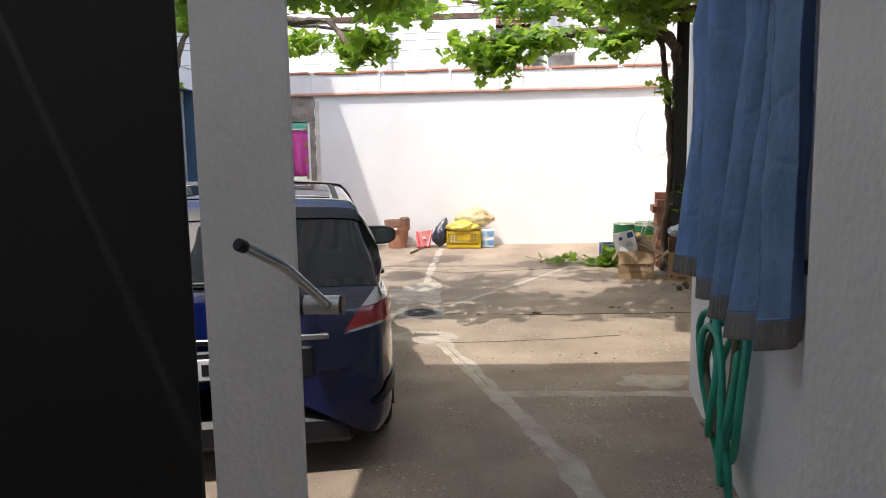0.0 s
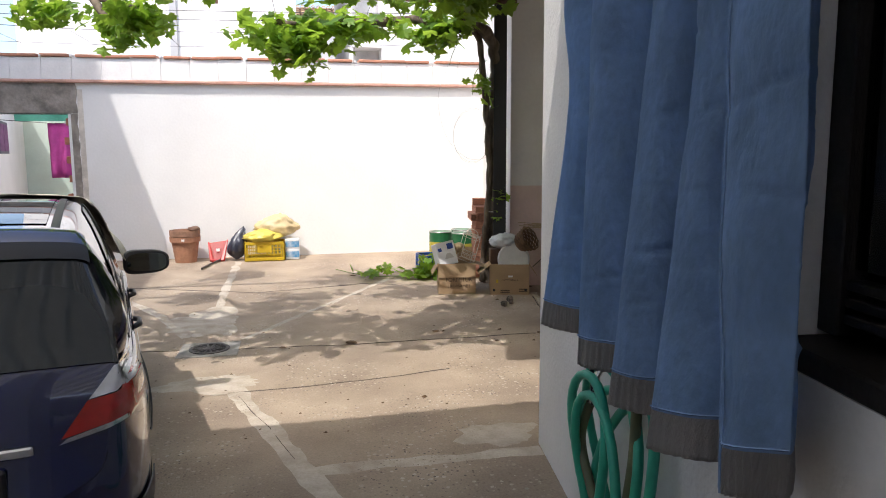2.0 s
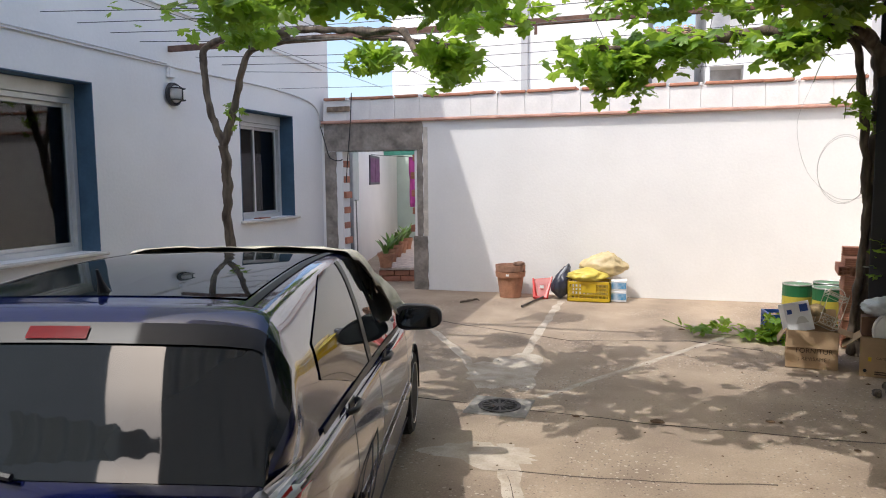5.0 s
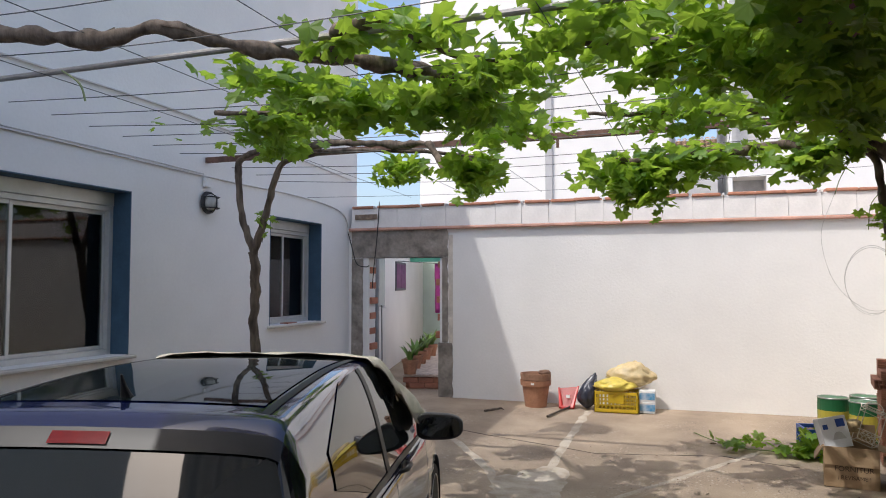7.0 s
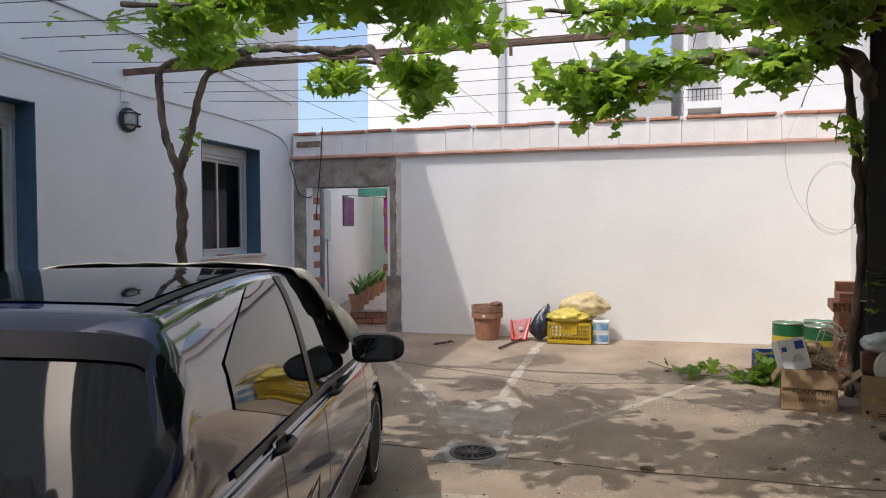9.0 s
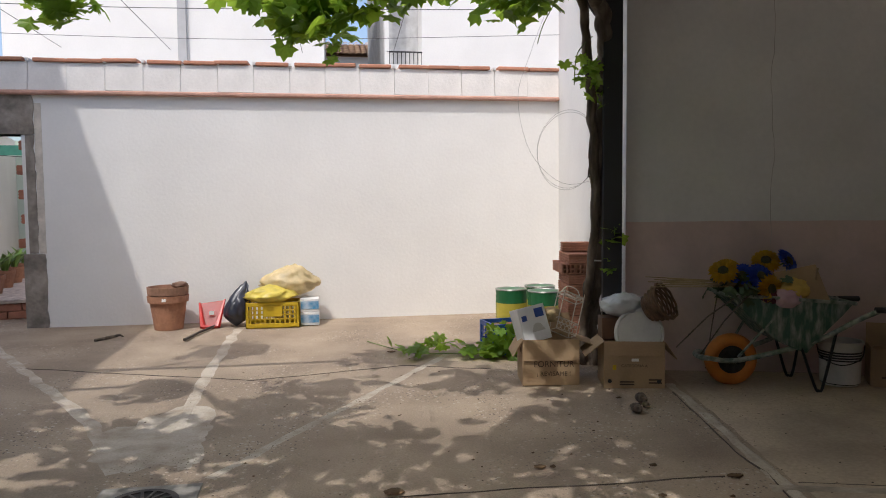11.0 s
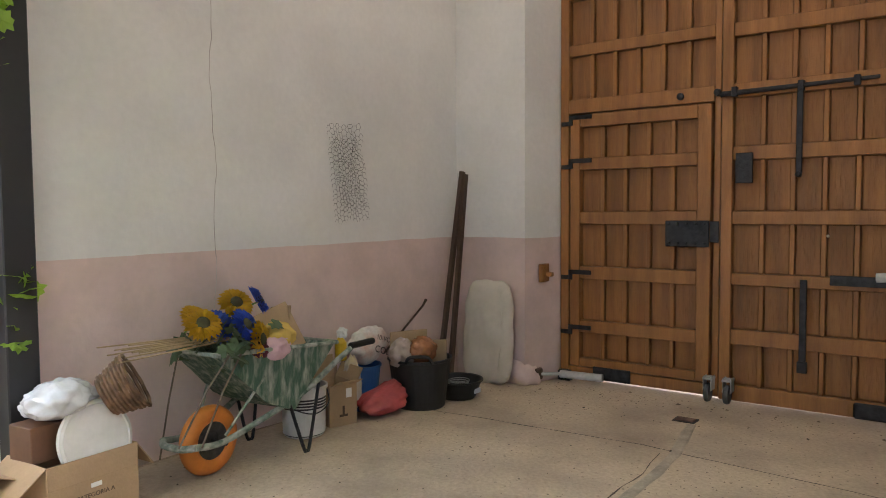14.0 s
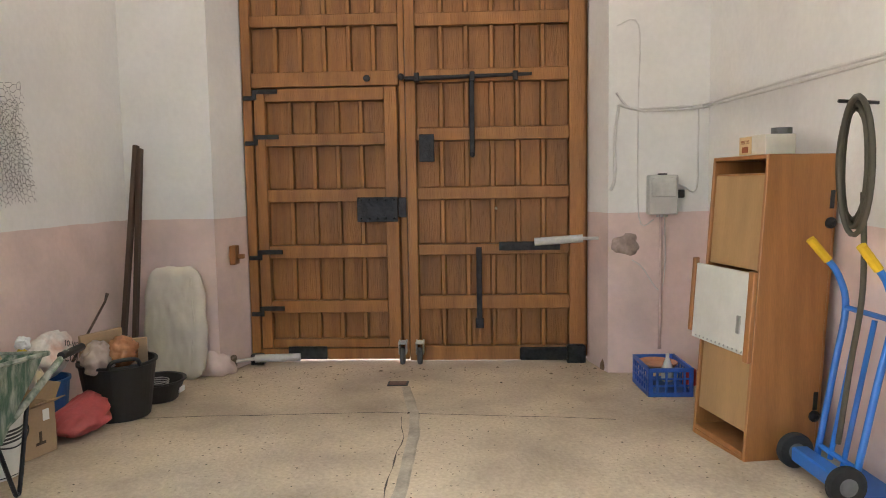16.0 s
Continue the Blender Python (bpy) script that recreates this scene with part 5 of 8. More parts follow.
def lens(bl, br, tl, tr, sd, off, n=14, m=10, bulge=0.0):
    b = bmesh.new()
    g = []
    for i in range(n + 1):
        row = []
        for j in range(m + 1):
            a, c = i / n, j / m
            lo = Vector(bl).lerp(Vector(br), a)
            hi = Vector(tl).lerp(Vector(tr), a)
            q = lo.lerp(hi, c)
            p = on_back(q.x, q.y, off + bulge * 4 * a * (1 - a))
            row.append(b.verts.new((p.x * sd, p.y, p.z)))
        g.append(row)
    for i in range(n):
        for j in range(m):
            b.faces.new((g[i][j], g[i + 1][j], g[i + 1][j + 1], g[i][j + 1]))
    return b
for sd in (1, -1):
    lamp = part("tail_lamp", lens((0.575, 0.785), (0.842, 0.842), (0.60, 0.803), (0.845, 0.862), sd, 0.010), CHROME, car, "pale bright trim under the lamp", smooth=True)
    part("red_lens", lens((0.582, 0.803), (0.845, 0.86), (0.668, 0.915), (0.848, 0.945), sd, 0.016), RED, lamp, "red tail lamp lens", smooth=True)
    part("clear_lens", lens((0.672, 0.919), (0.848, 0.949), (0.755, 1.01), (0.80, 1.02), sd, 0.016), CLEAR, lamp, "clear tail lamp lens", smooth=True)
    part("red_lens", skin_patch(station(-2.005), station(-1.85), 3.5, 4.28, 12, 10, 0.014, edge=lambda a, c: (a * (0.62 + 0.38 * c), c), sides=(sd,)), RED, lamp, smooth=True)
    part("clear_lens", skin_patch(station(-1.985), station(-1.76), 4.31, 5.1, 12, 8, 0.014, edge=lambda a, c: (a * (1.0 - 0.25 * c), c), sides=(sd,)), CLEAR, lamp, smooth=True)
# hatch: lower panel with chrome strip, plate, bumper
def rear_panel(x0, x1, z0, z1, y, bev=0.006):
    return box(x0, y - 0.012, z0, x1, y + 0.02, z1, bev)
part("chrome_strip", rear_panel(-0.50, 0.50, 0.765, 0.80, -2.085), CHROME, car, "chrome tailgate strip")
pl = part("number_plate", rear_panel(-0.26, 0.26, 0.60, 0.71, -2.132, 0.004), mat("plate_white", (0.75, 0.75, 0.74), 0.4), car, "white number plate")
for k in range(7):
    part("plate_mark", box(-0.20 + k * 0.06, -2.147, 0.625, -0.165 + k * 0.06, -2.1445, 0.685), BLACK, pl)
part("plate_recess", rear_panel(-0.42, 0.42, 0.585, 0.745, -2.118, 0.01), BLACK, car)
for sd in (1, -1):
    part("bumper_trim", skin_patch(station(-2.09), station(-1.66), 1.55, 1.85, 12, 2, 0.008, sides=(sd,), thick=0.006), BLACK, car)
part("bumper_skirt", box(-0.62, -2.10, 0.20, 0.62, -1.95, 0.36, 0.03), BLACK, car)
# wiper, aerial, washer
part("rear_wiper", tube([(0.03, -2.005, 1.05), (-0.12, -1.985, 1.07), (-0.48, -1.965, 1.075)], [0.012, 0.010, 0.006], 6), BLACK, car)
part("aerial", tube([(-0.03, -1.33, 1.475), (-0.03, -1.345, 1.50), (-0.03, -1.36, 1.53), (-0.03, -1.38, 1.58)], [0.030, 0.020, 0.012, 0.005], 10), BLACK, car)
for sd in (1, -1):
    m = thing("wing_mirror", pose(sd * 0.90, 0.62, 0.93), "", "")
    m.parent, m.matrix_parent_inverse = car, Matrix.Identity(4)
    m.matrix_basis = pose(sd * 0.845, 0.64, 0.93)
    # a flat rounded housing, blunt at its outer end, with the glass set into its back
    b = bmesh.new()
    bmesh.ops.create_uvsphere(b, u_segments=28, v_segments=18, radius=1)
    def squash(c, e):
        return math.copysign(abs(c) ** e, c)
    for v in b.verts:
        v.co = Vector((sd * (0.125 + squash(v.co.x, 0.6) * 0.150), max(squash(v.co.y, 0.8) * 0.095, -0.03), 0.085 + squash(v.co.z, 0.6) * (0.082 - 0.014 * v.co.x * sd)))
    part("housing", b, BLACK, m, smooth=True)
    b = lathe([(0.01, 0), (1, 0), (1, 0.04), (0.01, 0.04)], 28)
    for v in b.verts:
        v.co = Vector((sd * (0.128 + squash(v.co.x, 0.6) * 0.126), -0.034 - v.co.z * 0.1, 0.085 + squash(v.co.y, 0.6) * 0.062))
    mm = bpy.data.materials.get("mirror_glass") or mat("mirror_glass", (0.22, 0.24, 0.24), 0.03, metal=1.0, var=0.0)
    part("mirror_glass", b, mm, m)
    part("arm", box(min(0, sd * 0.08), -0.03, 0.03, max(0, sd * 0.08), 0.03, 0.08, 0.012), BLACK, m)
    for s0 in (-1.08, -0.12):
        h = car_at(station(s0), 4.25)
        b = tube([(sd * (h.x + 0.004), h.y, h.z), (sd * (h.x + 0.032), h.y + 0.04, h.z + 0.002), (sd * (h.x + 0.032), h.y + 0.15, h.z + 0.002), (sd * (h.x + 0.004), h.y + 0.19, h.z)], 0.013, 8)
        part("door_handle", b, BLACK, car, smooth=True)
        part("handle_cup", box(min(sd * (h.x - 0.004), sd * (h.x + 0.004)), h.y + 0.04, h.z - 0.03, max(sd * (h.x - 0.004), sd * (h.x + 0.004)), h.y + 0.15, h.z + 0.03, 0.003), BLACK, car)
# a patterned cloth over the windscreen against the sun
def sun_cover():
    b = bmesh.new()
    n, m = 16, 30
    g = []
    for i in range(n + 1):
        row = []
        ks = station(0.02 + 1.08 * i / n)
        for j in range(m + 1):
            f = abs(2 * j / m - 1)
            side = 1 if j > m / 2 else -1
            q = (NQ - 1) - f * (NQ - 1 - (6.9 - 1.7 * min(1, i / n * 1.5) ** 0.8 + 0.15 * math.sin(i * 1.3)))
            p = car_at(ks, q)
            lift = 0.014 + 0.016 * (noise.noise((p.y * 6, side * p.x * 6, 2)) + 0.5) + 0.055 * f ** 2 * (i / n) ** 0.5
            row.append(b.verts.new((side * (p.x + lift * f), p.y, p.z + lift)))
        g.append(row)
    for i in range(n):
        for j in range(m):
            b.faces.new((g[i][j], g[i + 1][j], g[i + 1][j + 1], g[i][j + 1]))
    bmesh.ops.remove_doubles(b, verts=b.verts, dist=1e-4)
    bmesh.ops.solidify(b, geom=b.faces[:], thickness=0.004)
    return b
COVER = mat("patterned_canvas", (0.58, 0.55, 0.47), 0.95, var=0.10, scale=7, bump=0.3, bscale=90, col2=(0.34, 0.33, 0.26), cover=0.47, stretch=(3, 1, 1))
cover = part("windscreen_cover", sun_cover(), COVER, smooth=True)
tagged(cover, "patterned grey canvas draped over the car windscreen", "cover")
cover.matrix_world = CAR
cords = cover
hk = car_at(station(0.44), 6.4)
for dx, e in ((0.0, -0.62), (0.03, -0.45)):
    q = car_at(station(e), 2.0)
    part("cord", tube(smooth_path([(hk.x + 0.03, hk.y + dx, hk.z), (hk.x + 0.10, (hk.y + q.y) / 2, (hk.z + q.z) / 2 + 0.02), (q.x + 0.02, q.y - 0.2, q.z + 0.1), (q.x + 0.02, q.y - 0.5, q.z - 0.05), (0.88, -1.25, 0.50)], 6), 0.0035, 5), BLACK, cords)
part("hook", tube(smooth_path([(hk.x + 0.03, hk.y, hk.z + 0.02), (hk.x + 0.05, hk.y, hk.z - 0.05), (hk.x + 0.06, hk.y + 0.03, hk.z - 0.08), (hk.x + 0.04, hk.y + 0.04, hk.z - 0.04)], 4), 0.006, 6), CHROME, cords)

# ---- pergola and vine ----
pergola = thing("pergola", pose(0, 0, 0), "rusty steel pergola beams with wires strung over the yard", "pergola")
part("beam", box(-4.1, -0.022, -0.03, 2.75, 0.022, 0.03, 0.003, m=pose(0, 6.42, 3.03, 0, 0, -0.6)), RUST, pergola)
part("stub", box(-0.21, 6.40, 2.92, -0.185, 6.42, 3.0), RUST, pergola)
part("rod", tube([(-4.08, 3.55, 3.10), (2.2, 3.52, 3.12)], 0.020, 10), mat("grey_tube", (0.40, 0.38, 0.36), 0.5, metal=0.5, var=0.15), pergola)
WIRE = mat("galvanised_wire", (0.10, 0.10, 0.10), 0.5, metal=0.4)
for k, y in enumerate([2.5, 3.0, 4.0, 4.4, 4.8, 5.2, 5.6, 6.0, 6.9, 7.4, 7.9]):
    sag = 0.03 + 0.02 * math.sin(k * 2)
    z = 3.06 - 0.012 * k
    part("wire", tube(smooth_path([(-4.08, y, z + 0.05), (-2, y + 0.03, z - sag), (0, y - 0.02, z - sag), (2.5, y, z + 0.03)], 5), 0.0035, 5), WIRE, pergola)
for k, x in enumerate([-3.2, -2.3, -1.2, 0.2, 1.2]):
    part("wire", tube([(x, 2.0, 3.09), (x + 0.1, 6.42, 3.06), (x + 0.15, 9.95, 2.98)], 0.003, 5), WIRE, pergola)
part("barbed_wire", tube(smooth_path([(-4.05, 8.6, 2.86), (-2, 8.75, 2.84), (0.2, 8.8, 2.86), (2.9, 8.7, 2.95)], 6), 0.0025, 5), WIRE, pergola)

rnd = random.Random(7)
def leaf_shape():
    """A lobed vine leaf about one unit wide: outline points and a folded middle."""
    out = []
    for a, r in ((-90, 0.10), (-62, 0.44), (-40, 0.52), (-20, 0.36), (2, 0.58), (24, 0.42), (52, 0.52), (70, 0.44), (90, 0.66), (110, 0.44), (128, 0.52), (156, 0.42), (178, 0.58), (200, 0.36), (220, 0.52), (242, 0.44)):
        out.append((r * math.cos(radians(a)), r * math.sin(radians(a))))
    return out
LSH = leaf_shape()
class Leaves:
    """Collects leaves as plain lists, for one mesh."""
    def __init__(self):
        self.v, self.f = [], []
    def add(self, p, size, tilt):
        yaw = rnd.uniform(0, 6.28)
        m = Matrix.Translation(p) @ Euler((rnd.gauss(0, tilt), rnd.gauss(0, tilt), yaw)).to_matrix().to_4x4()
        b = len(self.v)
        self.v.append(m @ Vector((0, 0, 0.03 * size)))
        droop = rnd.uniform(0.1, 0.35)
        for k, (x, y) in enumerate(LSH):
            rr = x * x + y * y
            self.v.append(m @ Vector((x * size, y * size, -droop * rr * size + 0.05 * size * rnd.uniform(-1, 1))))
        n = len(LSH)
        self.f += [(b, b + 1 + k, b + 1 + (k + 1) % n) for k in range(n)]
    def mesh(self, name, parent):
        me = bpy.data.meshes.new(name)
        me.from_pydata([tuple(v) for v in self.v], [], self.f)
        me.materials.append(LEAF)
        ob = new(name, me)
        ob.parent = parent
        return tagged(ob, kind="stuff")
    def cluster(self, c, r, n, size=(0.10, 0.19), tilt=0.55):
        for _ in range(n):
            d = Vector((rnd.gauss(0, 0.5), rnd.gauss(0, 0.5), rnd.gauss(0, 0.45)))
            if d.length > 1.35:
                continue
            p = Vector(c) + Vector((d.x * r[0], d.y * r[1], d.z * r[2]))
            self.add(p, rnd.uniform(*size), tilt)
    def along(self, pts, n, spread, size=(0.09, 0.17)):
        for _ in range(n):
            i = rnd.randrange(len(pts) - 1)
            p = Vector(pts[i]).lerp(Vector(pts[i + 1]), rnd.random())
            self.add(p + Vector((rnd.gauss(0, spread), rnd.gauss(0, spread), rnd.gauss(-0.02, spread * 0.7))), rnd.uniform(*size), 0.6)

def limb(points, r0, r1, parent, name="limb", knots=0.25):
    """A gnarled stem: it winds, swells at its knots and has furrowed, shredding bark."""
    pts = smooth_path(points, 14)
    n, m = len(pts), 14
    out, rad = [], []
    for i, p in enumerate(pts):
        t = i / (n - 1)
        w = r0 + (r1 - r0) * t
        swell = max(0.0, noise.noise((p.x * 4 + 3, p.y * 4, p.z * 4)) - 0.1) * 1.6
        rad.append(w * (1 + knots * (noise.noise((p.x * 9, p.y * 9, p.z * 9)) + swell)))
        out.append(p + 0.55 * w * Vector((noise.noise((p.z * 8, 0, p.x * 6)), noise.noise((0, p.z * 8, p.y * 6)), noise.noise((p.x * 8, p.y * 8, 3)))))
    b = tube(out, rad, m)
    b.verts.ensure_lookup_table()
    for i in range(n):
        for j in range(m):
            v = b.verts[i * m + j]
            d = v.co - out[i]
            v.co = out[i] + d * (1 + 0.16 * noise.noise((j * 1.7 + i * 0.12, i * 0.16, 2)) + 0.10 * noise.noise((j * 3.1, i * 0.7, 6)))
    ob = part(name, b, BARK, parent, smooth=True)
    # loose strips of bark
    for k in range(max(2, n // 14)):
        i0 = (k * 37 + 5) % max(1, n - 9)
        a = k * 2.4
        strip = []
        for i in range(i0, min(n, i0 + 8)):
            d = (out[min(i + 1, n - 1)] - out[max(i - 1, 0)]).normalized()
            u = d.orthogonal().normalized()
            w = d.cross(u)
            e = abs(i - i0 - 4) / 4
            strip.append(out[i] + rad[i] * (1.02 + 0.10 * e) * (math.cos(a) * u + math.sin(a) * w))
        part("bark_strip", tube(strip, [0.002 + 0.10 * r1] * len(strip), 4), BARK, ob)
    return ob

# right-hand vine, beside the roof post
v1 = thing("grape_vine", pose(2.68, 7.25, ground_z(2.68, 7.25)), "old grape vine with a twisted trunk trained over the pergola", "vine", "vines over the yard")
off = Vector((2.68, 7.25, ground_z(2.68, 7.25)))
def rel(pts, o):
    return [tuple(Vector(p) - o) for p in pts]
limb(rel([(2.68, 7.25, -0.05), (2.66, 7.15, 0.5), (2.72, 7.05, 1.0), (2.66, 7.0, 1.5), (2.68, 6.95, 2.0), (2.66, 6.88, 2.5), (2.55, 6.78, 2.78), (2.3, 6.7, 2.86)], off), 0.070, 0.055, v1, "trunk")
limb(rel([(2.60, 7.22, 0.0), (2.60, 7.12, 0.45), (2.60, 6.98, 0.9), (2.62, 6.95, 1.4), (2.56, 6.9, 2.0), (2.50, 6.84, 2.45), (2.42, 6.76, 2.75), (2.2, 6.7, 2.9)], off), 0.035, 0.03, v1, "trunk")
A = [(2.4, 6.75, 2.82), (2.0, 6.68, 2.80), (1.7, 6.7, 2.88), (1.35, 6.72, 2.84), (0.9, 6.75, 2.86), (0.5, 6.7, 2.80), (0.2, 6.7, 2.84)]
B = [(2.4, 6.75, 2.85), (2.1, 6.2, 2.92), (1.75, 5.6, 2.98), (1.5, 5.0, 2.98), (1.3, 4.5, 3.02), (0.9, 4.1, 3.05), (0.2, 3.9, 3.05)]
C = [(1.9, 5.8, 2.96), (1.3, 5.7, 2.98), (0.7, 5.6, 2.98), (0.2, 5.5, 3.0)]
limb(rel(A, off), 0.045, 0.022, v1, knots=0.5)
limb(rel(B, off), 0.050, 0.022, v1, knots=0.4)
limb(rel(C, off), 0.032, 0.014, v1, knots=0.4)
L1 = Leaves()
for c, r, n in (((0.50, 6.65, 2.68), (0.58, 0.34, 0.20), 250), ((0.55, 6.6, 2.48), (0.24, 0.24, 0.22), 70), ((1.15, 6.7, 2.80), (0.40, 0.30, 0.13), 100), ((1.95, 6.6, 2.74), (0.32, 0.28, 0.20), 120), ((2.2, 6.5, 2.9), (0.25, 0.3, 0.15), 50),
                ((1.55, 4.6, 2.98), (0.60, 0.70, 0.18), 300), ((1.0, 4.2, 3.0), (0.62, 0.50, 0.17), 230), ((1.8, 5.4, 2.92), (0.45, 0.55, 0.18), 170), ((0.9, 5.6, 2.98), (0.55, 0.35, 0.15), 120), ((0.5, 3.7, 3.08), (0.6, 0.45, 0.15), 120), ((1.9, 4.1, 3.02), (0.4, 0.5, 0.15), 110), ((1.35, 3.6, 3.04), (0.5, 0.4, 0.16), 70), ((1.9, 3.3, 3.02), (0.4, 0.4, 0.16), 50), ((2.1, 4.9, 2.95), (0.35, 0.5, 0.18), 130), ((2.15, 5.9, 2.92), (0.3, 0.4, 0.16), 90)):
    L1.cluster(Vector(c) - off, r, n)
L1.along(rel(A, off), 50, 0.10)
for c, r, n in (((2.62, 6.9, 2.12), (0.10, 0.10, 0.16), 18), ((2.45, 6.7, 2.25), (0.12, 0.10, 0.15), 16), ((2.72, 6.85, 1.05), (0.08, 0.09, 0.14), 16), ((2.70, 6.86, 0.8), (0.06, 0.06, 0.08), 6)):
    L1.cluster(Vector(c) - off, r, n, (0.08, 0.13))
L1.mesh("crown", v1)
for pth in ([(2.55, 6.85, 2.5), (2.40, 6.75, 2.35), (2.36, 6.7, 2.12)], [(2.3, 6.8, 2.8), (2.2, 6.9, 2.6), (2.15, 6.9, 2.45)]):
    part("tendril", tube(smooth_path(rel(pth, off), 5), 0.004, 5), mat("green_shoot", (0.16, 0.22, 0.06), 0.6), v1)
part("tie", tube([(2.68 - off.x + 0.075 * math.cos(a), 7.0 - off.y + 0.07 * math.sin(a), 0.86) for a in np.linspace(0, 6.28, 16, endpoint=False)], 0.006, 5, closed=True), mat("white_string", (0.6, 0.58, 0.52), 0.9), v1)

# left-hand vine, against the house
off2 = Vector((-3.30, 6.30, ground_z(-3.3, 6.3)))
v2 = thing("grape_vine", pose(*off2), "forked grape vine rising beside the house wall", "vine", "vines over the yard")
limb(rel([(-3.30, 6.30, -0.05), (-3.28, 6.28, 0.6), (-3.30, 6.22, 1.2), (-3.24, 6.15, 1.7), (-3.235, 6.10, 1.97)], off2), 0.052, 0.045, v2, "trunk")
limb(rel([(-3.235, 6.10, 1.97), (-3.36, 6.1, 2.3), (-3.42, 6.1, 2.7), (-3.36, 6.05, 2.92), (-3.1, 6.0, 3.02)], off2), 0.034, 0.028, v2)
limb(rel([(-3.235, 6.10, 1.97), (-3.10, 6.1, 2.35), (-3.02, 6.1, 2.65), (-2.88, 6.1, 2.88), (-2.5, 6.15, 3.0)], off2), 0.036, 0.028, v2)
A2 = [(-2.9, 6.1, 2.9), (-2.45, 5.9, 2.98), (-1.95, 5.9, 2.98), (-1.6, 6.0, 2.96), (-1.2, 5.7, 2.88), (-0.95, 5.45, 2.60), (-0.72, 5.38, 2.66)]
D2 = [(-2.9, 6.1, 2.92), (-2.3, 6.3, 3.0), (-1.6, 6.6, 3.0), (-1.0, 6.9, 2.95)]
B2 = [(-4.0, 2.2, 3.02), (-2.7, 2.83, 3.05), (-2.27, 3.03, 3.02), (-1.9, 3.15, 3.10), (-1.58, 3.4, 3.04), (-0.99, 3.84, 3.02), (-0.6, 4.2, 3.0), (-0.3, 4.7, 2.96)]
C2 = [(-1.1, 3.7, 3.02), (-0.95, 3.5, 3.14), (-0.6, 3.6, 3.12), (-0.35, 3.95, 3.04), (0.1, 4.2, 3.06)]
E2 = [(-2.6, 4.6, 3.02), (-1.9, 4.75, 3.0), (-1.2, 4.8, 3.0), (-0.5, 5.0, 2.98)]
limb(rel(A2, off2), 0.040, 0.026, v2, knots=0.5)
limb(rel(D2, off2), 0.032, 0.014, v2, knots=0.4)
limb(rel([(x, y, z + 0.03) for x, y, z in B2], off2), 0.046, 0.036, v2, knots=0.7)
limb(rel(C2, off2), 0.034, 0.018, v2, knots=0.5)
limb(rel(E2, off2), 0.018, 0.012, v2, knots=0.3)
L2 = Leaves()
for c, r, n in (((-1.20, 7.1, 2.84), (0.32, 0.34, 0.20), 110), ((-1.25, 7.2, 2.66), (0.18, 0.2, 0.14), 30), ((-0.72, 5.42, 2.62), (0.24, 0.24, 0.20), 75), ((-1.55, 5.9, 2.72), (0.25, 0.25, 0.16), 60), ((-2.2, 4.9, 2.98), (0.55, 0.40, 0.14), 150), ((-1.35, 4.5, 2.98), (0.55, 0.55, 0.17), 230), ((-0.65, 4.7, 2.94), (0.50, 0.55, 0.18), 220), ((-0.2, 4.3, 2.99), (0.45, 0.45, 0.17), 150), ((-0.7, 3.6, 3.10), (0.5, 0.35, 0.12), 90), ((-2.6, 5.5, 2.95), (0.4, 0.4, 0.14), 80), ((-0.4, 5.6, 2.95), (0.45, 0.4, 0.14), 80), ((-1.7, 3.9, 3.02), (0.4, 0.4, 0.12), 60)):
    L2.cluster(Vector(c) - off2, r, n)
L2.along(rel([(-3.3, 4.6, 3.0), (-2.8, 4.9, 3.0), (-2.2, 5.4, 3.0)], off2), 20, 0.10, (0.06, 0.12))
L2.cluster(Vector((-3.12, 6.1, 2.30)) - off2, (0.10, 0.10, 0.16), 16, (0.07, 0.12))
L2.mesh("crown", v2)
for k, pth in enumerate([[(-2.9, 3.4, 3.05), (-2.75, 3.4, 2.95), (-2.72, 3.42, 2.84)], [(-1.0, 4.0, 3.05), (-0.2, 4.1, 3.16), (0.6, 4.4, 3.1)], [(-1.7, 4.6, 3.0), (-2.4, 4.75, 3.02), (-2.9, 4.8, 3.0)]]):
    part("shoot", tube(smooth_path(rel(pth, off2), 6), 0.007, 6), mat("pale_shoot", (0.30, 0.36, 0.16), 0.6), v2)

# ---- the gate ----
GM = SHED @ pose(0.53, 0, 0)
def gpart(name, x0, v0, z0, x1, v1, z1, material, parent, bev=0.004, label=""):
    return part(name, box(x0, min(v0, v1), z0, x1, max(v0, v1), z1, bev), material, parent, label)
GIRON = mat("black_iron", (0.035, 0.037, 0.042), 0.42, metal=0.5, var=0.3, scale=22, bump=0.6)
PANELW = mat("gate_panel_wood", (0.32, 0.138, 0.038), 0.48, var=0.19, scale=3, bump=0.5, bscale=30, stretch=(5, 5, 0.35), island=0.08)
gate_l = thing("gate_leaf", GM, "large panelled brown wooden gate leaf with a wicket door", "gate", "gate leaves")
gate_r = thing("gate_leaf", GM, "large panelled brown wooden gate leaf with iron bolts", "gate", "gate leaves")
TOPZ = 3.70
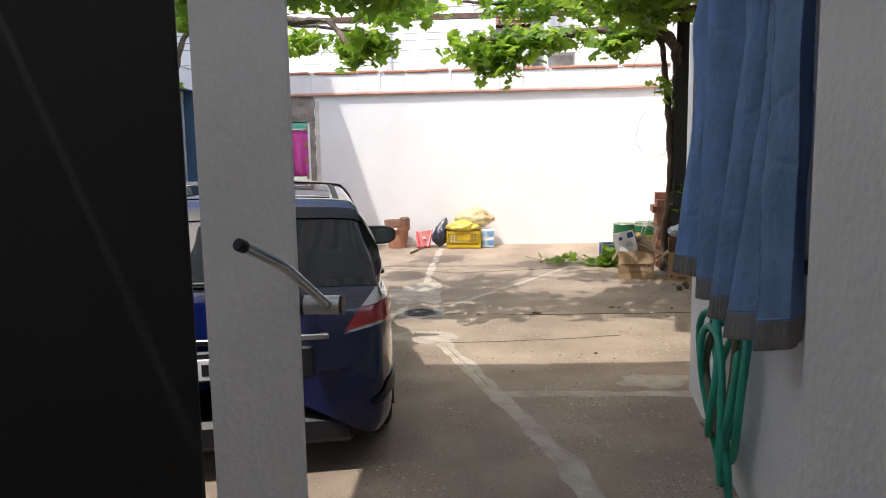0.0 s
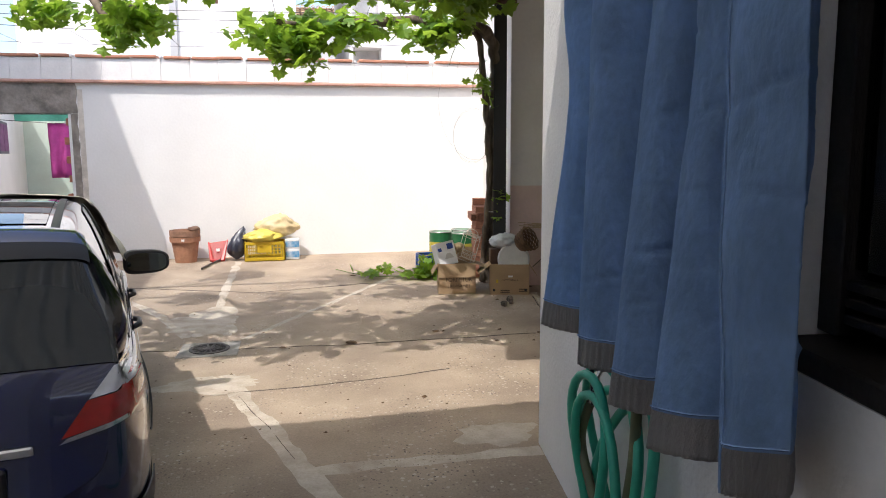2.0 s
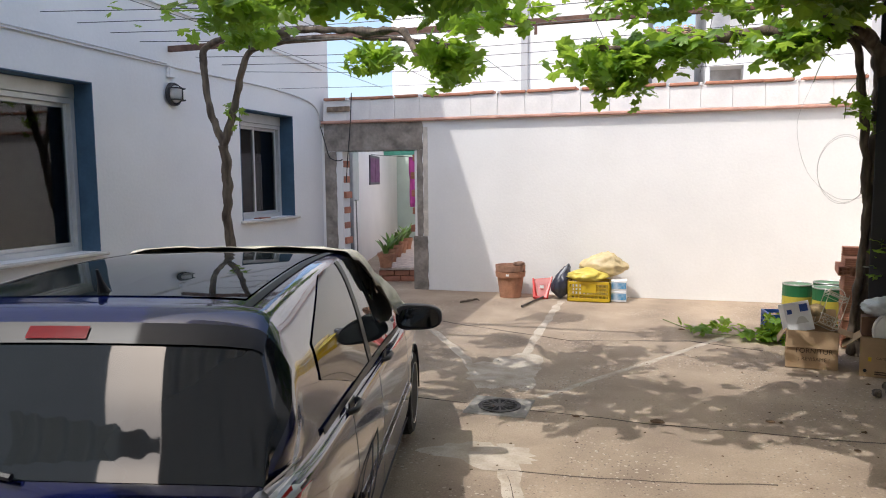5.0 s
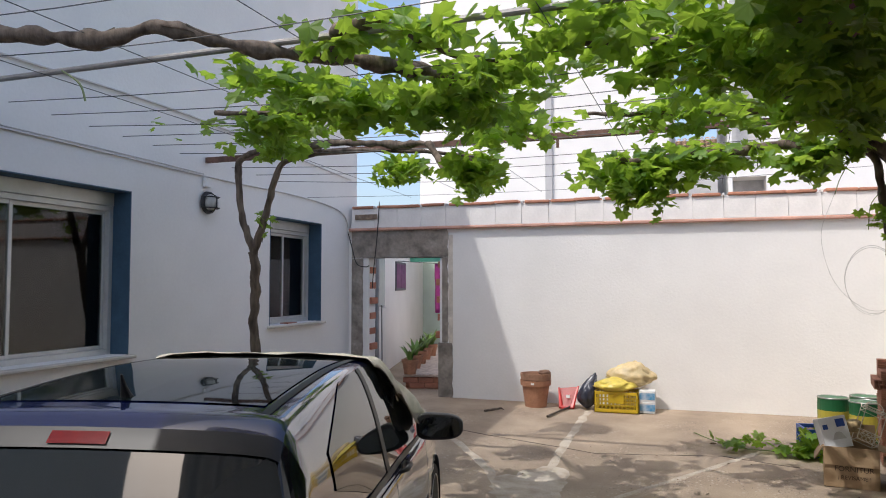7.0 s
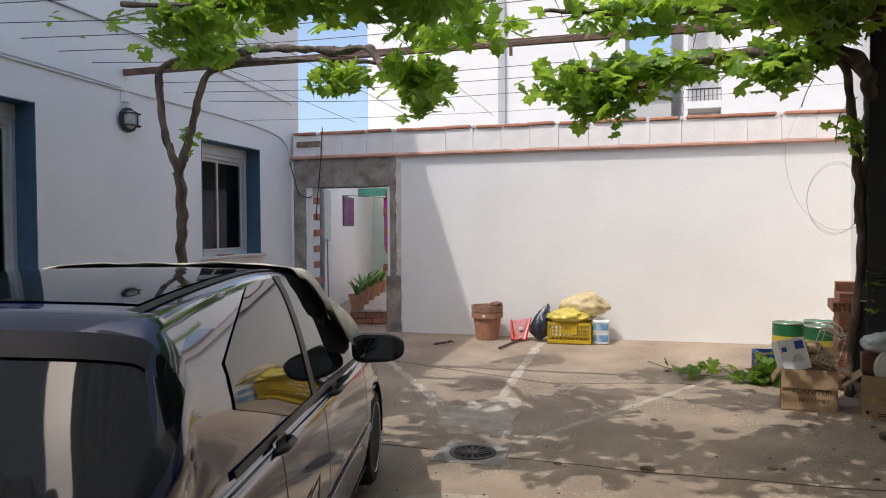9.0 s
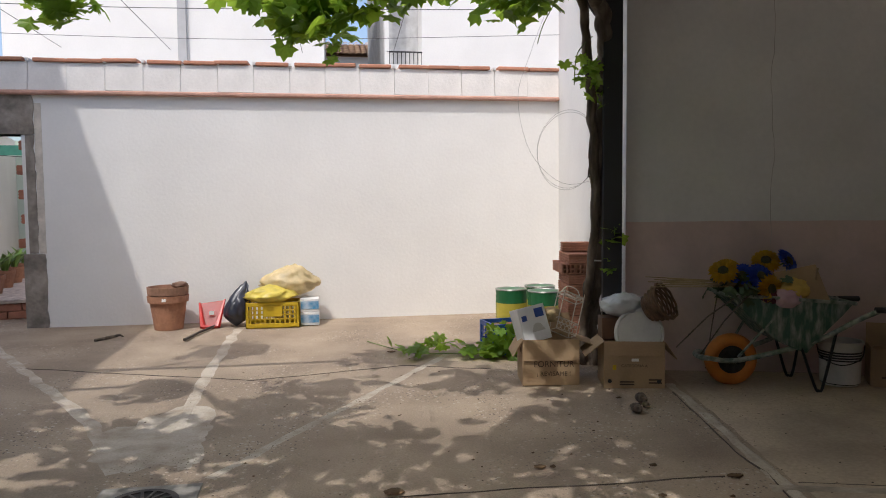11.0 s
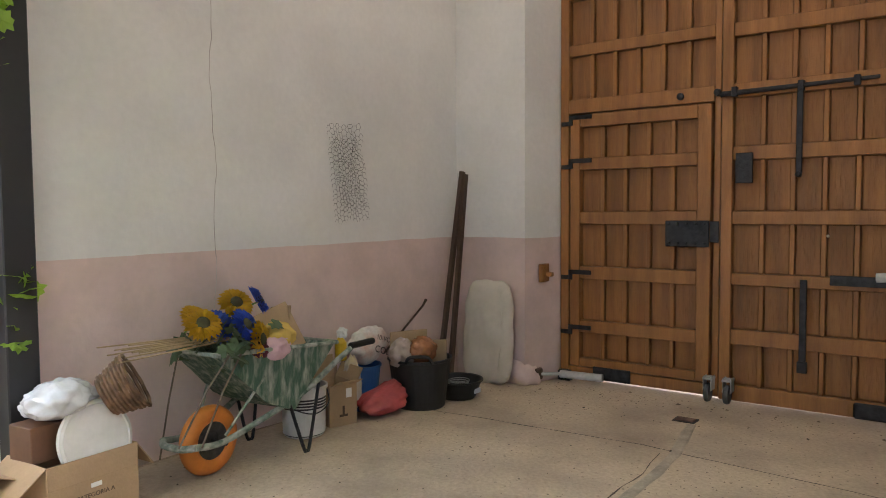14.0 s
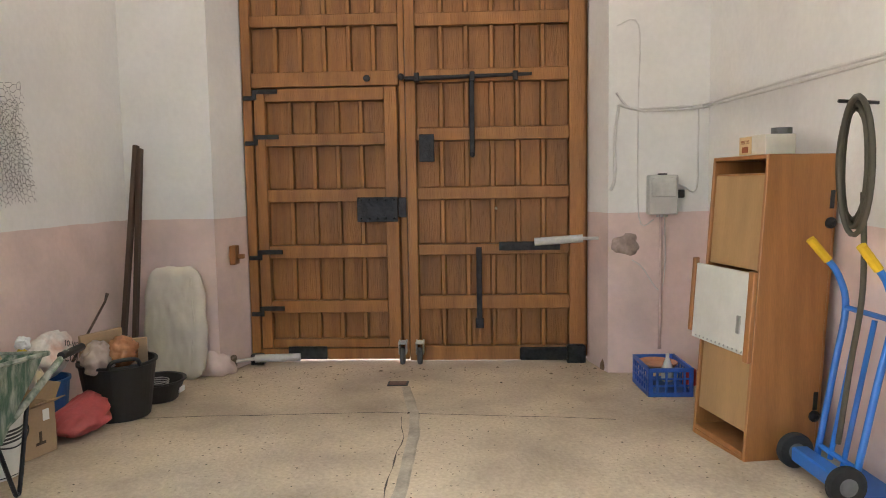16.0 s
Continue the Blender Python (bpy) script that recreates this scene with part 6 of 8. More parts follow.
# left leaf: outer frame
gpart("stile", -0.04, -0.79, -0.06, 0.03, -0.865, TOPZ, GATE_WOOD, gate_l)
gpart("stile", -0.04, -2.055, -0.06, 0.03, -2.10, TOPZ, GATE_WOOD, gate_l)
gpart("bottom_rail", -0.045, -0.868, -0.055, 0.028, -2.052, 0.035, GATE_WOOD, gate_l)
gpart("lock_rail", -0.045, -0.868, 2.165, 0.028, -2.052, 2.28, GATE_WOOD, gate_l)
for z in (2.64, 3.10, 3.55):
    gpart("rail", -0.035, -0.868, z, 0.028, -2.052, z + 0.09, GATE_WOOD, gate_l)
def boards(parent, v0, v1, z0, z1, n):
    """Sunk panels with open joints, and a narrow upright over each joint."""
    w = (v0 - v1) / n
    for k in range(n):
        a = v0 - k * w - (0.022 if k else 0.004)
        c = v0 - (k + 1) * w + (0.022 if k < n - 1 else 0.004)
        gpart("panel", 0.008 + 0.004 * math.sin(k * 2.3 + z0 * 5), a, z0 + 0.003, 0.030, c, z1 - 0.003, PANELW, parent, 0.003)
        if k:
            gpart("mullion", -0.026 - 0.003 * math.sin(k * 1.7 + z0 * 9), v0 - k * w + 0.016, z0, 0.020, v0 - k * w - 0.016, z1, GATE_WOOD, parent, 0.004)
for z0, z1 in ((2.283, 2.638), (2.733, 3.098), (3.193, 3.548)):
    boards(gate_l, -0.868, -2.052, z0, z1, 6)
# wicket door in the left leaf
wick = thing("wicket", GM, "", "")
wick.parent, wick.matrix_parent_inverse, wick.matrix_basis = gate_l, Matrix.Identity(4), Matrix.Identity(4)
WV0, WV1 = -0.885, -2.035
gpart("stile", -0.055, WV0, 0.045, 0.020, WV0 - 0.085, 2.15, GATE_WOOD, wick)
gpart("stile", -0.055, WV1 + 0.10, 0.045, 0.020, WV1, 2.15, GATE_WOOD, wick)
WR = [(0.045, 0.115), (0.335, 0.435), (0.785, 0.89), (1.245, 1.345), (1.695, 1.79), (2.05, 2.15)]
for a, b2 in WR:
    gpart("rail", -0.05, WV0 - 0.087, a, 0.018, WV1 + 0.102, b2, GATE_WOOD, wick)
for (a, b2), (c, d) in zip(WR, WR[1:]):
    boards(wick, WV0 - 0.087, WV1 + 0.102, b2 + 0.002, c - 0.002, 5)
# right leaf
gpart("stile", -0.045, -2.107, -0.07, 0.03, -2.185, TOPZ, GATE_WOOD, gate_r)
gpart("stile", -0.045, -3.405, -0.07, 0.03, -3.53, TOPZ, GATE_WOOD, gate_r)
RR = [(-0.07, 0.045), (0.355, 0.465), (0.80, 0.885), (1.25, 1.345), (1.72, 1.82), (2.18, 2.28), (2.62, 2.72), (3.08, 3.18), (3.55, 3.65)]
for a, b2 in RR:
    gpart("rail", -0.04, -2.188, a, 0.028, -3.402, b2, GATE_WOOD, gate_r)
for (a, b2), (c, d) in zip(RR, RR[1:]):
    boards(gate_r, -2.188, -3.402, b2 + 0.002, c - 0.002, 6)
# boards that close the back of both leaves
gpart("back_board", 0.031, -0.72, -0.05, 0.05, -2.10, TOPZ, PANELW, gate_l)
gpart("back_board", 0.031, -2.103, -0.06, 0.05, -3.63, TOPZ, PANELW, gate_r)
# ironwork
for z in (2.13, 1.77, 0.84, 0.375):
    b = box(-0.068, -1.08, z - 0.018, -0.0565, -0.90, z + 0.018, 0.003)
    box(-0.068, -0.91, z - 0.065, -0.0565, -0.875, z + 0.018, 0.003, bm=b)
    box(-0.055, -0.895, z - 0.065, -0.042, -0.80, z - 0.03, 0.003, bm=b)
    part("strap_hinge", b, GIRON, gate_l, "black iron strap hinge")
b = box(-0.072, -2.03, 1.075, -0.0565, -1.70, 1.275, 0.004)
box(-0.062, -2.098, 1.11, -0.047, -2.032, 1.27, 0.004, bm=b)
lk = part("lock_plate", b, GIRON, gate_l, "riveted black iron lock plate")
for k in range(10):
    part("rivet", lathe([(0.012, 0), (0.011, 0.006), (0.004, 0.010)], 8, m=pose(-0.073, -1.73 - 0.067 * (k % 5), 1.10 + 0.15 * (k // 5), 0, -90, 0)), GIRON, lk)
part("lock_plate", box(-0.060, -2.33, 1.55, -0.046, -2.21, 1.77, 0.004), GIRON, gate_r, "small black iron lock plate")
part("bolt_rod", tube([(-0.065, -2.10, 2.205), (-0.065, -3.11, 2.225)], [0.020, 0.013], 8), GIRON, gate_r, "long black iron sliding bolt")
for v in (-2.2, -2.64, -2.98):
    part("bolt_staple", box(-0.088, v - 0.02, 2.18, -0.041, v + 0.02, 2.25, 0.004), GIRON, gate_r)
part("hasp", box(-0.070, -2.655, 1.60, -0.058, -2.615, 2.20, 0.004), GIRON, gate_r, "hanging iron hasp")
part("hasp_knob", lathe([(0.022, 0), (0.020, 0.03), (0.008, 0.035)], 10, m=pose(-0.07, -2.635, 1.60, 0, -90, 0)), GIRON, gate_r)
part("drop_bolt", box(-0.066, -2.70, 0.22, -0.046, -2.655, 0.86, 0.004), GIRON, gate_r, "black iron drop bolt")
part("bolt_foot", box(-0.075, -2.71, 0.20, -0.045, -2.645, 0.28, 0.004), GIRON, gate_r)
part("hole_plug", lathe([(0.012, 0), (0.010, 0.01), (0.004, 0.012)], 8, m=pose(-0.023, -2.82, 1.17, 0, -90, 0)), mat("pale_plug", (0.7, 0.65, 0.55), 0.6), gate_r)
for v, z in ((-1.80, 2.22), (-2.075, 2.225)):
    part("iron_stud", lathe([(0.028, 0), (0.026, 0.02), (0.010, 0.026)], 10, m=pose(-0.046, v, z, 0, -90, 0)), GIRON, gate_l)
part("foot_strap", box(-0.072, -3.50, -0.07, -0.046, -3.0, 0.04, 0.012), GIRON, gate_r, "heavy black iron foot strap")
part("pivot", box(-0.10, -3.53, -0.10, -0.02, -3.38, 0.06, 0.015), GIRON, gate_r)
part("foot_strap", box(-0.066, -1.42, -0.05, -0.047, -1.10, 0.055, 0.003), GIRON, gate_l, "black iron foot plate")
part("pivot", box(-0.10, -0.90, -0.10, -0.02, -0.79, 0.0, 0.012), GIRON, gate_l)
part("arm_plate", box(-0.058, -3.33, 0.83, -0.046, -2.84, 0.90, 0.003), GIRON, gate_r, "black iron plate under the closer")
CLOSER = mat("grey_closer", (0.55, 0.55, 0.53), 0.5, var=0.1, scale=10)
for name, pts, rod in (("gate_closer", [(-0.10, -3.12, 0.90), (-0.13, -3.50, 0.925)], [(-0.13, -3.50, 0.925), (-0.30, -3.70, 0.935)]), ("gate_closer", [(-0.12, -1.21, -0.018), (-0.16, -0.85, -0.018)], [(-0.16, -0.85, -0.018), (-0.30, -0.68, -0.015)])):
    t = thing(name, GM, "grey hydraulic closer arm between gate and wall", "closer", "gate closers")
    part("cylinder", tube(pts, 0.032, 14), CLOSER, t)
    part("rod", tube(rod, 0.014, 10), CLOSER, t)
    e = Vector(rod[1])
    part("wall_mount", box(e.x - 0.04, e.y - 0.05, e.z - 0.05, e.x + 0.06, e.y + 0.03, e.z + 0.05, 0.01), mat("rusted_mount", (0.25, 0.18, 0.14), 0.8, var=0.25, scale=14), t)
for v in (-2.05, -2.19):
    t = thing("caster_wheel", GM @ pose(-0.10, v, 0), "steel caster wheel under the gate leaf", "wheel", "gate casters")
    part("tyre", lathe([(0.02, -0.018), (0.065, -0.018), (0.072, 0), (0.065, 0.018), (0.02, 0.018)], 20, m=pose(-0.02, 0, -0.012, 90, 0, 0)), mat("grey_rubber", (0.10, 0.10, 0.10), 0.7), t)
    part("fork", box(-0.045, -0.032, 0.0, 0.055, -0.024, 0.11, 0.004), CLOSER, t)
    part("fork", box(-0.045, 0.024, 0.0, 0.055, 0.032, 0.11, 0.004), CLOSER, t)
    part("plate", box(-0.05, -0.035, 0.085, 0.06, 0.035, 0.10, 0.003), CLOSER, t)
# broken plaster round the closer's mount and at the pillar foot
RAW = mat("raw_plaster", (0.46, 0.36, 0.31), 0.95, var=0.2, scale=14, bump=0.9)
def lump(c, r, seed, flat=(1, 1, 1)):
    b = bmesh.new()
    bmesh.ops.create_icosphere(b, subdivisions=3, radius=1)
    for v in b.verts:
        k = 1 + 0.35 * noise.noise(v.co * 1.8 + Vector((seed, 0, 0)))
        v.co = Vector((v.co.x * r * flat[0] * k, v.co.y * r * flat[1] * k, v.co.z * r * flat[2] * k)) + Vector(c)
    return b
tagged(part("plaster_lump", lump((0.13, -3.78, 0.90), 0.11, 1, (0.25, 1.0, 0.8)), RAW, None, "rough broken plaster round the wall mount", True), category="plaster").matrix_world = SHED
tagged(part("plaster_lump", lump((0.16, -0.60, -0.02), 0.16, 5, (0.7, 0.9, 0.8)), SHED_WALL, None, "crumbling plaster lump at the pillar foot", True), category="plaster").matrix_world = SHED
tagged(part("plaster_lump", lump((0.24, -3.66, -0.06), 0.10, 9, (0.8, 0.5, 0.9)), mat("earth_lump", (0.22, 0.13, 0.07), 0.95, var=0.2, bump=0.8), None, "brown broken mortar at the gate foot", True), category="mortar").matrix_world = SHED
# wood block and latch on the left reveal
t = thing("wood_block", SHED @ pose(0.27, -0.735, 0.84, 0, 0, 0), "brown wooden block with a peg on the gate reveal", "block")
part("block", box(-0.055, -0.035, -0.075, 0.055, 0.012, 0.075, 0.006), GATE_WOOD, t)
part("peg", box(-0.01, -0.09, -0.03, 0.03, -0.034, 0.005, 0.005), GATE_WOOD, t)
# bright gap below the gate: an unseen white wall added on the street side
street = structure("gap_wall", box(3.2, -9, -0.2, 3.5, 3, 4.0, m=SHED), WHITE, "unseen white wall added beyond the gate to brighten its gaps", "wall")

# ---- meter box and conduits ----
BOXGREY = mat("grey_plastic", (0.50, 0.50, 0.48), 0.5, var=0.05)
t = thing("meter_box", SHED @ pose(GU, -4.03, 1.12), "grey plastic meter box with a clear lid on the wall", "box")
part("body", box(-0.10, -0.105, 0, 0.0, 0.105, 0.29, 0.008), BOXGREY, t)
part("lid", box(-0.115, -0.09, 0.13, -0.10, 0.09, 0.27, 0.006), mat("clear_lid", (0.58, 0.58, 0.56), 0.2), t, "clear plastic lid")
part("latch", box(-0.08, -0.03, 0.29, -0.03, 0.03, 0.302, 0.003), DARK_STEEL, t)
part("switch", box(-0.05, -0.165, 0.12, -0.005, -0.108, 0.18, 0.004), DARK_STEEL, t)
for k, v in enumerate((-0.03, 0.0, 0.03)):
    part("gland", lathe([(0.012, -0.02), (0.012, 0)], 8, m=pose(-0.05, v, 0.0)), BOXGREY, t)
def scable(points, r, material, label):
    return cable([tuple(SHED @ Vector(p)) for p in points], r, material, label)
u0 = GU - 0.012
PINKCABLE = mat("pink_painted_pipe", (0.60, 0.45, 0.41), 0.7, var=0.08)
scable([(u0, -4.03, 1.12), (u0, -4.035, 0.6), (u0, -4.03, 0.1)], 0.013, PINKCABLE, "pink painted pipe below the meter box")
scable([(u0, -4.06, 1.12), (u0, -4.065, 0.7), (u0, -4.02, 0.55), (u0, -3.9, 0.72), (u0, -3.82, 0.78)], 0.004, CABLE_W, "thin cable from the meter box to the gate closer")
scable([(u0, -3.70, 2.02), (u0, -3.80, 1.905), (u0, -4.0, 1.90), (u0, -4.2, 1.91), (u0, -4.32, 1.92), (0.06, -4.335, 1.92), (-0.6, -4.345, 1.91), (-1.4, -4.36, 1.90), (-2.3, -4.38, 1.88), (-3.2, -4.4, 1.88)], 0.010, CABLE_W, "bundle of white-painted cables along the wall")
scable([(u0, -3.72, 1.93), (u0, -3.9, 1.885), (u0, -4.2, 1.89), (u0, -4.32, 1.90), (0.06, -4.337, 1.90), (-0.6, -4.347, 1.885), (-1.4, -4.362, 1.87), (-3.2, -4.4, 1.85)], 0.009, CABLE_W, "second white-painted cable along the wall")
scable([(u0, -3.72, 1.93), (u0, -3.69, 1.7), (u0, -3.69, 1.4), (u0, -3.66, 1.30)], 0.012, CABLE_W, "white-painted cable beside the gate")
scable([(u0, -3.70, 2.5), (u0, -3.86, 2.5), (u0, -3.86, 1.9), (u0, -3.87, 1.1), (u0, -3.98, 1.08)], 0.004, CABLE_W, "thin wire round the wall to the box")
scable([(u0, -4.14, 1.35), (u0, -4.2, 1.32), (u0, -4.29, 1.30), (u0, -4.30, 1.6), (u0, -4.30, 1.9)], 0.005, CABLE_W, "thin grey cable from the box")

# fine cracks down the shed wall's plaster
CRACK_LINE = mat("plaster_crack", (0.56, 0.51, 0.48), 0.95, var=0.2)
for k, u in enumerate((-2.41,)):
    pts = [(u + 0.035 * noise.noise((z * 2.1, k * 7, 0)) + 0.012 * noise.noise((z * 9, k, 4)), 0.0285, z) for z in np.linspace(0.25, 3.4, 60)]
    ob = structure("wall_crack", tube(pts, 0.0018, 4), CRACK_LINE, "fine crack running down the shed wall plaster", "crack")
    ob.matrix_world = SHED

# ---- things along the far wall ----
def on_ground(x, y):
    return ground_z(x, y) + 0.004
PLASTIC_RED = mat("red_plastic", (0.55, 0.03, 0.025), 0.35, var=0.06)
YELLOW_PL = mat("yellow_plastic", (0.62, 0.42, 0.02), 0.4, var=0.08)
BAG_YELLOW = mat("yellow_bag", (0.68, 0.55, 0.10), 0.4, var=0.12, scale=6, bump=0.5, bscale=12)
BAG_CREAM = mat("cream_bag", (0.66, 0.52, 0.28), 0.45, var=0.15, scale=6, bump=0.5, bscale=12)
BAG_DARK = mat("grey_bag", (0.045, 0.05, 0.075), 0.3, var=0.2, scale=6, bump=0.6, bscale=12)
CARD = mat("cardboard", (0.42, 0.29, 0.17), 0.9, var=0.07, scale=5, bump=0.15, bscale=70)
CARD_IN = mat("cardboard_inside", (0.36, 0.25, 0.15), 0.9, var=0.08, scale=5)
INK = mat("brown_ink", (0.10, 0.065, 0.04), 0.8)

t = thing("plant_pot", pose(-1.09, 9.66, on_ground(-1.09, 9.66)), "stack of large terracotta pots with a broken shard on top", "pot")
part("lower_pot", lathe([(0.145, 0), (0.185, 0.29), (0.205, 0.29), (0.21, 0.36), (0.19, 0.36), (0.18, 0.30), (0.02, 0.28)], 28), POT, t)
part("upper_pot", lathe([(0.15, 0.30), (0.175, 0.365), (0.205, 0.37), (0.21, 0.45), (0.195, 0.45), (0.185, 0.38), (0.02, 0.36)], 28), mat("dull_clay", (0.36, 0.20, 0.13), 0.9, var=0.14, scale=9), t)
part("shard", lump((0.12, -0.03, 0.47), 0.09, 3, (1.0, 0.8, 0.35)), mat("dark_clay", (0.22, 0.13, 0.09), 0.9, var=0.15), t, smooth=True)
part("price_tag", box(-0.02, -0.208, 0.31, 0.02, -0.203, 0.34), WHITE, t)
t = thing("dustpan", pose(-0.66, 9.72, on_ground(-0.66, 9.72)), "red plastic dustpan with a dark handle against the wall", "dustpan")
b = bmesh.new()
vs = [b.verts.new(c) for c in [(-0.075, -0.10, 0.0), (0.075, -0.10, 0.0), (0.13, 0.10, 0.27), (-0.13, 0.08, 0.24)]]
b.faces.new(vs)
bmesh.ops.solidify(b, geom=b.faces[:], thickness=0.008)
for p, q in (((-0.075, -0.10, 0.0), (-0.13, 0.08, 0.24)), ((0.075, -0.10, 0.0), (0.13, 0.10, 0.27)), ((-0.075, -0.10, 0.004), (0.075, -0.10, 0.004))):
    tube([Vector(p) + Vector((0, -0.03, 0.01)), Vector(q) + Vector((0, -0.03, 0.01))], [0.03, 0.012], 6, bm=b)
part("pan", b, PLASTIC_RED, t)
part("label_patch", box(-0.02, -0.04, 0.13, 0.03, -0.032, 0.17, m=pose(0, 0.0, 0)), WHITE, t)
part("handle", tube([(0.04, -0.12, 0.02), (-0.05, -0.45, 0.016), (-0.12, -0.85, 0.014)], [0.016, 0.013, 0.016], 8), mat("dark_handle", (0.05, 0.04, 0.035), 0.5), t)

def bag(w, d, h, seed, squeeze=0.55, tip=(0, 0), folds=0.10, sub=4):
    """A lumpy filled bag: wide foot, gathered top, creased."""
    b = bmesh.new()
    bmesh.ops.create_icosphere(b, subdivisions=sub, radius=1)
    for v in b.verts:
        n = v.co.copy()
        k = (n.z + 1) / 2
        taper = 1 - squeeze * k ** 1.6
        cr_ = 1 + folds * noise.noise((n.x * 2 + seed, n.y * 2, n.z * 2)) * 2 + folds * 0.7 * abs(noise.noise((n.x * 5, n.y * 5 + seed, n.z * 3)))
        v.co = Vector((n.x * w * taper * cr_ + tip[0] * k * k, n.y * d * taper * cr_ + tip[1] * k * k, max(0, (k ** 0.8)) * h * (1 + 0.08 * noise.noise((n.x * 3, seed, n.y * 3)))))
    # creases: sharp ridges on several scales
    for v in b.verts:
        q = v.co / max(w, h)
        r = 1 - abs(noise.noise(q * 4.5 + Vector((seed, 0, 0)))) * 2
        r2 = 1 - abs(noise.noise(q * 10 + Vector((0, seed, 0)))) * 2
        flat = min(1.0, max(0.0, v.co.z / (0.25 * h)))
        v.co += Vector((v.co.x, v.co.y, 0.4 * (v.co.z - 0.5 * h))) * flat * (0.16 * r + 0.07 * r2)
    return b
t = part("rubbish_bag", bag(0.13, 0.14, 0.47, 4, 0.8, (0.10, 0.06), 0.14), BAG_DARK, smooth=True)
t.matrix_world = pose(-0.40, 9.68, on_ground(-0.40, 9.68))
tagged(t, "dark grey plastic bag leaning on the white wall", "bag")

def lattice_crate(L, D, Hh, material, parent, cols=9, rows=4, rim=0.02):
    """A plastic crate with slotted sides."""
    part("base", box(-L / 2, -D / 2, 0, L / 2, D / 2, 0.012, 0.003), material, parent)
    for sgn in (-1, 1):
        for axis in (0, 1):
            n, W = (cols, L) if axis == 0 else (max(4, int(cols * D / L)), D)
            b = bmesh.new()
            o = (D / 2 if axis == 0 else L / 2) * sgn
            def bar(a0, a1, z0, z1, th=0.010):
                c0, c1 = (o - th, o) if sgn > 0 else (o, o + th)
                if axis == 0:
                    box(a0, c0, z0, a1, c1, z1, 0.0015, bm=b)
                else:
                    box(c0, a0, z0, c1, a1, z1, 0.0015, bm=b)
            bar(-W / 2, W / 2, 0.0, Hh * 0.18)
            bar(-W / 2, W / 2, Hh * 0.86, Hh, 0.016)
            for k in range(n + 1):
                a = -W / 2 + W * k / n
                wd = 0.03 if k in (0, n) else 0.008
                bar(max(a - wd, -W / 2), min(a + wd, W / 2), Hh * 0.18, Hh * 0.86)
            for r in range(1, rows):
                z = Hh * (0.18 + 0.68 * r / rows)
                bar(-W / 2, W / 2, z - 0.006, z + 0.006, 0.008)
            part("side", b, material, parent)

t = thing("plastic_crate", pose(0.0, 9.66, on_ground(0, 9.6)), "yellow slotted plastic fruit crate by the wall", "crate")
lattice_crate(0.56, 0.36, 0.27, YELLOW_PL, t, 11, 4)
part("label_plate", box(-0.10, -0.188, 0.12, 0.10, -0.181, 0.24, 0.004), YELLOW_PL, t)
t = part("plastic_bag", bag(0.26, 0.20, 0.20, 8, 0.5, (0.02, 0), 0.12), BAG_YELLOW, smooth=True)
t.matrix_world = pose(-0.03, 9.62, 0.235)
tagged(t, "bright yellow plastic bag stuffed into the crate", "bag")
t = part("plastic_bag", bag(0.30, 0.17, 0.34, 12, 0.55, (0.04, 0.03), 0.12), BAG_CREAM, smooth=True)
t.matrix_world = pose(0.16, 9.74, 0.29)
tagged(t, "cream plastic bag lying on top of the crate", "bag")
MILKBLUE = mat("blue_carton_print", (0.05, 0.24, 0.45), 0.5, var=0.15, scale=9, col2=(0.6, 0.65, 0.7), cover=0.45)
WHITE_CARD = mat("white_carton", (0.72, 0.73, 0.74), 0.5, var=0.05)
for k in range(2):
    t = thing("carton_pack", pose(0.385, 9.66, on_ground(0.385, 9.66) + 0.146 * k), "white and blue printed drinks carton pack beside the crate", "carton", "stacked carton packs")
    part("pack", box(-0.10, -0.10, 0, 0.10, 0.10, 0.145, 0.006), WHITE_CARD, t)
    part("print", box(-0.095, -0.104, 0.03, 0.095, -0.1005, 0.115), MILKBLUE, t)
    part("strap", box(-0.06, -0.104, 0.12, 0.06, -0.1005, 0.135), WHITE, t)

# sticks, dead leaves, trailing shoot on the floor
def litter(name, bm_, x, y, mt, label, cat, dz=0.0):
    o = part(name, bm_, mt)
    o.matrix_world = pose(x, y, on_ground(x, y) + dz)
    return tagged(o, label, cat)
litter("twig", tube([(0, 0, 0.01), (0.12, 0.10, 0.02), (0.2, 0.13, 0.035), (0.24, 0.10, 0.02)], [0.014, 0.016, 0.012, 0.005], 7), -1.65, 9.05, BARK, "dead brown twig on the concrete", "twig")
rs = random.Random(5)
for k in range(9):
    x, y = rs.uniform(0.3, 3.2), rs.uniform(4.2, 8.2)
    litter("dead_leaf", lump((0, 0, 0.006), rs.uniform(0.02, 0.045), k, (1, rs.uniform(0.4, 0.9), 0.18)), x, y, mat("dead_leaf", (0.13, 0.075, 0.035), 0.9) if k == 0 else bpy.data.materials["dead_leaf"], "curled dry brown leaf on the concrete", "leaf")
for x, y, r in ((2.62, 6.12, 0.042), (2.50, 5.92, 0.040), (2.60, 6.0, 0.026)):
    litter("bark_piece", lump((0, 0, r * 0.7), r, x * 7, (0.8, 1.3, 0.75)), x, y, BARK, "dark crumbling bark piece on the concrete", "bark")
shoot = thing("cut_shoot", pose(1.3, 7.9, on_ground(1.3, 7.9)), "cut green vine shoot lying on the concrete", "shoot")
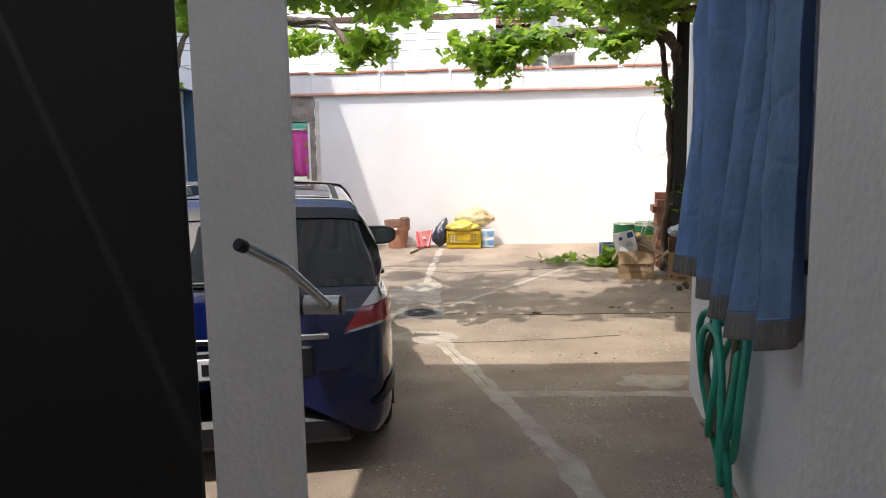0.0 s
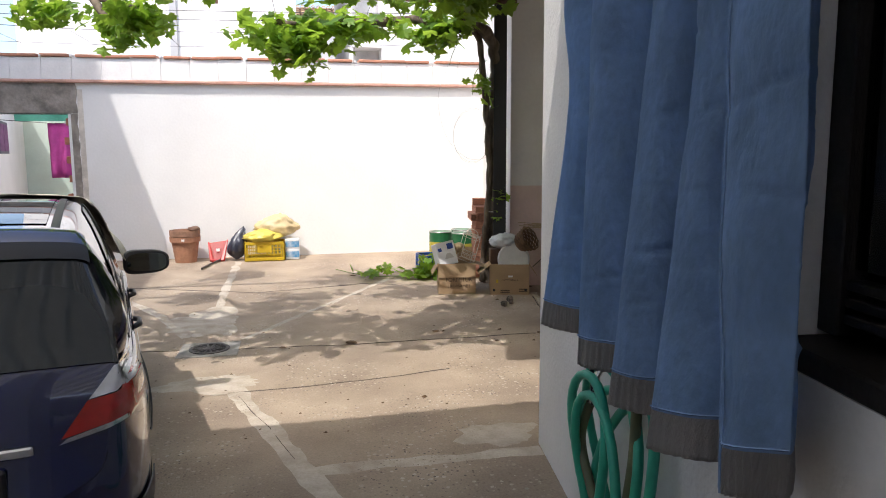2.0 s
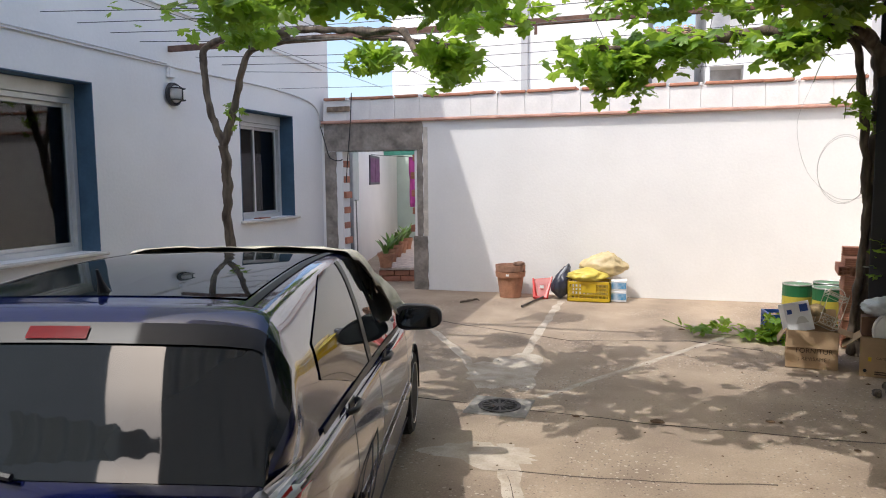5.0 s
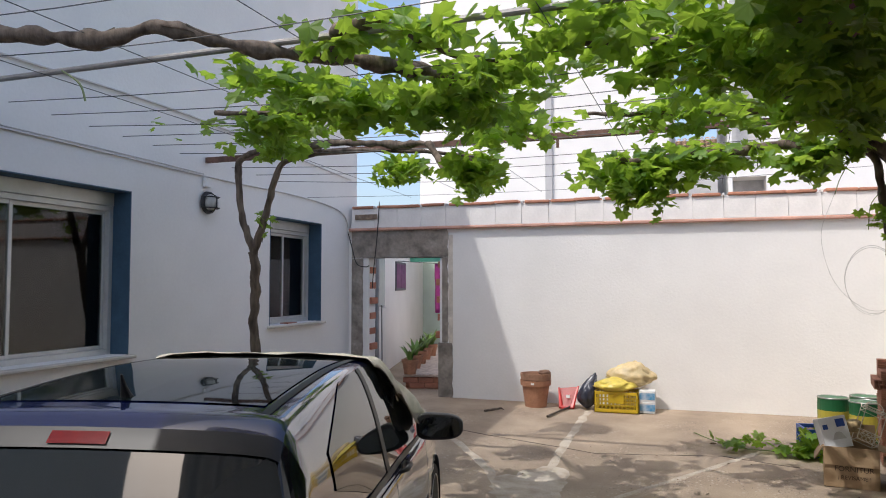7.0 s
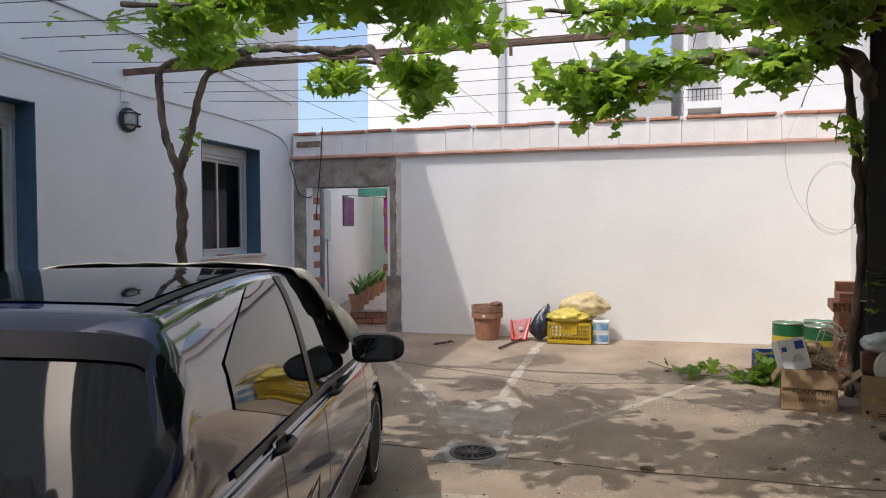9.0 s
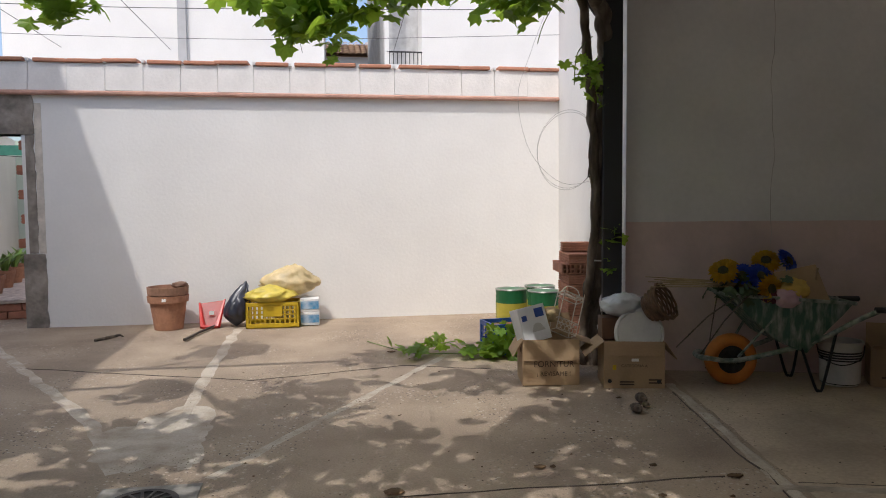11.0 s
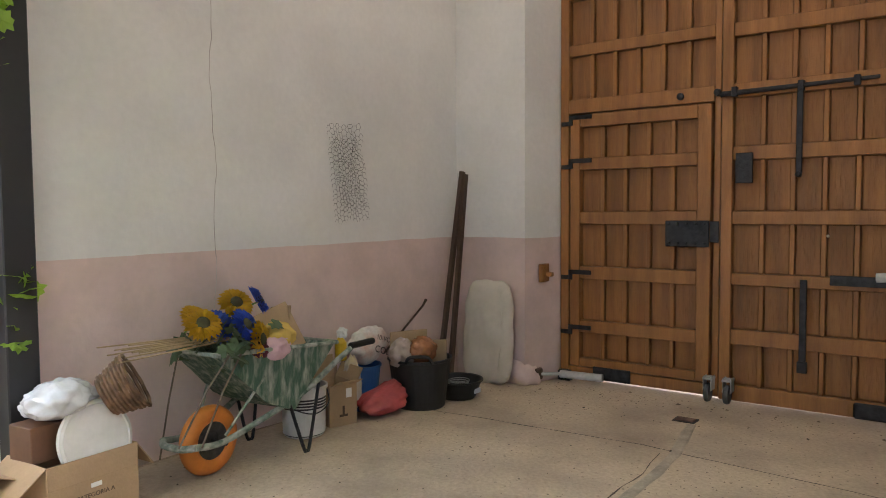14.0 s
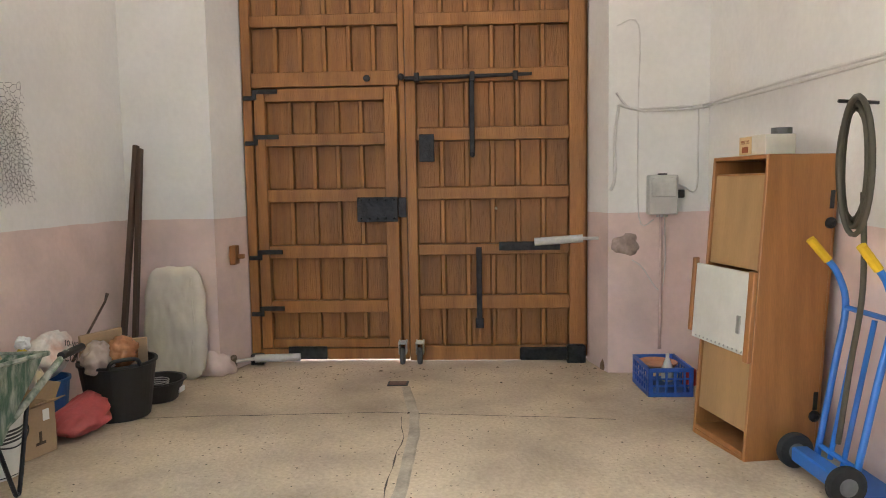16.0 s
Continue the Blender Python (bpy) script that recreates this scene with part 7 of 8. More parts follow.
part("stem", tube(smooth_path([(-0.35, 0.6, 0.02), (0.0, 0.0, 0.02), (0.35, -0.15, 0.03), (0.75, -0.25, 0.04)], 6), 0.005, 5), bpy.data.materials["green_shoot"], shoot)
L3 = Leaves()
for q in range(34):
    a = q / 33
    p = Vector((-0.1 + 0.9 * a, 0.02 - 0.3 * a, 0.05)) + Vector((rnd.gauss(0, 0.06), rnd.gauss(0, 0.09), rnd.uniform(0, 0.07)))
    L3.add(p, rnd.uniform(0.08, 0.16), 0.5)
L3.mesh("leaves", shoot)

# ---- bricks, paint cans, crate by the vine ----
pile = thing("brick_pile", pose(2.74, 7.72, on_ground(2.74, 7.72), 0, 0, -8), "neat stack of new hollow clay bricks against the wall", "bricks")
NEWBRICK = mat("new_brick", (0.50, 0.235, 0.15), 0.9, var=0.10, scale=12, bump=0.2, bscale=70, island=0.12)
long_b = box(-0.117, -0.0545, 0.002, 0.117, 0.0545, 0.083, 0.002)
for j in range(4):
    box(-0.122, -0.0595, 0.004 + j * 0.021, 0.122, 0.0595, 0.017 + j * 0.021, 0.002, bm=long_b)
me_long = None
end_b = brick_end(bmesh.new(), -0.055, 0, -0.12, 0.11, 0.085, 3, 2)
box(-0.0555, -0.05, 0.0, 0.0555, 0.12, 0.085, bm=end_b)
me_end = None
for layer in range(11):
    ends = layer in (8,)
    for k in range(3 if ends else 2):
        for row in range(2):
            if layer >= 10 and (k or not row):
                continue
            if ends:
                nm, src, m0 = "brick", "e", pose(-0.115 + 0.115 * k, -0.12 + row * 0.25, layer * 0.087)
            else:
                nm, src, m0 = "brick", "l", pose(0.0 + 0.004 * math.sin(layer * 3), -0.18 + k * 0.118 + row * 0.24, layer * 0.087)
            if src == "l":
                if me_long is None:
                    o = part(nm, long_b, NEWBRICK, pile)
                    me_long = o.data
                else:
                    o = new(nm, me_long)
                    o.parent = pile
            else:
                if me_end is None:
                    o = part(nm, end_b, NEWBRICK, pile)
                    me_end = o.data
                else:
                    o = new(nm, me_end)
                    o.parent = pile
            o.matrix_basis = m0
GREEN_CAN = mat("green_can", (0.02, 0.14, 0.05), 0.4, var=0.08)
YEL_CAN = mat("yellow_can_band", (0.50, 0.42, 0.06), 0.4, var=0.08)
STEELC = mat("can_steel", (0.42, 0.42, 0.40), 0.35, metal=0.7, var=0.1)
for x, y in ((2.36, 8.55), (2.62, 8.32), (2.70, 8.72)):
    t = thing("paint_can", pose(x, y, on_ground(x, y)), "green and yellow metal paint drum beside the bricks", "can", "paint drums")
    part("body", lathe([(0.145, 0), (0.15, 0.01), (0.15, 0.44), (0.153, 0.45), (0.145, 0.46)], 28), GREEN_CAN, t)
    part("band", lathe([(0.1515, 0.10), (0.1515, 0.33)], 28, cap=False), YEL_CAN, t, "yellow printed band")
    part("band_patch", lathe([(0.1525, 0.05), (0.1525, 0.40)], 28, cap=False, m=Matrix.Diagonal((1, 0.35, 1, 1))), GREEN_CAN, t)
    part("rim", tube([(0.148 * math.cos(a), 0.148 * math.sin(a), 0.46) for a in np.linspace(0, 6.283, 28, endpoint=False)], 0.008, 6, closed=True), STEELC, t)
    part("lid", lathe([(0.14, 0.448), (0.14, 0.454), (0.01, 0.456)], 24), STEELC, t)
BLUE_PL = mat("blue_plastic", (0.03, 0.12, 0.48), 0.4, var=0.08)
t = thing("plastic_crate", pose(2.18, 7.85, on_ground(2.18, 7.85), 0, 0, 8), "blue plastic crate full of odds and ends under vine leaves", "crate")
lattice_crate(0.46, 0.34, 0.27, BLUE_PL, t, 8, 3)
for k in range(5):
    o = part("contents", lump((0, 0, 0), 0.08, k * 2.2, (1, 0.9, 0.7)), (CARD, BARK, BRICK, BAG_DARK, CARD)[k], t, smooth=True)
    o.location = (-0.14 + 0.07 * k, 0.05 * math.sin(k * 2), 0.20)
L4 = Leaves()
for q in range(80):
    L4.add(Vector((rnd.uniform(-0.28, 0.25), rnd.uniform(-0.35, -0.12), rnd.uniform(0.02, 0.28))), rnd.uniform(0.08, 0.16), 0.8)
ob = L4.mesh("vine_leaves", None)
ob.matrix_world = pose(2.18, 7.85, on_ground(2.18, 7.85))
tagged(ob, "fallen green vine leaves over the blue crate", "leaves", kind="stuff")

# ---- cartons ----
def carton(m, L, D, Hh, label, flaps):
    t = thing("cardboard_box", m, label, "box", "open cartons")
    th = 0.006
    part("front", box(-L / 2, -D / 2, 0, L / 2, -D / 2 + th, Hh, 0.001), CARD, t)
    part("back", box(-L / 2, D / 2 - th, 0, L / 2, D / 2, Hh, 0.001), CARD, t)
    part("side", box(-L / 2, -D / 2 + th, 0, -L / 2 + th, D / 2 - th, Hh, 0.001), CARD, t)
    part("side", box(L / 2 - th, -D / 2 + th, 0, L / 2, D / 2 - th, Hh, 0.001), CARD, t)
    part("bottom", box(-L / 2 + th, -D / 2 + th, 0, L / 2 - th, D / 2 - th, th), CARD_IN, t)
    for side, ang, ln in flaps:
        if side in "fb":
            s = -1 if side == "f" else 1
            fm = pose(0, s * D / 2, Hh) @ pose(0, 0, 0, s * ang, 0, 0)
            part("flap", box(-L / 2 + 0.004, min(0, s * ln), -th, L / 2 - 0.004, max(0, s * ln), 0, 0.001, m=fm), CARD, t)
        else:
            s = -1 if side == "l" else 1
            fm = pose(s * L / 2, 0, Hh) @ pose(0, 0, 0, 0, -s * ang, 0)
            part("flap", box(min(0, s * ln), -D / 2 + 0.004, -th, max(0, s * ln), D / 2 - 0.004, 0, 0.001, m=fm), CARD, t)
    return t

def text(body, size, m, material, parent, name="writing", extrude=0.0006):
    cu = bpy.data.curves.new(name, "FONT")
    cu.body, cu.size, cu.extrude, cu.align_x = body, size, extrude, "CENTER"
    tmp = bpy.data.objects.new("tmp", cu)
    scene.collection.objects.link(tmp)
    bpy.context.view_layer.update()
    me = bpy.data.meshes.new_from_object(tmp.evaluated_get(bpy.context.evaluated_depsgraph_get()))
    bpy.data.objects.remove(tmp)
    me.materials.clear()
    me.materials.append(material)
    o = new(name, me)
    o.parent = parent
    o.matrix_basis = m
    return o

B1 = carton(pose(2.20, 6.82, on_ground(2.2, 6.8), 0, 0, -8), 0.41, 0.32, 0.33, "open cardboard box with printed writing and wire baskets inside", [("f", -84, 0.15), ("r", -20, 0.15), ("l", -60, 0.14), ("b", 70, 0.15)])
text("FORNITUR", 0.06, pose(0.02, -0.1622, 0.135, 90, 0, 0), INK, B1)
text("\u00a1 REVISAME !", 0.045, pose(0.02, -0.1622, 0.070, 90, 0, 0), INK, B1)
text("TIB", 0.05, pose(-0.2062, -0.02, 0.22, 90, 0, -90), INK, B1)
B2 = carton(pose(2.75, 6.60, on_ground(2.7, 6.55), 0, 0, -13), 0.42, 0.32, 0.33, "open cardboard box holding a white lid and a basket in plastic", [("f", -86, 0.10), ("l", -38, 0.17), ("r", -55, 0.15)])
text("CATEGORIA A", 0.028, pose(0.0, -0.1622, 0.15, 90, 0, 0), INK, B2)
part("label_sticker", box(-0.02, -0.1635, 0.19, 0.03, -0.1615, 0.21), WHITE, B2)
part("yellow_sticker", box(-0.15, -0.1635, 0.13, -0.125, -0.1615, 0.165), YELLOW_PL, B2)
for x in (-0.17, 0.17):
    part("dark_hole_disc", lathe([(0.014, 0), (0.014, 0.002)], 14, m=pose(x, -0.1618, 0.05, 90, 0, 0)), DARK_STEEL, B2)
for k in range(2):
    part("print_line", box(0.10, -0.1632, 0.055 - 0.022 * k, 0.19, -0.1612, 0.066 - 0.022 * k), INK, B2)
    part("print_line", box(-0.10, -0.1632, 0.04 - 0.018 * k, 0.0, -0.1612, 0.05 - 0.018 * k), INK, B2)
# in the first box: a white printed carton and cream wire baskets
t = thing("lamp_carton", pose(2.10, 6.80, 0.27, -14, -10, 12), "white printed carton with blue marks standing in the box", "carton")
part("carton", box(-0.11, -0.07, 0, 0.11, 0.07, 0.26, 0.003), WHITE_CARD, t)
part("blue_mark", box(0.02, -0.072, 0.17, 0.09, -0.0705, 0.235), mat("deep_blue_print", (0.03, 0.08, 0.33), 0.5), t)
part("blue_mark", box(-0.09, -0.072, 0.16, -0.05, -0.0705, 0.20), bpy.data.materials["deep_blue_print"], t)
part("lamp_print", lathe([(0.055, 0), (0.03, 0.05), (0.01, 0.06)], 16, m=pose(0.02, -0.071, 0.07, 0, 0, 0) @ Matrix.Diagonal((1, 0.02, 1, 1))), BOXGREY, t)
CREAM = mat("cream_wire", (0.62, 0.55, 0.45), 0.5, var=0.1)
t = thing("wire_basket", pose(2.30, 6.78, 0.33, -18, 24, 8), "cream wire basket with scrollwork tipped in the box", "basket")
W_, D_, H_ = 0.17, 0.10, 0.30
for z in (0, 0.09, 0.27, 0.30):
    part("ring", tube([(-W_ / 2, -D_ / 2, z), (W_ / 2, -D_ / 2, z), (W_ / 2, D_ / 2, z), (-W_ / 2, D_ / 2, z)], 0.004, 6, closed=True), CREAM, t)
for x, y in ((-1, -1), (1, -1), (1, 1), (-1, 1)):
    part("upright", tube([(x * W_ / 2, y * D_ / 2, 0), (x * W_ / 2, y * D_ / 2, H_ + 0.03)], 0.004, 6), CREAM, t)
for k in range(9):
    x = -W_ / 2 + W_ * (k + 0.5) / 9
    part("bar", tube([(x, -D_ / 2, 0.27), (x, -D_ / 2, 0.30), (x, D_ / 2, 0.30)], 0.0028, 5), CREAM, t)
for k in range(5):
    for z in (0.025, 0.065):
        c = (-W_ / 2 + W_ * (k + 0.5) / 5, -D_ / 2, z)
        part("scroll", tube([(c[0] + 0.017 * math.cos(a), c[1], c[2] + 0.018 * math.sin(a)) for a in np.linspace(0, 6.283, 10, endpoint=False)], 0.0028, 5, closed=True), CREAM, t)
part("handle", tube(smooth_path([(-W_ / 2, 0, 0.30), (-W_ / 4, 0, 0.36), (W_ / 4, 0, 0.36), (W_ / 2, 0, 0.30)], 5), 0.004, 6), CREAM, t)
t = part("rope_ball", lathe([(0.01, 0), (0.05, 0.01), (0.075, 0.05), (0.065, 0.09), (0.03, 0.11), (0.01, 0.115)], 18), mat("straw", (0.50, 0.37, 0.20), 0.9, var=0.2, scale=20, bump=0.6), smooth=True)
t.matrix_world = pose(2.24, 6.86, 0.40)
tagged(t, "straw-coloured ball of twine in the wire basket", "twine")
t = part("paper_bag", bag(0.10, 0.05, 0.16, 3, 0.3), mat("kraft_paper", (0.45, 0.31, 0.18), 0.9, var=0.1), smooth=True)
t.matrix_world = pose(2.10, 6.90, 0.30)
tagged(t, "brown paper bag behind the carton", "bag")
# in the second box: white round lid, dark box, basket in a plastic bag
t = part("tub_lid", lathe([(0.17, 0), (0.175, 0.01), (0.17, 0.025), (0.155, 0.03), (0.15, 0.022), (0.01, 0.024)], 36), mat("white_plastic", (0.68, 0.67, 0.64), 0.4, var=0.06))
t.matrix_world = pose(2.77, 6.50, 0.36, 78, 0, -13)
tagged(t, "round white plastic lid standing in the box", "lid")
t = part("wooden_box", box(-0.13, -0.08, 0, 0.13, 0.08, 0.16, 0.004), mat("brown_box", (0.16, 0.08, 0.045), 0.6, var=0.1))
t.matrix_world = pose(2.68, 6.66, 0.30, 0, 0, -10)
tagged(t, "small brown wooden box in the carton", "box")
t = part("plastic_bag", bag(0.17, 0.13, 0.17, 21, 0.4, (0, 0), 0.14), mat("pale_plastic_film", (0.62, 0.64, 0.66), 0.25, var=0.1, scale=9, bump=0.4, bscale=14), smooth=True)
t.matrix_world = pose(2.70, 6.62, 0.46, 0, 0, 10)
tagged(t, "crumpled clear plastic bag on the carton", "bag")
t = thing("wicker_basket", pose(2.84, 6.50, 0.53, 0, 62, -50) @ Matrix.Scale(1.3, 4), "small brown wicker basket tipped over on the box", "basket")
WICK = mat("wicker", (0.19, 0.105, 0.055), 0.8, var=0.25, scale=20, bump=0.8)
part("floor", lathe([(0.01, 0), (0.07, 0.0), (0.07, 0.008), (0.01, 0.008)], 20), WICK, t)
for k in range(8):
    r = 0.07 + 0.03 * k / 7
    part("weave", tube([((r + 0.004 * math.sin(a * 9 + k * 3.1)) * math.cos(a), (r + 0.004 * math.sin(a * 9 + k * 3.1)) * math.sin(a), 0.012 + k * 0.014) for a in np.linspace(0, 6.283, 54, endpoint=False)], 0.007, 5, closed=True), WICK, t)

# ---- wheelbarrow ----
BARROW = pose(3.824, 6.305, 0, 0, 0, -10)
gz = ground_z(3.9, 6.3)
wb = thing("wheelbarrow", BARROW @ pose(0, 0, gz), "battered green wheelbarrow with an orange wheel and paint crust", "wheelbarrow")
TRAY = mat("chipped_green_paint", (0.05, 0.11, 0.075), 0.6, var=0.25, scale=9, bump=0.5, col2=(0.46, 0.45, 0.39), cover=0.37, stretch=(3.4, 3.4, 0.8))
CRUST = mat("cement_crust", (0.33, 0.34, 0.29), 0.9, var=0.2, scale=20, bump=0.8, col2=(0.05, 0.10, 0.07), cover=0.42)
def tray():
    b = bmesh.new()
    top = [(-0.52, -0.17, 0.66), (0.26, -0.29, 0.61), (0.26, 0.29, 0.61), (-0.52, 0.17, 0.66)]
    bot = [(-0.22, -0.19, 0.37), (0.0, -0.21, 0.27), (0.0, 0.21, 0.27), (-0.22, 0.19, 0.37)]
    T = [b.verts.new(p) for p in top]
    B = [b.verts.new(p) for p in bot]
    for k in range(4):
        b.faces.new((B[k], B[(k + 1) % 4], T[(k + 1) % 4], T[k]))
    b.faces.new(B)
    bmesh.ops.subdivide_edges(b, edges=b.edges[:], cuts=3, use_grid_fill=True)
    for v in b.verts:
        v.co += 0.008 * Vector((noise.noise(v.co * 5), noise.noise(v.co * 5 + Vector((9, 0, 0))), noise.noise(v.co * 5 + Vector((0, 9, 0)))))
    bmesh.ops.solidify(b, geom=b.faces[:], thickness=0.006)
    return b
part("tray", tray(), TRAY, wb)
part("tray_rim", tube([(-0.53, -0.18, 0.662), (0.27, -0.30, 0.612), (0.27, 0.30, 0.612), (-0.53, 0.18, 0.662)], 0.013, 8, closed=True), CRUST, wb)
for s in (-1, 1):
    part("frame_tube", tube(smooth_path([(-0.62, 0.0 * s + 0.12 * s, 0.215), (-0.45, 0.13 * s, 0.20), (-0.15, 0.16 * s, 0.27), (0.08, 0.22 * s, 0.36), (0.30, 0.28 * s, 0.50), (0.46, 0.30 * s, 0.575)], 6), 0.017, 10), CRUST, wb, smooth=True)
    part("grip", tube([(0.40, 0.30 * s, 0.568), (0.62, 0.305 * s, 0.565)], 0.020, 10), mat("black_grip", (0.015, 0.015, 0.015), 0.6) if s < 0 else bpy.data.materials["black_grip"], wb)
    part("leg", tube(smooth_path([(-0.04, 0.20 * s, 0.33), (0.05, 0.22 * s, 0.05), (0.08, 0.22 * s, 0.012), (0.11, 0.22 * s, 0.05), (0.18, 0.24 * s, 0.42)], 4), 0.010, 8), GIRON, wb)
    part("brace", tube([(-0.42, 0.11 * s, 0.22), (-0.22, 0.20 * s, 0.50)], 0.009, 6), CRUST, wb)
part("front_bar", tube(smooth_path([(-0.62, -0.12, 0.215), (-0.66, -0.06, 0.21), (-0.66, 0.06, 0.21), (-0.62, 0.12, 0.215)], 5), 0.018, 10), CRUST, wb)
wh = thing("wheel", pose(0, 0, 0), "", "")
wh.parent, wh.matrix_parent_inverse = wb, Matrix.Identity(4)
wh.matrix_basis = pose(-0.43, 0, 0.185, 90, 0, 0)
tyre_b = bmesh.new()
ORANGE = mat("orange_rubber", (0.62, 0.20, 0.03), 0.55, var=0.10, scale=8, bump=0.1)
tyre_b.free()
prof = [(0.135 + 0.05 * math.cos(a) if False else 0.135 + 0.048 * math.cos(a), 0.045 * math.sin(a)) for a in np.linspace(0, 6.283, 18, endpoint=False)]
tb = bmesh.new()
rings = [[tb.verts.new((r * math.cos(p), r * math.sin(p), z)) for r, z in prof] for p in np.linspace(0, 6.283, 44, endpoint=False)]
for i in range(44):
    for j in range(18):
        tb.faces.new((rings[i][j], rings[(i + 1) % 44][j], rings[(i + 1) % 44][(j + 1) % 18], rings[i][(j + 1) % 18]))
part("tyre", tb, ORANGE, wh, smooth=True)
part("rim", lathe([(0.01, -0.03), (0.05, -0.02), (0.10, -0.03), (0.105, 0.03), (0.05, 0.02), (0.01, 0.03)], 28), mat("dirty_rim", (0.05, 0.045, 0.04), 0.7, var=0.3, scale=20, bump=0.5), wh)
part("axle", tube([(0, 0, -0.13), (0, 0, 0.13)], 0.012, 8), GIRON, wh)
# load: artificial flowers, carton, rags, canes
def flower(m, petal_mat, label, r=0.10):
    t = thing("artificial_flower", m, label, "flower", "artificial flowers")
    b = bmesh.new()
    for ring, (n, rr, up) in enumerate(((22, r, 0.004), (20, r * 0.92, 0.018), (14, r * 0.75, 0.03))):
        for k in range(n):
            a = 2 * math.pi * (k + 0.5 * ring) / n + 0.1 * math.sin(k * 5)
            d = Vector((math.cos(a), math.sin(a), 0))
            s = Vector((-d.y, d.x, 0)) * r * 0.17
            p0, p1, p2 = d * rr * 0.35 + Vector((0, 0, up)), d * rr * 0.75 + Vector((0, 0, up + 0.018)), d * rr * 1.05 + Vector((0, 0, up + 0.004))
            q = [b.verts.new(v) for v in (p0, p1 + s, p2, p1 - s)]
            b.faces.new(q)
    bmesh.ops.solidify(b, geom=b.faces[:], thickness=0.002)
    part("petals", b, petal_mat, t)
    part("heart", lathe([(r * 0.36, 0.015), (r * 0.34, 0.035), (r * 0.2, 0.045), (0.01, 0.046)], 16), mat("dark_heart", (0.06, 0.055, 0.02), 0.9, var=0.2, bump=0.8), t, smooth=True)
    part("stem", tube([(0, 0, 0.01), (0.01, 0.01, -0.12), (0.02, 0.02, -0.20)], 0.005, 5), LEAF2, t)
SUNY = mat("yellow_petal", (0.72, 0.42, 0.01), 0.6, var=0.12)
BLUEP = mat("blue_petal", (0.045, 0.12, 0.66), 0.6, var=0.15)
fl = [(-0.46, -0.06, 0.80, SUNY, 48, -25), (-0.36, 0.10, 0.80, SUNY, 45, 10), (-0.24, -0.12, 0.77, BLUEP, 62, 15), (-0.12, 0.06, 0.86, SUNY, 50, -20), (0.0, 0.02, 0.86, BLUEP, 62, 45), (-0.20, -0.18, 0.70, SUNY, 85, 20), (-0.30, 0.02, 0.76, BLUEP, 60, -30)]
for x, y, z, mt, tx, tz in fl:
    flower(BARROW @ pose(x - 0.05, y, z + gz, tx, 0, tz), mt, "yellow artificial sunflower lying in the wheelbarrow" if mt is SUNY else "blue artificial daisy lying in the wheelbarrow")
L5 = Leaves()
for q in range(46):
    L5.add(Vector((rnd.gauss(-0.36, 0.13), rnd.gauss(-0.08, 0.11), rnd.gauss(0.70, 0.045))), rnd.uniform(0.07, 0.125), 0.7)
ob = L5.mesh("artificial_leaves", None)
ob.data.materials[0] = mat("fabric_leaf", (0.075, 0.115, 0.05), 0.8, var=0.15, island=0.3)
ob.matrix_world = BARROW @ pose(0, 0, gz)
tagged(ob, "dull green fabric leaves of the artificial flowers", "leaves", kind="stuff")
t = part("carton_flap", box(-0.15, -0.006, 0, 0.16, 0.006, 0.27, 0.002), CARD)
t.matrix_world = BARROW @ pose(0.03, -0.15, gz + 0.58, -24, -10, 6)
tagged(t, "brown cardboard panel standing in the wheelbarrow", "cardboard")
t = part("carton_flap", box(-0.12, -0.006, 0, 0.12, 0.006, 0.24, 0.002), CARD_IN)
t.matrix_world = BARROW @ pose(0.12, 0.02, gz + 0.58, 10, 8, 70)
tagged(t, "second brown cardboard panel in the wheelbarrow", "cardboard")
for x, y, z, r, mt, lb in ((-0.08, -0.16, 0.60, 0.10, mat("yellow_cloth", (0.62, 0.42, 0.10), 0.9, var=0.08), "folded yellow cloth in the wheelbarrow"), (-0.13, -0.19, 0.56, 0.09, mat("pink_cloth", (0.58, 0.38, 0.42), 0.9, var=0.08), "pink cloth bundle in the wheelbarrow"), (-0.24, -0.17, 0.58, 0.07, mat("maroon_cloth", (0.10, 0.015, 0.03), 0.9, var=0.1), "dark maroon cloth bundle in the wheelbarrow")):
    o = part("rag", bag(r, r * 0.8, r * 1.7, r * 99, 0.3, (0, 0), 0.12), mt, smooth=True)
    o.matrix_world = BARROW @ pose(x, y, z + gz)
    tagged(o, lb, "cloth")
fill = part("rubble_fill", box(-0.36, -0.13, 0.50, 0.15, 0.15, 0.585, 0.02), CARD_IN)
fill.matrix_world = BARROW @ pose(0, 0, gz)
tagged(fill, "mixed paper and rags filling the wheelbarrow", "rags")
CANE = mat("dry_cane", (0.42, 0.30, 0.16), 0.8, var=0.15)
canes = thing("cane_bundle", BARROW @ pose(0, 0, gz), "bundle of dry canes sticking out of the wheelbarrow", "canes")
for k in range(9):
    z = 0.69 + 0.008 * (k % 3)
    part("cane", tube([(-0.25, -0.05 + 0.012 * k, z + 0.01), (-1.02 + 0.05 * (k % 4), -0.10 + 0.018 * k, z + 0.02 + 0.005 * k)], [0.006, 0.0035], 5), CANE, canes)
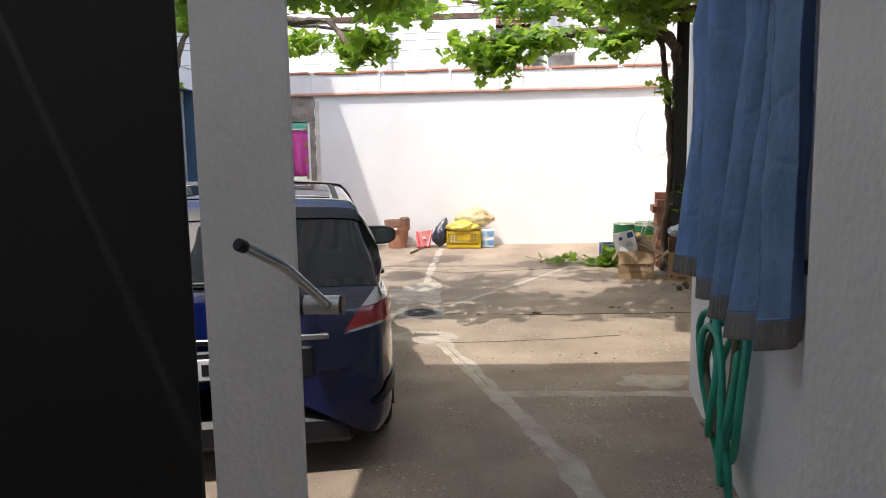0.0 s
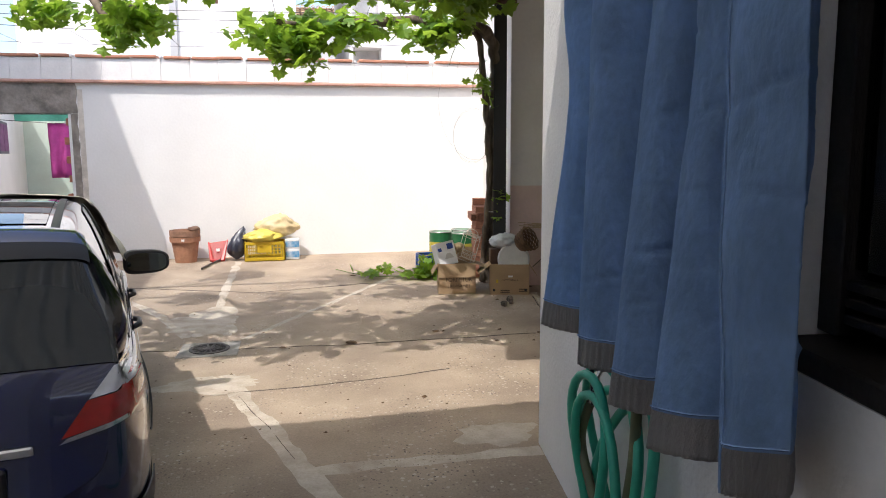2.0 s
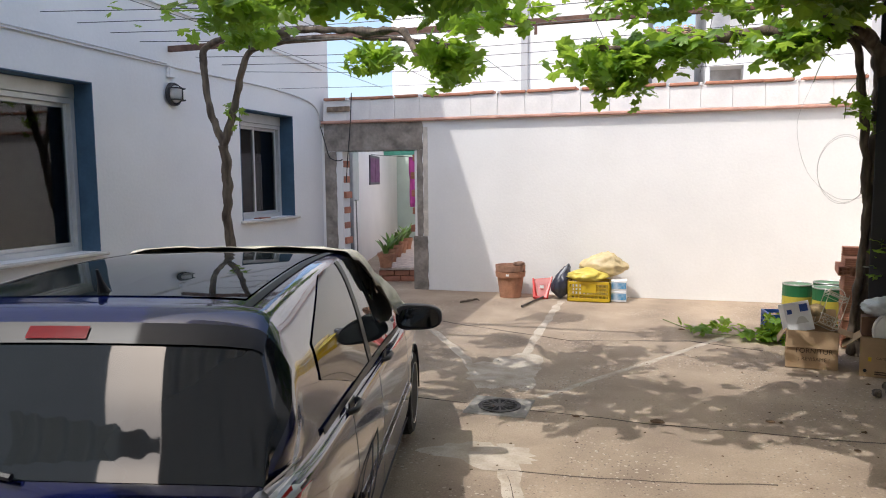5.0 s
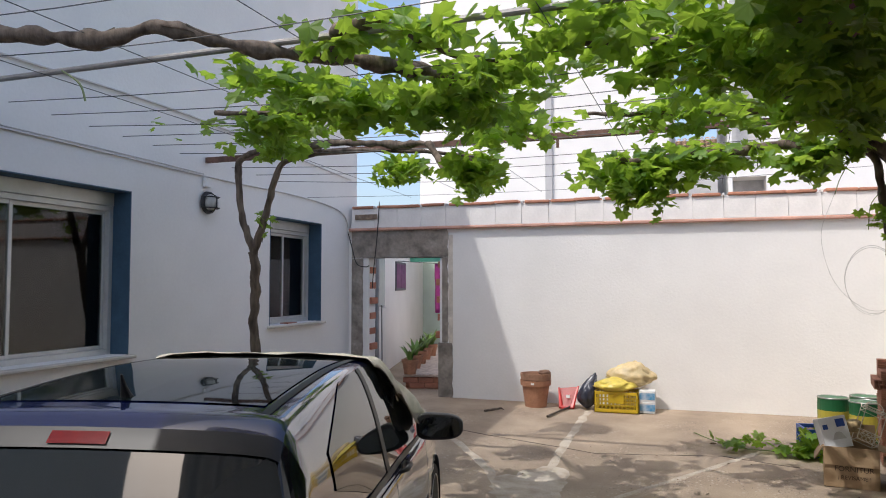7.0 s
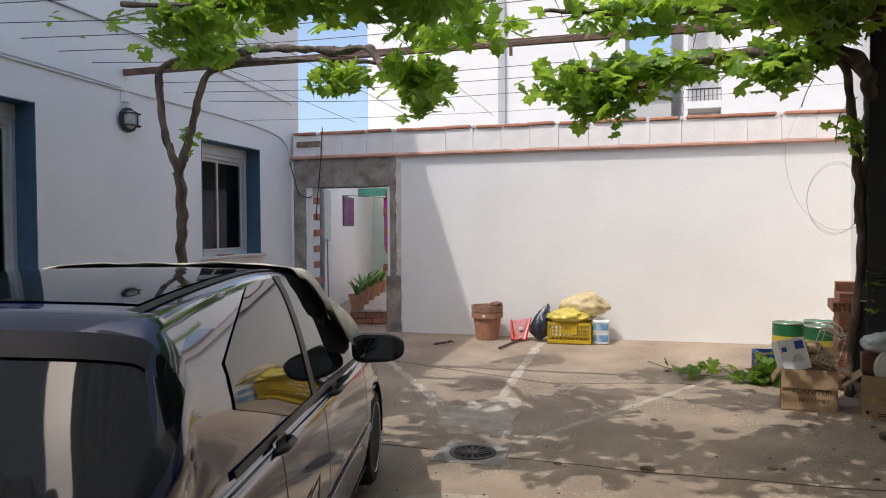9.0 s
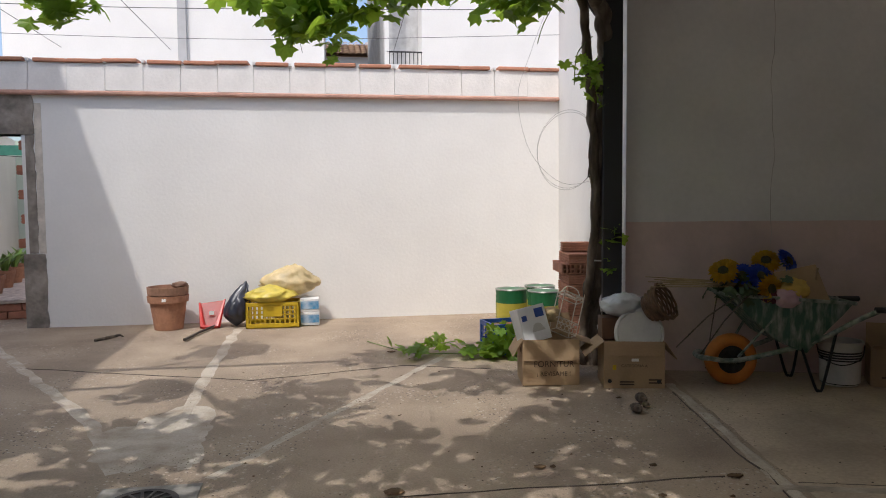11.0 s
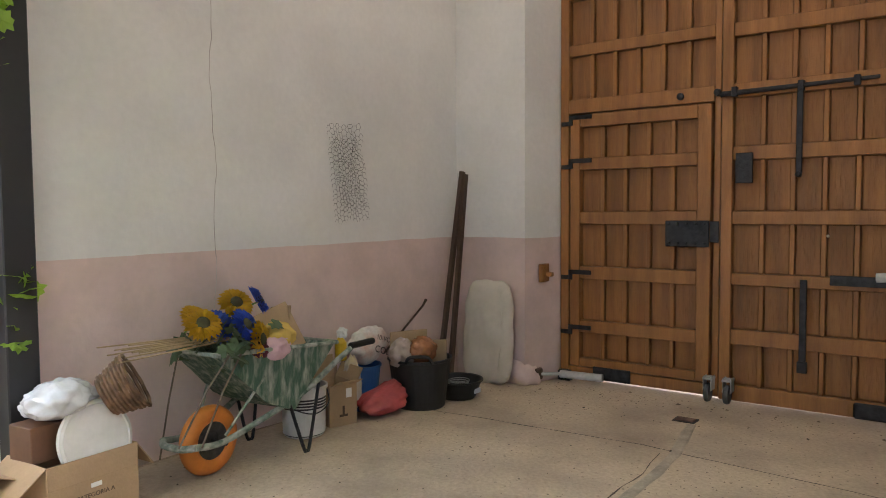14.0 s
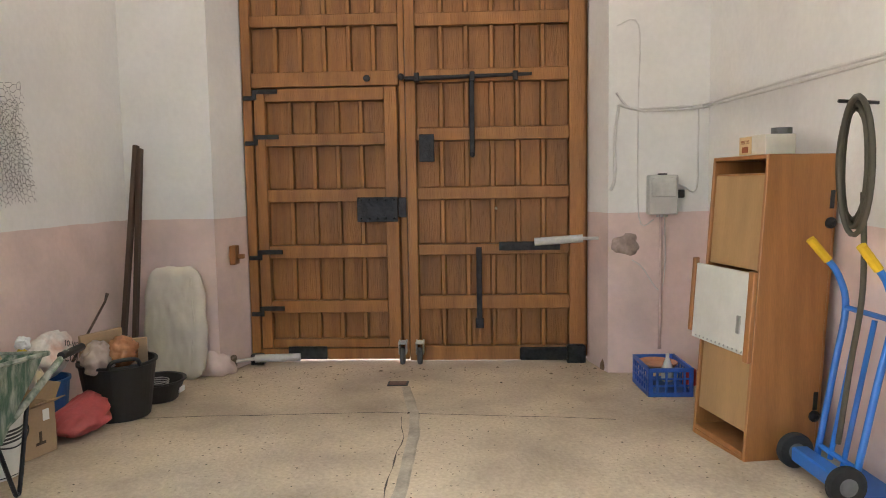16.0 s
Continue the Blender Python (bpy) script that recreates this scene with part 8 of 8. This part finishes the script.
for k, (a, c) in enumerate((((-0.46, -0.20, 0.66), (-0.92, -0.36, 0.34)), ((-0.40, -0.22, 0.66), (-0.74, -0.30, 0.28)), ((-0.46, 0.18, 0.64), (-0.50, 0.30, 0.05)))):
    part("stalk", tube([a, tuple((Vector(a) + Vector(c)) / 2 + Vector((0, 0, 0.03))), c], 0.005, 5), BARK, canes)

# ---- things along the shed wall ----
def lay(name, bm_, x, y, mt, label, cat, rz=0.0, dz=0.0, smooth=False):
    o = part(name, bm_, mt, smooth=smooth)
    o.matrix_world = pose(x, y, ground_z(x, y) + 0.004 + dz, 0, 0, rz)
    return tagged(o, label, cat)
x, y = 4.17, 6.27
t = thing("paint_bucket", pose(x, y, ground_z(x, y) + 0.004, 0, 0, -35), "white plastic paint bucket with black printed bands", "bucket")
part("body", lathe([(0.115, 0), (0.12, 0.005), (0.14, 0.29), (0.148, 0.29), (0.148, 0.31), (0.136, 0.31), (0.13, 0.02), (0.01, 0.015)], 32), mat("white_bucket", (0.66, 0.65, 0.62), 0.4, var=0.08), t)
part("base_band", lathe([(0.1225, 0.012), (0.1275, 0.085)], 32, cap=False), DARK_STEEL, t)
for k in range(8):
    z = 0.105 + 0.018 * k
    part("stripe", lathe([(0.1215 + z * 0.069 - 0.0005, z), (0.1215 + (z + 0.0115) * 0.069 - 0.0005, z + 0.0115)], 32, cap=False), DARK_STEEL, t)
part("paint_inside", lathe([(0.128, 0.24), (0.01, 0.245)], 20, cap=False), DARK_STEEL, t)
part("bail", tube(smooth_path([(-0.15, 0, 0.28), (-0.12, -0.10, 0.20), (0.0, -0.155, 0.16), (0.12, -0.10, 0.20), (0.15, 0, 0.28)], 6), 0.004, 6), GIRON, t)
for k, ch in enumerate("P.REDECOR, S.L."):
    a = radians(-90 + (k - 7) * 12)
    text(ch, 0.042, Matrix.Translation((0.1285 * math.cos(a), 0.1285 * math.sin(a), 0.035)) @ pose(0, 0, 0, 88, 0, math.degrees(a) + 90), WHITE, t)
B3 = carton(pose(4.50, 6.25, ground_z(4.5, 6.2) + 0.004, 0, 0, -32), 0.20, 0.28, 0.27, "small brown carton with arrow marks by the wall", [("f", 25, 0.09), ("b", 80, 0.14), ("r", 60, 0.10)])
part("arrow_mark", box(-0.03, -0.1422, 0.06, 0.03, -0.1404, 0.075), INK, B3)
part("arrow_mark", box(-0.008, -0.1422, 0.075, 0.008, -0.1404, 0.13), INK, B3)
part("white_sticker", box(0.02, -0.1422, 0.18, 0.06, -0.1404, 0.24), WHITE, B3)
lay("cardboard_sheet", box(-0.10, -0.008, 0, 0.12, 0.008, 0.36, 0.003), 4.66, 6.40, CARD_IN, "brown cardboard sheet leaning on the wall", "cardboard", -16)
lay("bleach_bag", bag(0.075, 0.06, 0.40, 31, 0.35, (0, 0), 0.10), 4.68, 6.20, mat("cement_sack_print", (0.50, 0.40, 0.14), 0.5, var=0.15, scale=5, col2=(0.40, 0.38, 0.42), cover=0.5), "yellow and grey printed plastic sack", "sack", 0, 0, True)
lay("yellow_bottle", lathe([(0.035, 0), (0.04, 0.01), (0.04, 0.12), (0.02, 0.15), (0.015, 0.17)], 16), 4.64, 6.26, YELLOW_PL, "yellow plastic bottle on the sack", "bottle", 0, 0.38)
lay("crumpled_paper", lump((0, 0, 0.04), 0.04, 6, (1, 1, 1)), 4.66, 6.26, WHITE_CARD, "crumpled white paper on the bottle", "paper", 0, 0.52)
lay("red_bag", bag(0.23, 0.14, 0.20, 17, 0.62, (0.20, 0.02), 0.20), 4.76, 6.03, mat("red_net_bag", (0.50, 0.09, 0.09), 0.5, var=0.15, scale=6, bump=0.4, bscale=30), "faded red plastic bag lying on the floor", "bag", -14, 0, True)
x, y = 4.90, 6.24
t = thing("blue_bucket", pose(x, y, ground_z(x, y) + 0.004), "blue plastic bucket behind the red bag", "bucket")
part("body", lathe([(0.11, 0), (0.14, 0.30), (0.148, 0.30), (0.148, 0.315), (0.135, 0.315), (0.105, 0.02), (0.01, 0.015)], 28), mat("blue_bucket_plastic", (0.02, 0.10, 0.28), 0.45, var=0.08), t)
lay("shopping_bag", bag(0.16, 0.09, 0.27, 41, 0.25, (0.05, 0), 0.14), 4.93, 6.22, mat("printed_white_bag", (0.62, 0.58, 0.54), 0.4, var=0.15, scale=7, bump=0.3, col2=(0.50, 0.16, 0.08), cover=0.33), "white shopping bag with dark lettering on the bucket", "bag", -20, 0.30, True)
o = thing("bag_writing", pose(4.93, 6.10, ground_z(4.9, 6.1) + 0.42, 80, 20, -25), "black lettering on the shopping bag", "lettering")
text("COL", 0.07, pose(0.02, -0.02, 0.0), DARK_STEEL, o)
text("10-VOL", 0.05, pose(0.03, 0.07, 0.0), DARK_STEEL, o)
x, y = 5.13, 5.88
t = thing("rubber_tub", pose(x, y, ground_z(x, y) + 0.004, 0, 0, 20), "large black rubber tub holding cardboard and bags", "tub")
RUBB = mat("black_rubber", (0.014, 0.014, 0.015), 0.55, var=0.2, scale=10)
part("body", lathe([(0.17, 0), (0.18, 0.01), (0.225, 0.34), (0.235, 0.345), (0.235, 0.36), (0.218, 0.36), (0.175, 0.03), (0.01, 0.02)], 36), RUBB, t)
for s in (-1, 1):
    part("handle", tube(smooth_path([(s * 0.228, -0.09, 0.355), (s * 0.25, -0.06, 0.40), (s * 0.25, 0.06, 0.40), (s * 0.228, 0.09, 0.355)], 5), 0.012, 8), RUBB, t)
lay("cardboard_piece", box(-0.15, -0.01, 0, 0.15, 0.01, 0.24, 0.004), 5.14, 5.97, CARD, "torn cardboard piece standing in the tub", "cardboard", -40, 0.30)
lay("cardboard_piece", box(-0.10, -0.01, 0, 0.12, 0.01, 0.17, 0.004), 5.24, 5.84, CARD_IN, "torn cardboard flap standing in the tub", "cardboard", -75, 0.30)
lay("orange_bag", bag(0.12, 0.09, 0.20, 53, 0.3, (0, 0), 0.12), 5.08, 5.84, mat("clear_orange_film", (0.48, 0.20, 0.09), 0.25, var=0.2, scale=8, bump=0.4), "crinkled orange plastic wrapping in the tub", "bag", 0, 0.31, True)
lay("clear_bag", bag(0.11, 0.09, 0.22, 57, 0.3, (0, 0), 0.12), 5.0, 5.96, mat("dusty_pink_film", (0.46, 0.36, 0.31), 0.4, var=0.15), "dusty pale bag in the rubber tub", "bag", 0, 0.28, True)
stick = part("iron_rod", tube([(5.0, 6.1, 0.35), (5.55, 6.02, 0.62), (5.62, 6.02, 0.66)], [0.008, 0.008, 0.012], 8), mat("rusty_rod", (0.12, 0.07, 0.05), 0.8, var=0.4, scale=30))
tagged(stick, "rusty speckled iron rod leaning out of the tub", "rod")
x, y = 5.50, 5.72
t = thing("wash_basin", pose(x, y, ground_z(x, y) + 0.004), "small black plastic basin with a label", "basin")
part("body", lathe([(0.13, 0), (0.14, 0.01), (0.185, 0.13), (0.20, 0.135), (0.20, 0.145), (0.178, 0.142), (0.13, 0.02), (0.01, 0.015)], 32), RUBB, t)
part("label_sticker", box(0.0, -0.170, 0.05, 0.07, -0.160, 0.085, m=pose(0, 0, 0, 0, 0, -20)), WHITE_CARD, t)
for k in range(3):
    part("wire_coil", tube([(0.09 * math.cos(a) + 0.02 * k, 0.08 * math.sin(a), 0.10 + 0.01 * k) for a in np.linspace(0, 6.283, 18, endpoint=False)], 0.004, 5, closed=True), STEELC, t)
PLANK = mat("dark_stained_plank", (0.09, 0.05, 0.03), 0.6, var=0.2, scale=3, bump=0.3, stretch=(5, 5, 0.3))
for k, (u, v, tilt, lean) in enumerate(((-0.25, -0.06, 3.5, 7.0), (-0.165, -0.12, 2.4, 4.6))):
    o = part("wooden_plank", box(-0.026, -0.016, 0, 0.026, 0.016, 1.78 - 0.03 * k, 0.004), PLANK)
    p = SHED @ Vector((u - 0.05, v, 0))
    o.matrix_world = pose(p.x, p.y, ground_z(p.x, p.y) + 0.004, 0, 0, SKEW) @ pose(0, 0, 0, tilt, lean, 0)
    tagged(o, "long dark stained plank leaning in the corner", "plank")
def pad():
    """A flat cushion in a loose sheet, slumped and puckered along its seam."""
    b = bmesh.new()
    bmesh.ops.create_cube(b, size=2)
    bmesh.ops.subdivide_edges(b, edges=b.edges[:], cuts=24, use_grid_fill=True)
    for v in b.verts:
        x, y, z = v.co
        r = (abs(y) ** 5 + abs(z) ** 5) ** 0.2
        k = 1 / max(1, r)
        y, z = y * k, z * k
        puff = max(0.0, 1 - r ** 4) ** 0.5
        wr = noise.noise((y * 2.2, z * 3, 1)) * 0.35 + noise.noise((y * 7, z * 4, 4)) * 0.22 + noise.noise((y * 16, z * 10, 7)) * 0.10
        seam = 0.35 * math.exp(-((y + 0.62 + 0.05 * math.sin(z * 5)) / 0.05) ** 2)
        v.co = Vector((x * (0.012 + 0.045 * puff * (1 + wr) - 0.012 * seam), 0.24 * y * (1 + 0.06 * noise.noise((0, z * 3, 2)) - 0.10 * max(0, z)), 0.43 + 0.43 * z * (1 + 0.03 * noise.noise((y * 3, 5, 0)))))
    return b
p = SHED @ Vector((-0.02, -0.36, 0))
o = part("wrapped_pad", pad(), mat("off_white_sheet", (0.64, 0.58, 0.50), 0.85, var=0.08, scale=4, bump=0.35, bscale=14), smooth=True)
o.matrix_world = pose(p.x, p.y, ground_z(p.x, p.y) + 0.004, 0, 0, SKEW) @ pose(0, 0, 0, 0, 4, 0)
part("seam", tube([(-0.052 + 0.006 * math.sin(z * 21), -0.152 + 0.012 * math.sin(z * 11), z) for z in np.linspace(0.10, 0.78, 24)], 0.005, 6), o.data.materials[0], o, "puckered seam")
tagged(o, "off-white wrapped cushion pad leaning on the wall", "pad")
# crumpled wire netting hung on the wall
def hexnet(width, height, cell, seed, slant, bunch):
    """Twisted wire cells, bunched up towards the middle."""
    b = bmesh.new()
    nx, nz = int(width / (cell * 1.5)) + 1, int(height / (cell * 1.73)) + 1
    def P(x, z):
        cx, cz = x - width / 2, z - height / 2
        g = bunch * math.exp(-((cx / (0.4 * width)) ** 2 + (cz / (0.35 * height)) ** 2))
        wob = Vector((noise.noise((x * 11 + seed, z * 11, 1)), noise.noise((x * 8, z * 8 + seed, 5)), noise.noise((x * 11, z * 11, 9 + seed))))
        return Vector((cx * (1 - 0.35 * g) - slant * cz + 0.022 * wob.x, -0.010 - 0.045 * abs(wob.y) - 0.02 * g, cz * (1 - 0.15 * g) + 0.020 * wob.z + 0.04 * cx))
    for j in range(nz):
        for i in range(nx):
            x0, z0 = i * cell * 1.5, j * cell * 1.73 + (cell * 0.87 if i % 2 else 0)
            h = [P(x0 + cell * math.cos(radians(60 * k)), z0 + cell * math.sin(radians(60 * k))) for k in range(4)]
            for a, d in zip(h, h[1:]):
                side = Vector((0, 1, 0)).cross(d - a).normalized() * 0.0013
                q = [b.verts.new(v) for v in (a - side, d - side, d + side, a + side)]
                b.faces.new(q)
    return b
net_b = hexnet(0.34, 0.66, 0.021, 0, 0.12, 0.3)
join(net_b, hexnet(0.24, 0.50, 0.021, 4.4, 0.20, 0.8))
net = part("wire_netting", net_b, mat("dull_wire", (0.07, 0.068, 0.065), 0.6, metal=0.4))
net.matrix_world = SHED @ pose(-1.27, 0.02, 1.62, 0, 0, 0)
tagged(net, "crumpled hexagonal wire netting hung on the wall", "netting")
# ---- cabinet, hand truck, crate at the other wall ----
CABW = mat("orange_brown_veneer", (0.36, 0.155, 0.05), 0.4, var=0.14, scale=2.5, bump=0.1, stretch=(5, 5, 0.5))
PLY = mat("plywood_back", (0.42, 0.26, 0.12), 0.6, var=0.10, scale=3, stretch=(3, 3, 0.5))
cb = thing("cabinet", pose(3.86, 2.67, ground_z(3.8, 2.6) + 0.004, 0, 0, -4), "tall old orange-brown wooden cabinet turned to the wall", "cabinet")
# local x runs towards the yard's side (-), y towards the room
cbm = Matrix.Identity(4)
Wc, Dc, Hc = 0.50, 0.38, 1.52
shear = Matrix(((1, 0, 0.03, 0), (0, 1, -0.085, 0), (0, 0, 1, 0), (0, 0, 0, 1)))
def cpart(name, x0, y0, z0, x1, y1, z1, mt, label="", bev=0.004):
    return part(name, box(x0, y0, z0, x1, y1, z1, bev, m=shear), mt, cb, label)
cpart("side_panel", -Wc, -Dc, 0, -Wc + 0.022, 0.0, Hc, CABW)
cpart("side_panel", -0.022, -Dc, 0, 0.0, 0.0, Hc, CABW)
cpart("top_panel", -Wc + 0.022, -Dc, Hc - 0.022, -0.022, 0, Hc, CABW)
cpart("bottom_panel", -Wc + 0.022, -Dc, 0.03, -0.022, 0, 0.055, CABW)
cpart("front_door", -Wc + 0.01, -Dc - 0.022, 0.02, -0.01, -Dc - 0.002, Hc - 0.02, CABW)
cpart("back_panel", -Wc + 0.024, -0.025, 0.95, -0.024, -0.012, Hc - 0.10, PLY, "plywood back panel")
cpart("back_panel", -Wc + 0.024, -0.025, 0.15, -0.024, -0.012, 0.52, PLY, "plywood back panel")
cpart("shelf_edge", -Wc + 0.022, -0.10, Hc - 0.11, -0.022, -0.02, Hc - 0.09, CABW)
cpart("bottom_rail", -Wc + 0.022, -0.02, 0.0, -0.022, 0.0, 0.03, CABW)
cpart("drawer_board", -Wc + 0.05, 0.002, 0.53, 0.05, 0.022, 0.94, mat("white_laminate", (0.62, 0.62, 0.58), 0.4, var=0.05), "white laminate board")
cpart("board_edge", -Wc - 0.0, 0.001, 0.50, -Wc + 0.046, 0.026, 0.95, CABW)
cpart("board_edge", 0.052, 0.003, 0.56, 0.085, 0.03, 0.97, CABW)
cpart("lock_escutcheon", -Wc + 0.085, 0.0225, 0.63, -Wc + 0.12, 0.027, 0.72, STEELC, "worn steel lock plate")
for k in range(12):
    part("nail", lathe([(0.006, 0), (0.004, 0.004)], 6, m=shear @ pose(-Wc + 0.06 + 0.04 * k, 0.0225, 0.545, -90, 0, 0)), STEELC, cb)
part("hinge", box(-Wc - 0.004, -Dc + 0.005, 1.25, -Wc + 0.001, -Dc + 0.03, 1.34, 0.002, m=shear), GIRON, cb)
part("hinge", box(-Wc - 0.004, -Dc + 0.005, 0.25, -Wc + 0.001, -Dc + 0.03, 0.34, 0.002, m=shear), GIRON, cb)
part("round_crest", lathe([(0.01, 0), (0.26, 0), (0.26, 0.02), (0.01, 0.02)], 30, m=shear @ pose(-Wc / 2 - 0.02, -Dc - 0.03, 1.28, 90, 0, 0) @ Matrix.Diagonal((0.6, 0.8, 1, 1)) ), CABW, cb)
for z in (1.18, 0.22):
    part("knob_foot", lathe([(0.028, 0), (0.028, 0.012), (0.012, 0.02), (0.01, 0.03)], 14, m=shear @ pose(-Wc, -Dc - 0.01 + 0.03, z, 0, -90, 0)), GIRON, cb)
t = thing("biscuit_box", pose(3.60, 2.42, ground_z(3.8, 2.6) + Hc + 0.006, 0, 0, -8), "small white carton box with an orange printed end on the cabinet", "box")
part("carton", box(-0.13, -0.07, 0, 0.13, 0.09, 0.10, 0.003), mat("pale_card", (0.60, 0.56, 0.48), 0.7, var=0.06), t)
part("printed_panel", box(0.0, 0.091, 0.005, 0.12, 0.0935, 0.095), mat("cream_print", (0.66, 0.48, 0.26), 0.6, var=0.1), t)
text("PISCOS", 0.026, pose(0.06, 0.0945, 0.06, 90, 0, 180), mat("dark_orange_ink", (0.30, 0.08, 0.02), 0.6), t)
part("print_mark", box(0.03, 0.0925, 0.015, 0.09, 0.095, 0.045), bpy.data.materials["dark_orange_ink"], t)
t = part("tape_roll", lathe([(0.03, 0), (0.05, 0), (0.05, 0.03), (0.03, 0.03)], 20, cap=False), mat("grey_tape", (0.12, 0.12, 0.12), 0.5))
t.matrix_world = pose(3.53, 2.40, ground_z(3.8, 2.6) + Hc + 0.11, 0, 0, 10)
tagged(t, "dark roll of tape on the carton", "tape")
BLUEP_ = mat("blue_enamel", (0.018, 0.15, 0.52), 0.3, var=0.06, coat=0.4)
# hand truck
ht = thing("hand_truck", pose(3.02, 2.50, ground_z(3.0, 2.5) + 0.004, 0, 0, -12), "bright blue steel hand truck with yellow grips", "hand truck")
hl = Matrix(((1, 0, 0, 0), (0, 1, -0.18, 0), (0, 0, 1, 0), (0, 0, 0, 1)))
def hp(x, y, z):
    return tuple(hl @ Vector((x, y, z)))
for s in (-1, 1):
    part("upright", tube(smooth_path([hp(s * 0.15, 0.0, 0.06), hp(s * 0.16, 0, 0.5), hp(s * 0.17, 0, 0.78), hp(s * 0.18, 0.06, 0.93), hp(s * 0.19, 0.14, 1.02)], 5), 0.016, 10), BLUEP_, ht, smooth=True)
    part("grip", tube([hp(s * 0.187, 0.12, 1.0), hp(s * 0.197, 0.22, 1.10)], 0.021, 10), mat("yellow_grip", (0.65, 0.42, 0.01), 0.5) if s < 0 else bpy.data.materials["yellow_grip"], ht)
    part("inner_bar", tube([hp(s * 0.05, 0.0, 0.10), hp(s * 0.055, 0, 0.76)], 0.012, 8), BLUEP_, ht)
    w = thing("wheel", pose(0, 0, 0), "", "")
    w.parent, w.matrix_parent_inverse = ht, Matrix.Identity(4)
    w.matrix_basis = pose(s * 0.21, 0.06, 0.085, 0, 90, 0)
    part("tyre", lathe([(0.05, -0.022), (0.078, -0.022), (0.085, -0.012), (0.085, 0.012), (0.078, 0.022), (0.05, 0.022)], 28), TYRE, w)
    part("hub", lathe([(0.01, -0.026), (0.03, -0.026), (0.055, -0.016), (0.055, 0.016), (0.03, 0.026), (0.01, 0.026)], 24), mat("grey_hub", (0.12, 0.12, 0.125), 0.5) if s < 0 else bpy.data.materials["grey_hub"], w)
part("crossbar", tube([hp(-0.165, 0, 0.78), hp(0.165, 0, 0.78)], 0.013, 8), BLUEP_, ht)
part("crossbar", tube([hp(-0.155, 0, 0.13), hp(0.155, 0, 0.13)], 0.013, 8), BLUEP_, ht)
part("axle_housing", box(-0.17, 0.02, 0.05, 0.17, 0.10, 0.12, 0.008), BLUEP_, ht)
part("toe_plate", box(-0.17, -0.24, 0.006, 0.17, 0.0, 0.012, 0.002), BLUEP_, ht)
# coiled cable on the wall
cc = thing("cable_coil", pose(0, 0, 0), "thick olive cable coil hanging on the wall", "cable")
OLIVE = mat("olive_cable", (0.07, 0.062, 0.042), 0.6, var=0.15)
for k in range(5):
    pts = []
    for a in np.linspace(0, 6.283, 26, endpoint=False):
        u = -2.10 - 0.03 * k + (0.12 + 0.02 * math.sin(k * 2.2)) * math.cos(a)
        z = 1.42 + 0.02 * math.sin(k * 3) + (0.24 + 0.012 * k) * math.sin(a)
        pts.append(tuple(SHED @ Vector((u, -4.29 + 0.014 * k, z))))
    part("loop", tube(pts, 0.012, 8, closed=True), OLIVE, cc, smooth=True)
part("tail", tube(smooth_path([tuple(SHED @ Vector(q)) for q in ((-2.24, -4.26, 1.3), (-2.28, -4.25, 0.9), (-2.22, -4.24, 0.55), (-2.18, -4.22, 0.2))], 6), 0.012, 8), OLIVE, cc, smooth=True)
part("nail", tube([tuple(SHED @ Vector((-2.13, -4.37, 1.68))), tuple(SHED @ Vector((-2.13, -4.20, 1.69)))], 0.008, 6), GIRON, cc)
# blue crate with a white bottle behind the cabinet
x, y = 4.78, 2.32
t = thing("plastic_crate", pose(x, y, ground_z(x, y) + 0.004, 0, 0, -14), "blue slotted plastic crate with bottles and a pot", "crate")
lattice_crate(0.42, 0.30, 0.20, BLUE_PL, t, 7, 3)
lay("white_bottle", lathe([(0.035, 0), (0.04, 0.01), (0.04, 0.08), (0.012, 0.16), (0.012, 0.185)], 18), 4.66, 2.35, mat("white_bottle_plastic", (0.72, 0.70, 0.66), 0.4), "white plastic bottle standing in the crate", "bottle", 0, 0.09)
lay("clay_saucer", lathe([(0.11, 0), (0.14, 0.03), (0.135, 0.035), (0.10, 0.01), (0.01, 0.01)], 22), 4.84, 2.32, POT, "terracotta saucer lying in the crate", "saucer", 0, 0.15)
lay("red_tin", lathe([(0.045, 0), (0.045, 0.10), (0.04, 0.105)], 18), 4.60, 2.22, PLASTIC_RED, "small red and white tin in the crate", "tin", 0, 0.07)
o = part("shovel", box(-0.10, -0.006, 0.0, 0.10, 0.006, 0.28, 0.004), mat("dull_steel", (0.16, 0.14, 0.12), 0.6, metal=0.4, var=0.2))
o.matrix_world = pose(4.55, 2.12, ground_z(4.5, 2.1) + 0.12, 12, -14, -10)
tagged(o, "dull steel shovel blade leaning behind the cabinet", "shovel")
